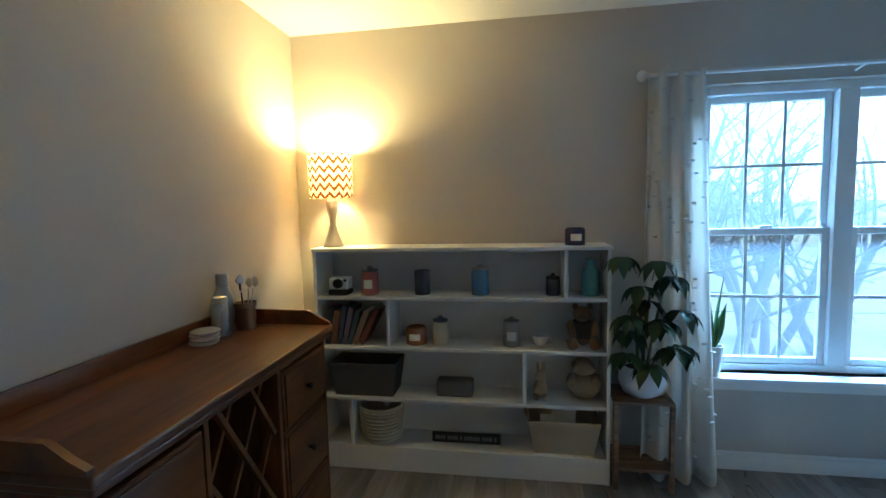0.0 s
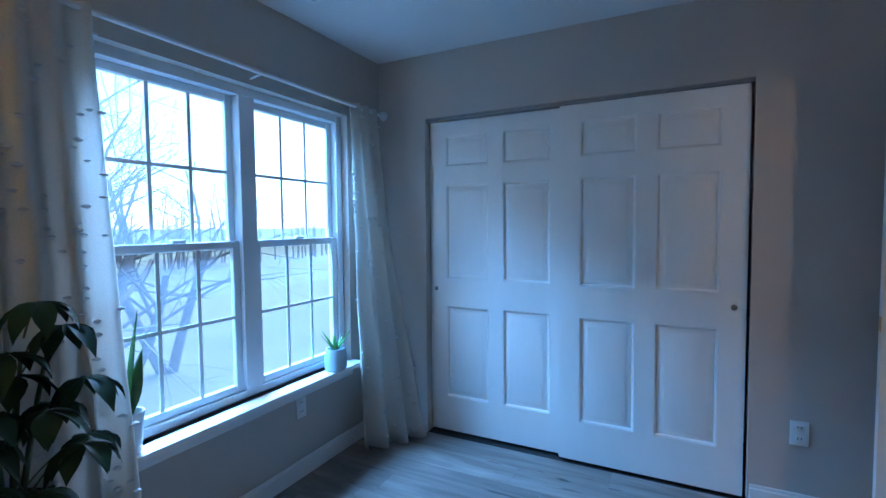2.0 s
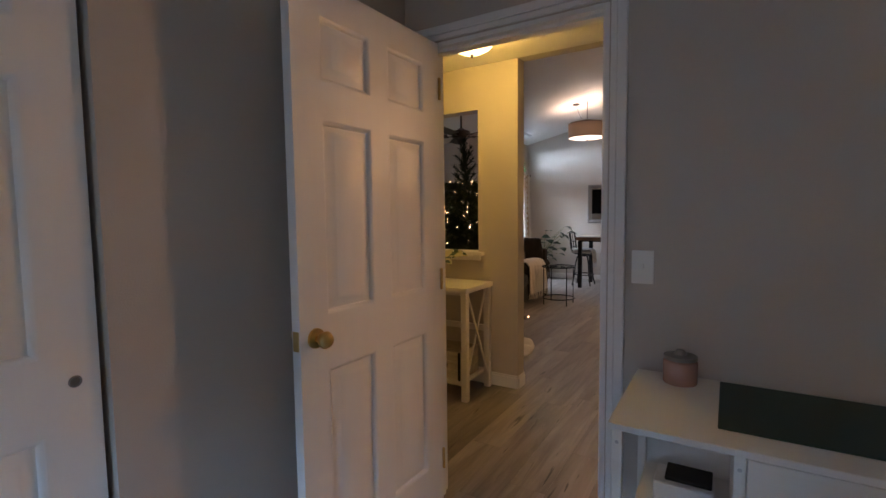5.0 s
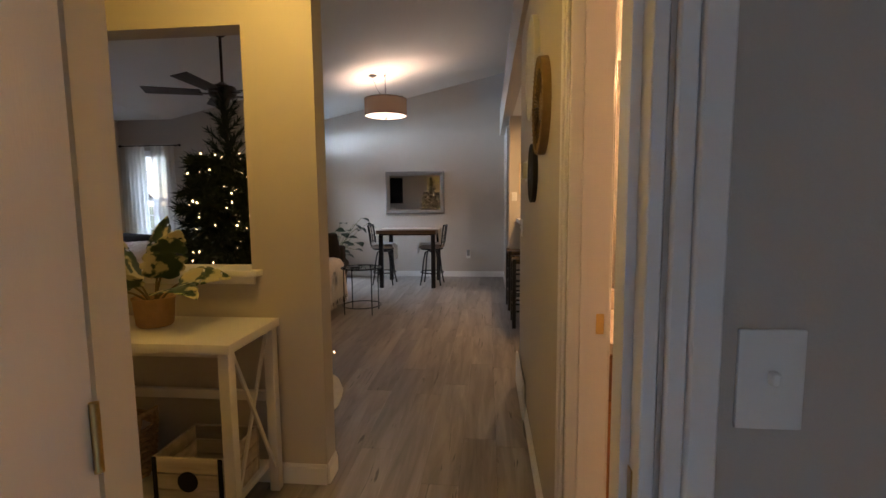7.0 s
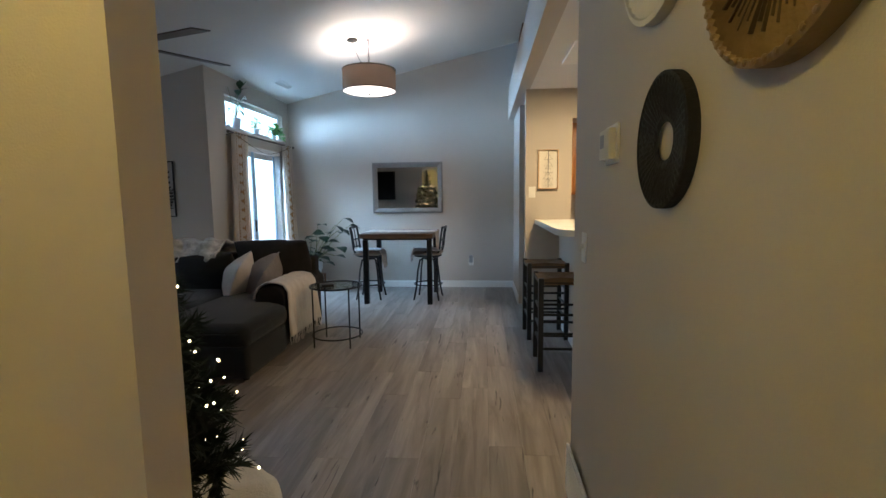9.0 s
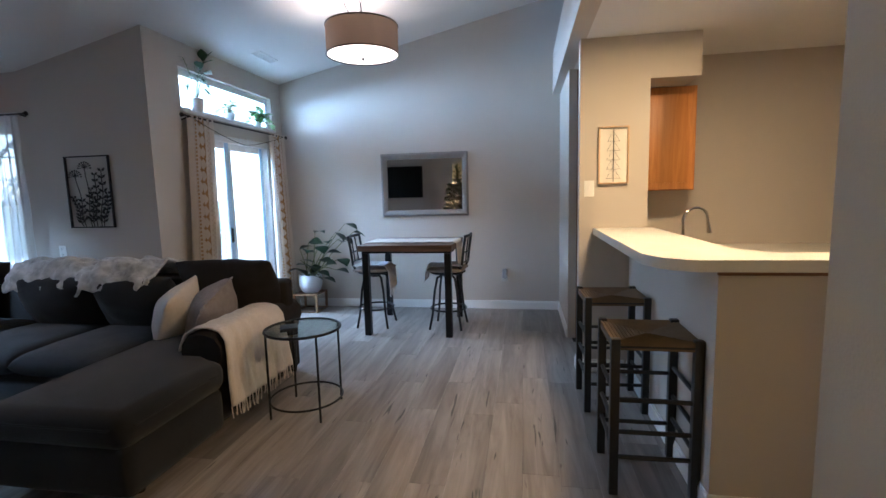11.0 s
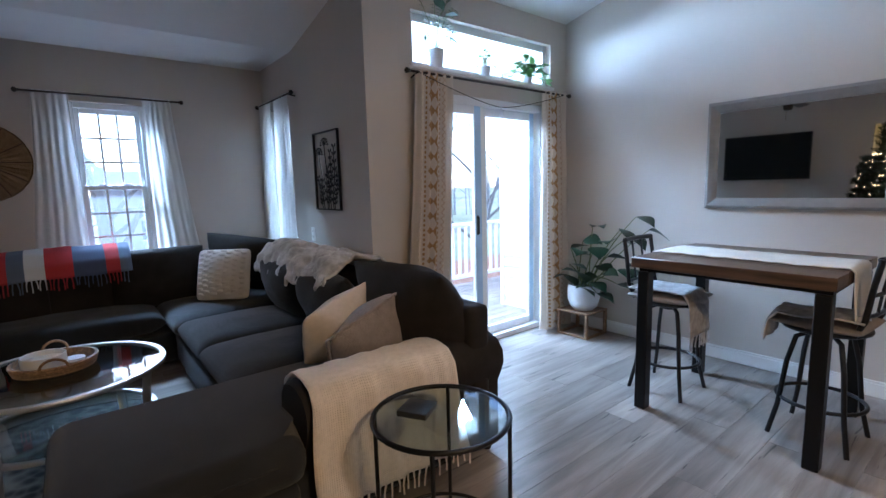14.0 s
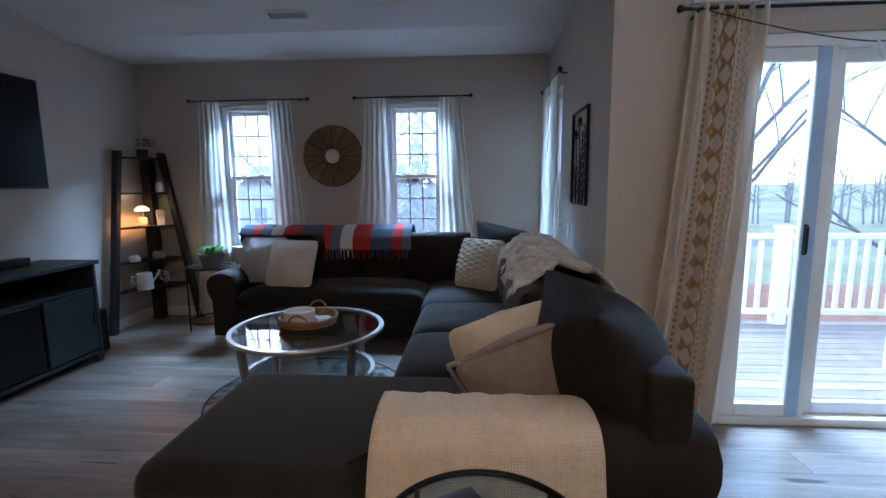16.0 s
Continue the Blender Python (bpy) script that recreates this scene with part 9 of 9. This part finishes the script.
# rush-seat bar stools
RUSH = mat("woven_rush", (0.15, 0.10, 0.055), 0.85, var=0.25, scale=20, bump=0.5, bscale=130)
BLKW = wood("black_stool_wood", (0.006, 0.006, 0.006), (0.015, 0.014, 0.013), 0.4, "z", 1.0)
def bar_stool(m):
    t = thing("bar_stool", "black wooden counter stool with a woven rush seat", "stool", m, "rush stools at the bar")
    w = 0.173
    for sx in (-1, 1):
        for sy in (-1, 1):
            part("leg", bx(B(), sx * w - 0.02, sx * w + 0.02, sy * w - 0.02, sy * w + 0.02, 0, 0.735, 0.004, 2), BLKW, t)
    for z, o in ((0.18, 0), (0.42, 0.03), (0.30, 0.0)):
        for s in (-1, 1):
            part("rung", tube(B(), [(-w, s * w, z + o), (w, s * w, z + o)], 0.011, 8), BLKW, t)
            part("rung", tube(B(), [(s * w, -w, z + 0.035 + o), (s * w, w, z + 0.035 + o)], 0.011, 8), BLKW, t)
    for s in (-1, 1):
        part("seat_rail", tube(B(), [(-w, s * w, 0.70), (w, s * w, 0.70)], 0.014, 8), BLKW, t)
        part("seat_rail", tube(B(), [(s * w, -w, 0.70), (s * w, w, 0.70)], 0.014, 8), BLKW, t)
    corners = [(-w - 0.012, -w - 0.012), (w + 0.012, -w - 0.012), (w + 0.012, w + 0.012), (-w - 0.012, w + 0.012)]
    for i in range(4):
        a, b = Vector((*corners[i], 0)), Vector((*corners[(i + 1) % 4], 0))
        bm = B()
        k = 11
        rows = []
        for j in range(k + 1):
            u = j / k
            p0, p1 = a.lerp(Vector((0, 0, 0)), u), b.lerp(Vector((0, 0, 0)), u)
            for e in (0, 1):
                z = 0.722 - 0.012 * u + (0.004 if e else -0.002)
                rows.append([bm.verts.new((*(p0.lerp(p1, f / 6))[:2], z)) for f in range(7)])
        for p, q in zip(rows, rows[1:]):
            for f in range(6):
                try:
                    bm.faces.new((p[f], p[f + 1], q[f + 1], q[f]))
                except ValueError:
                    pass
        edge = [bm.verts.new((*(a.lerp(b, f / 6))[:2], 0.685)) for f in range(7)]
        for f in range(6):
            bm.faces.new((edge[f], edge[f + 1], rows[0][f + 1], rows[0][f]))
        part("rush_panel", bm, RUSH, t, "woven rush")
    return t


s1 = bar_stool(pose(2.075, -4.81, 0))
copy_thing(s1, pose(2.09, -5.63, 0, 0, 0, 2))

# carved wooden decor on the plant ledge
t = thing("ledge_crate", "rustic brown wooden rooster crate on the plant ledge", "ornament", pose(1.89, -7.62, 2.88))
RUST = wood("rustic_brown", (0.06, 0.03, 0.015), (0.25, 0.13, 0.06), 0.8, "z", 1.0)
for k in range(5):
    part("slat", bx(B(), -0.30, 0.30, 0.30 - 0.012, 0.30, 0.01 + 0.15 * k, 0.145 + 0.15 * k, 0.003, 1), RUST, t)
    part("slat", bx(B(), 0.288, 0.30, -0.30, 0.287, 0.01 + 0.15 * k, 0.145 + 0.15 * k, 0.003, 1), RUST, t)
part("post", bx(B(), 0.25, 0.287, 0.25, 0.287, 0, 0.78), RUST, t)
# ---- outside ----
GZ = -2.7
GRASS = mat("winter_lawn_and_leaves", (0.20, 0.23, 0.13), 0.95, var=0.5, scale=0.25, stain=0.35)
bm = B()
n = 48
rows = [[bm.verts.new((5 + r * math.cos(6.2832 * j / n), -3 + r * math.sin(6.2832 * j / n), GZ)) for j in range(n)] for r in (0.5, 15, 40, 120, 400, 1500)]
for p, q in zip(rows, rows[1:]):
    for j in range(n):
        bm.faces.new((p[j], p[(j + 1) % n], q[(j + 1) % n], q[j]))
bm.faces.new(rows[0])
struct("ground", bm, GRASS, "winter lawn with fallen leaves", "ground")
LITTER = mat("brown_leaf_litter", (0.22, 0.10, 0.055), 0.95, var=0.45, scale=3, bump=0.5, bscale=20)
struct("leaf_bed", bx(B(), 9.5, 22, -24, 2, GZ + 0.004, GZ + 0.02), LITTER, "bed of brown fallen leaves", "ground")
ASPH = mat("grey_asphalt", (0.16, 0.16, 0.165), 0.85, var=0.15, scale=2)
struct("road", bx(B(), -60, 60, 19, 25.5, GZ + 0.004, GZ + 0.03), ASPH, "grey asphalt street", "road")
struct("road_east", bx(B(), 34, 39, -60, 60, GZ + 0.004, GZ + 0.03), ASPH, "grey asphalt street", "road")
# deck
DECKW = wood("pale_deck_board", (0.14, 0.11, 0.09), (0.24, 0.195, 0.165), 0.6, "y", 1.0)
t = thing("deck", "pale weathered wooden deck outside the sliding door", "deck")
x = 5.80
bm = bx(B(), 0, 0.133, 0, 4.4, -0.03, 0, 0.004, 1)
board = mesh_of("deck_board", bm, DECKW)
while x < 8.0:
    o = new("deck_board", board)
    o.parent = t
    o.location = (x, -10.2, -0.10)
    x += 0.139
part("joist_frame", bx(B(), 5.8, 8.02, -10.2, -5.82, -0.30, -0.131), TRIM, t)
for y in (-10.1, -8.2, -6.0):
    part("support", bx(B(), 7.85, 7.97, y, y + 0.12, GZ, -0.301), TRIM, t)
RAILW = mat("white_rail_paint", (0.80, 0.80, 0.80), 0.5)
t = thing("deck_railing", "white painted deck railing with square balusters", "railing")
for y in (-10.15, -8.28, -6.02):
    part("post", bx(B(), 7.87, 7.98, y - 0.055, y + 0.055, -0.099, 0.86, 0.004, 1), RAILW, t)
    part("post_cap", bx(B(), 7.855, 7.995, y - 0.07, y + 0.07, 0.8605, 0.89, 0.008, 2), RAILW, t)
for y0, y1 in ((-10.09, -8.34), (-8.22, -6.08)):
    part("top_rail", bx(B(), 7.88, 7.97, y0, y1, 0.76, 0.81, 0.006, 1), RAILW, t)
    part("bottom_rail", bx(B(), 7.895, 7.955, y0, y1, 0.0, 0.05, 0.004, 1), RAILW, t)
bal = mesh_of("baluster", bx(B(), 7.908, 7.943, 0, 0.035, 0.0505, 0.7595, 0.002, 1), RAILW)
for y0, y1 in ((-10.09, -8.34), (-8.22, -6.08)):
    k = int((y1 - y0) / 0.125)
    for i in range(1, k):
        o = new("baluster", bal)
        o.parent = t
        o.location = (0, y0 + (y1 - y0) * i / k, 0)
# lapped siding of the house beside the deck
SIDING = mat("cream_lap_siding", (0.42, 0.39, 0.33), 0.6, var=0.04)
t = thing("house_wing", "cream lap-sided wing of the house beside the deck", "house", pose(5.775, -8.36, 0))
part("wall_core", bx(B(), 0, 0.95, -2.0, -0.02, GZ, 4.2), SIDING, t)
bm = B()
vs = [bm.verts.new(q) for q in ((0, 0.004, 0), (0.96, 0.004, 0), (0.96, -0.016, 0.125), (0, -0.016, 0.125), (0, -0.019, 0), (0.96, -0.019, 0), (0.96, -0.019, 0.125), (0, -0.019, 0.125))]
for f in ((0, 1, 2, 3), (4, 7, 6, 5), (0, 4, 5, 1), (1, 5, 6, 2), (2, 6, 7, 3), (3, 7, 4, 0)):
    bm.faces.new([vs[i] for i in f])
lap = mesh_of("lap_board", bm, SIDING)
for k in range(52):
    o = new("lap_board", lap)
    o.parent = t
    o.location = (0, 0, -2.2 + 0.123 * k)
part("corner_board", bx(B(), 0.951, 0.99, -0.06, 0.012, GZ, 4.2), TRIM, t)

# bare winter trees
BARK = mat("grey_brown_bark", (0.13, 0.115, 0.11), 0.95, var=0.35, scale=6, bump=0.6, bscale=12)


def bare_tree(m, h, seed, spread=0.55, stems=1, depth=5, label="tall bare deciduous tree in winter"):
    t = thing("bare_tree", label, "tree", m)
    rr = random.Random(seed)
    trunk, crown = B(), B()

    def grow(q, d, L, r, k):
        pts, rs = [q], [r]
        for i in range(4):
            d = (d + Vector((rr.uniform(-1, 1), rr.uniform(-1, 1), rr.uniform(-0.3, 0.5))) * 0.13).normalized()
            pts.append(pts[-1] + d * L / 4)
            rs.append(r * (1 - 0.10 * (i + 1)))
        tube(trunk if k == 0 else crown, pts, rs, 8 if k == 0 else (6 if k < 3 else 4), caps=False)
        if k >= depth:
            return
        kids = 3 if k else 5
        for i in range(kids):
            s = rr.uniform(0.35, 1.0) if k else rr.uniform(0.45, 1.0)
            p0 = pts[min(3, int(s * 4))].lerp(pts[min(4, int(s * 4) + 1)], (s * 4) % 1.0 if s < 1 else 0)
            a = rr.uniform(0, 6.2832)
            u, v = frame_of(d)
            side = u * math.cos(a) + v * math.sin(a)
            nd = (d * (1 - spread) + side * spread * rr.uniform(0.7, 1.3) + Vector((0, 0, 0.12))).normalized()
            grow(p0, nd, L * rr.uniform(0.55, 0.78), rs[-1] * rr.uniform(0.45, 0.70), k + 1)
    for s in range(stems):
        a = 6.28 * s / max(1, stems) + 0.6
        grow(Vector((0.12 * math.cos(a) * (stems > 1), 0.12 * math.sin(a) * (stems > 1), 0)), Vector((0.35 * math.cos(a) * (stems > 1), 0.35 * math.sin(a) * (stems > 1), 1)).normalized(), h * 0.42, h * 0.016, 0)
    part("trunk", trunk, BARK, t, "", 60)
    ob = part("crown", crown, BARK, t, "", 60)
    ob["kind"] = "stuff"
    return t


b1 = bare_tree(pose(1.6, 8.6, GZ), 8.5, 3, 0.60, 3, 6, "multi-stemmed bare tree outside the office window")
b2 = bare_tree(pose(4.6, 10.0, GZ), 9.0, 8, 0.60, 2, 6)
b3 = bare_tree(pose(12.0, -9.6, GZ), 12.0, 5, 0.5, 1, 5)
b4 = bare_tree(pose(14.5, -5.0, GZ), 11.0, 14, 0.55, 1, 5)
for k, (x, y, s, a, src) in enumerate(((-2.0, 13.0, 0.9, 50, b1), (3.4, 12.0, 0.95, 200, b1), (0.1, 11.0, 0.9, 300, b2), (6.4, 12.5, 0.9, 20, b1), (1.0, 15.0, 1.1, 70, b2), (3.0, 16.0, 1.15, 140, b1), (5.0, 17.5, 1.2, 250, b2), (-0.6, 16.5, 1.1, 330, b1), (7.4, 15.5, 1.1, 170, b2), (18.0, -3.6, 0.9, 90, b4), (13.2, -1.0, 0.85, 10, b4), (22.0, -10.5, 1.0, 30, b3), (16.0, -7.4, 0.9, 210, b3), (8.5, 14.0, 1.0, 110, b2), (16.5, -12.5, 1.0, 70, b3), (19.0, -9.0, 0.9, 200, b4), (17.0, -1.5, 1.0, 130, b3), (21.0, -5.5, 1.1, 20, b3),
                                      (24.0, -14.0, 1.1, 250, b4), (13.5, -14.5, 0.9, 300, b4), (26.0, 1.0, 1.0, 40, b4), (6.0, 30.0, 1.2, 10, b3), (-6.0, 29.0, 1.2, 80, b4), (14.0, 28.0, 1.2, 160, b3), (0.5, 33.0, 1.2, 220, b4))):
    o = copy_thing(src, pose(x, y, GZ, 0, 0, a) @ Matrix.Scale(s, 4))
    o.scale = (s, s, s)
# evergreens and far woods
FIRW = mat("far_evergreen", (0.045, 0.085, 0.06), 0.95, var=0.4, scale=3)
def evergreen(m, h):
    t = thing("evergreen_tree", "tall dark evergreen tree beyond the yard", "tree", m, "evergreens")
    part("trunk", tube(B(), [(0, 0, 0), (0, 0, h * 0.9)], [h * 0.02, 0.02], 6), BARK, t)
    rr = random.Random(int(h * 100))
    bm = B()
    z = h * 0.08
    while z < h * 0.98:
        r = h * 0.20 * (1 - z / h) + 0.1
        for i in range(11):
            a = rr.uniform(0, 6.2832)
            e = Vector((r * math.cos(a), r * math.sin(a), z - r * 0.25)) * 1.0
            for q in range(3):
                leaf(bm, (0.2 * e.x, 0.2 * e.y, z), e + Vector((rr.uniform(-0.4, 0.4), rr.uniform(-0.4, 0.4), rr.uniform(-0.2, 0.4))) - Vector((0, 0, z)), r * rr.uniform(0.7, 1.15), r * 0.30, 0.5, 4)
        z += h * 0.035
    ob = part("crown", bm, FIRW, t, "", 60)
    ob["kind"] = "stuff"
    return t
e1 = evergreen(pose(7.5, 27.5, GZ), 9.0)
for x, y, s in ((11.0, 31.0, 1.1), (-1.5, 31.0, 1.2), (3.5, 34.0, 1.0), (-9.0, 30.0, 1.1), (30.0, -2.0, 1.0), (31.5, 4.0, 1.2), (33.0, 13.0, 1.1)):
    o = copy_thing(e1, pose(x, y, GZ, 0, 0, x * 40))
    o.scale = (s, s, s)
WOODS = mat("far_bare_woods", (0.24, 0.23, 0.24), 1.0, var=0.3, scale=0.4)
def woods(name, path, h):
    rr = random.Random(17)
    bm = B()
    for (x0, y0), (x1, y1) in zip(path, path[1:]):
        k = int(math.hypot(x1 - x0, y1 - y0) / 0.8)
        for i in range(k):
            u = i / k
            x, y = x0 + (x1 - x0) * u + rr.uniform(-2, 2), y0 + (y1 - y0) * u + rr.uniform(-2, 2)
            hh = h * rr.uniform(0.6, 1.1)
            tube(bm, [(x, y, GZ), (x + rr.uniform(-0.4, 0.4), y, GZ + hh * 0.5), (x + rr.uniform(-0.8, 0.8), y, GZ + hh)], [0.10, 0.07, 0.02], 4, caps=False)
            for j in range(16):
                z = GZ + hh * rr.uniform(0.25, 0.95)
                tube(bm, [(x, y, z), (x + rr.uniform(-1.6, 1.6), y + rr.uniform(-1.6, 1.6), z + rr.uniform(0.3, 1.6))], [0.04, 0.01], 3, caps=False)
    return tagged(part(name, bm, WOODS, None, "", 60), "far belt of bare woods", "woods", "", "stuff")
woods("far_woods", [(-60, 46), (60, 46)], 8)
woods("far_woods_east", [(52, 40), (52, -60)], 8)


def house(m, w, d, h, col, label):
    t = thing("far_house", label, "house", m)
    wm = mat("house_siding", col, 0.7, var=0.05)
    part("wall", bx(B(), -w / 2, w / 2, -d / 2, d / 2, 0, h), wm, t)
    bm = B()
    o, e = 0.4, h + d * 0.32
    vs = [bm.verts.new(q) for q in ((-w / 2 - o, -d / 2 - o, h + 0.01), (w / 2 + o, -d / 2 - o, h + 0.01), (w / 2 + o, d / 2 + o, h + 0.01), (-w / 2 - o, d / 2 + o, h + 0.01), (-w / 2 - o, 0, e), (w / 2 + o, 0, e))]
    for f in ((0, 1, 5, 4), (2, 3, 4, 5), (0, 4, 3), (1, 2, 5), (0, 3, 2, 1)):
        bm.faces.new([vs[i] for i in f])
    part("roof", bm, mat("grey_shingle", (0.11, 0.11, 0.12), 0.9), t)
    for s in (-1, 1):
        for k in range(4):
            x = -w * 0.36 + w * 0.24 * k
            q = part("window", bx(B(), x - 0.5, x + 0.5, s * d / 2 - 0.03, s * d / 2 + 0.03, 1.0, 2.3), mat("dark_far_pane", (0.05, 0.06, 0.08), 0.2) if "dark_far_pane" not in bpy.data.materials else bpy.data.materials["dark_far_pane"], t)
            part("sill", bx(B(), x - 0.55, x + 0.55, s * d / 2 - 0.06, s * d / 2 + 0.06, 0.9, 0.995), TRIM, q)
    return t
house(pose(9.0, 40.0, GZ), 14, 8, 3.2, (0.50, 0.48, 0.45), "low grey house across the street")
house(pose(-12.0, 41.0, GZ), 13, 8, 5.4, (0.58, 0.55, 0.50), "two-storey beige house across the street")
house(pose(44.0, -14.0, GZ, 0, 0, 90), 15, 8, 3.2, (0.46, 0.42, 0.40), "low brown house beyond the yard")
house(pose(45.0, 8.0, GZ, 0, 0, 90), 13, 8, 3.4, (0.55, 0.52, 0.48), "low beige house beyond the yard")


def car(m, col, label):
    t = thing("parked_car", label, "car", m)
    bm = B()
    pr = [(-2.1, 0.35), (-2.15, 0.75), (-1.9, 0.92), (-1.35, 0.98), (-0.75, 1.42), (0.75, 1.45), (1.35, 1.0), (2.0, 0.88), (2.15, 0.6), (2.1, 0.35)]
    a = [bm.verts.new((x, -0.85, z)) for x, z in pr]
    b = [bm.verts.new((x, 0.85, z)) for x, z in pr]
    bm.faces.new(a)
    bm.faces.new(b[::-1])
    for i in range(len(pr)):
        k = (i + 1) % len(pr)
        bm.faces.new((a[i], a[k], b[k], b[i]))
    bmesh.ops.bevel(bm, geom=list(bm.edges), offset=0.06, segments=2, affect="EDGES", clamp_overlap=True)
    part("body", bm, mat("car_paint", col, 0.3), t)
    for s in (-1, 1):
        part("side_window", bx(B(), -0.9, 0.9, s * 0.853 - 0.004, s * 0.853 + 0.004, 1.02, 1.32, 0.003, 1), bpy.data.materials["dark_far_pane"], t)
        for x in (-1.35, 1.35):
            w = part("wheel", tube(B(), [(x, s * 0.70, 0.33), (x, s * 0.87, 0.33)], 0.33, 20), DARK, t)
            part("rim", tube(B(), [(x, s * 0.87, 0.33), (x, s * 0.885, 0.33)], 0.20, 16), SILVER, w)
    return t
car(pose(5.2, 20.6, GZ + 0.03), (0.10, 0.12, 0.16), "dark blue sedan parked on the street")
car(pose(-1.4, 20.8, GZ + 0.03), (0.55, 0.56, 0.57), "silver sedan parked on the street")
car(pose(35.4, -4.6, GZ + 0.03, 0, 0, 90), (0.50, 0.50, 0.52), "silver sedan parked on the far street")
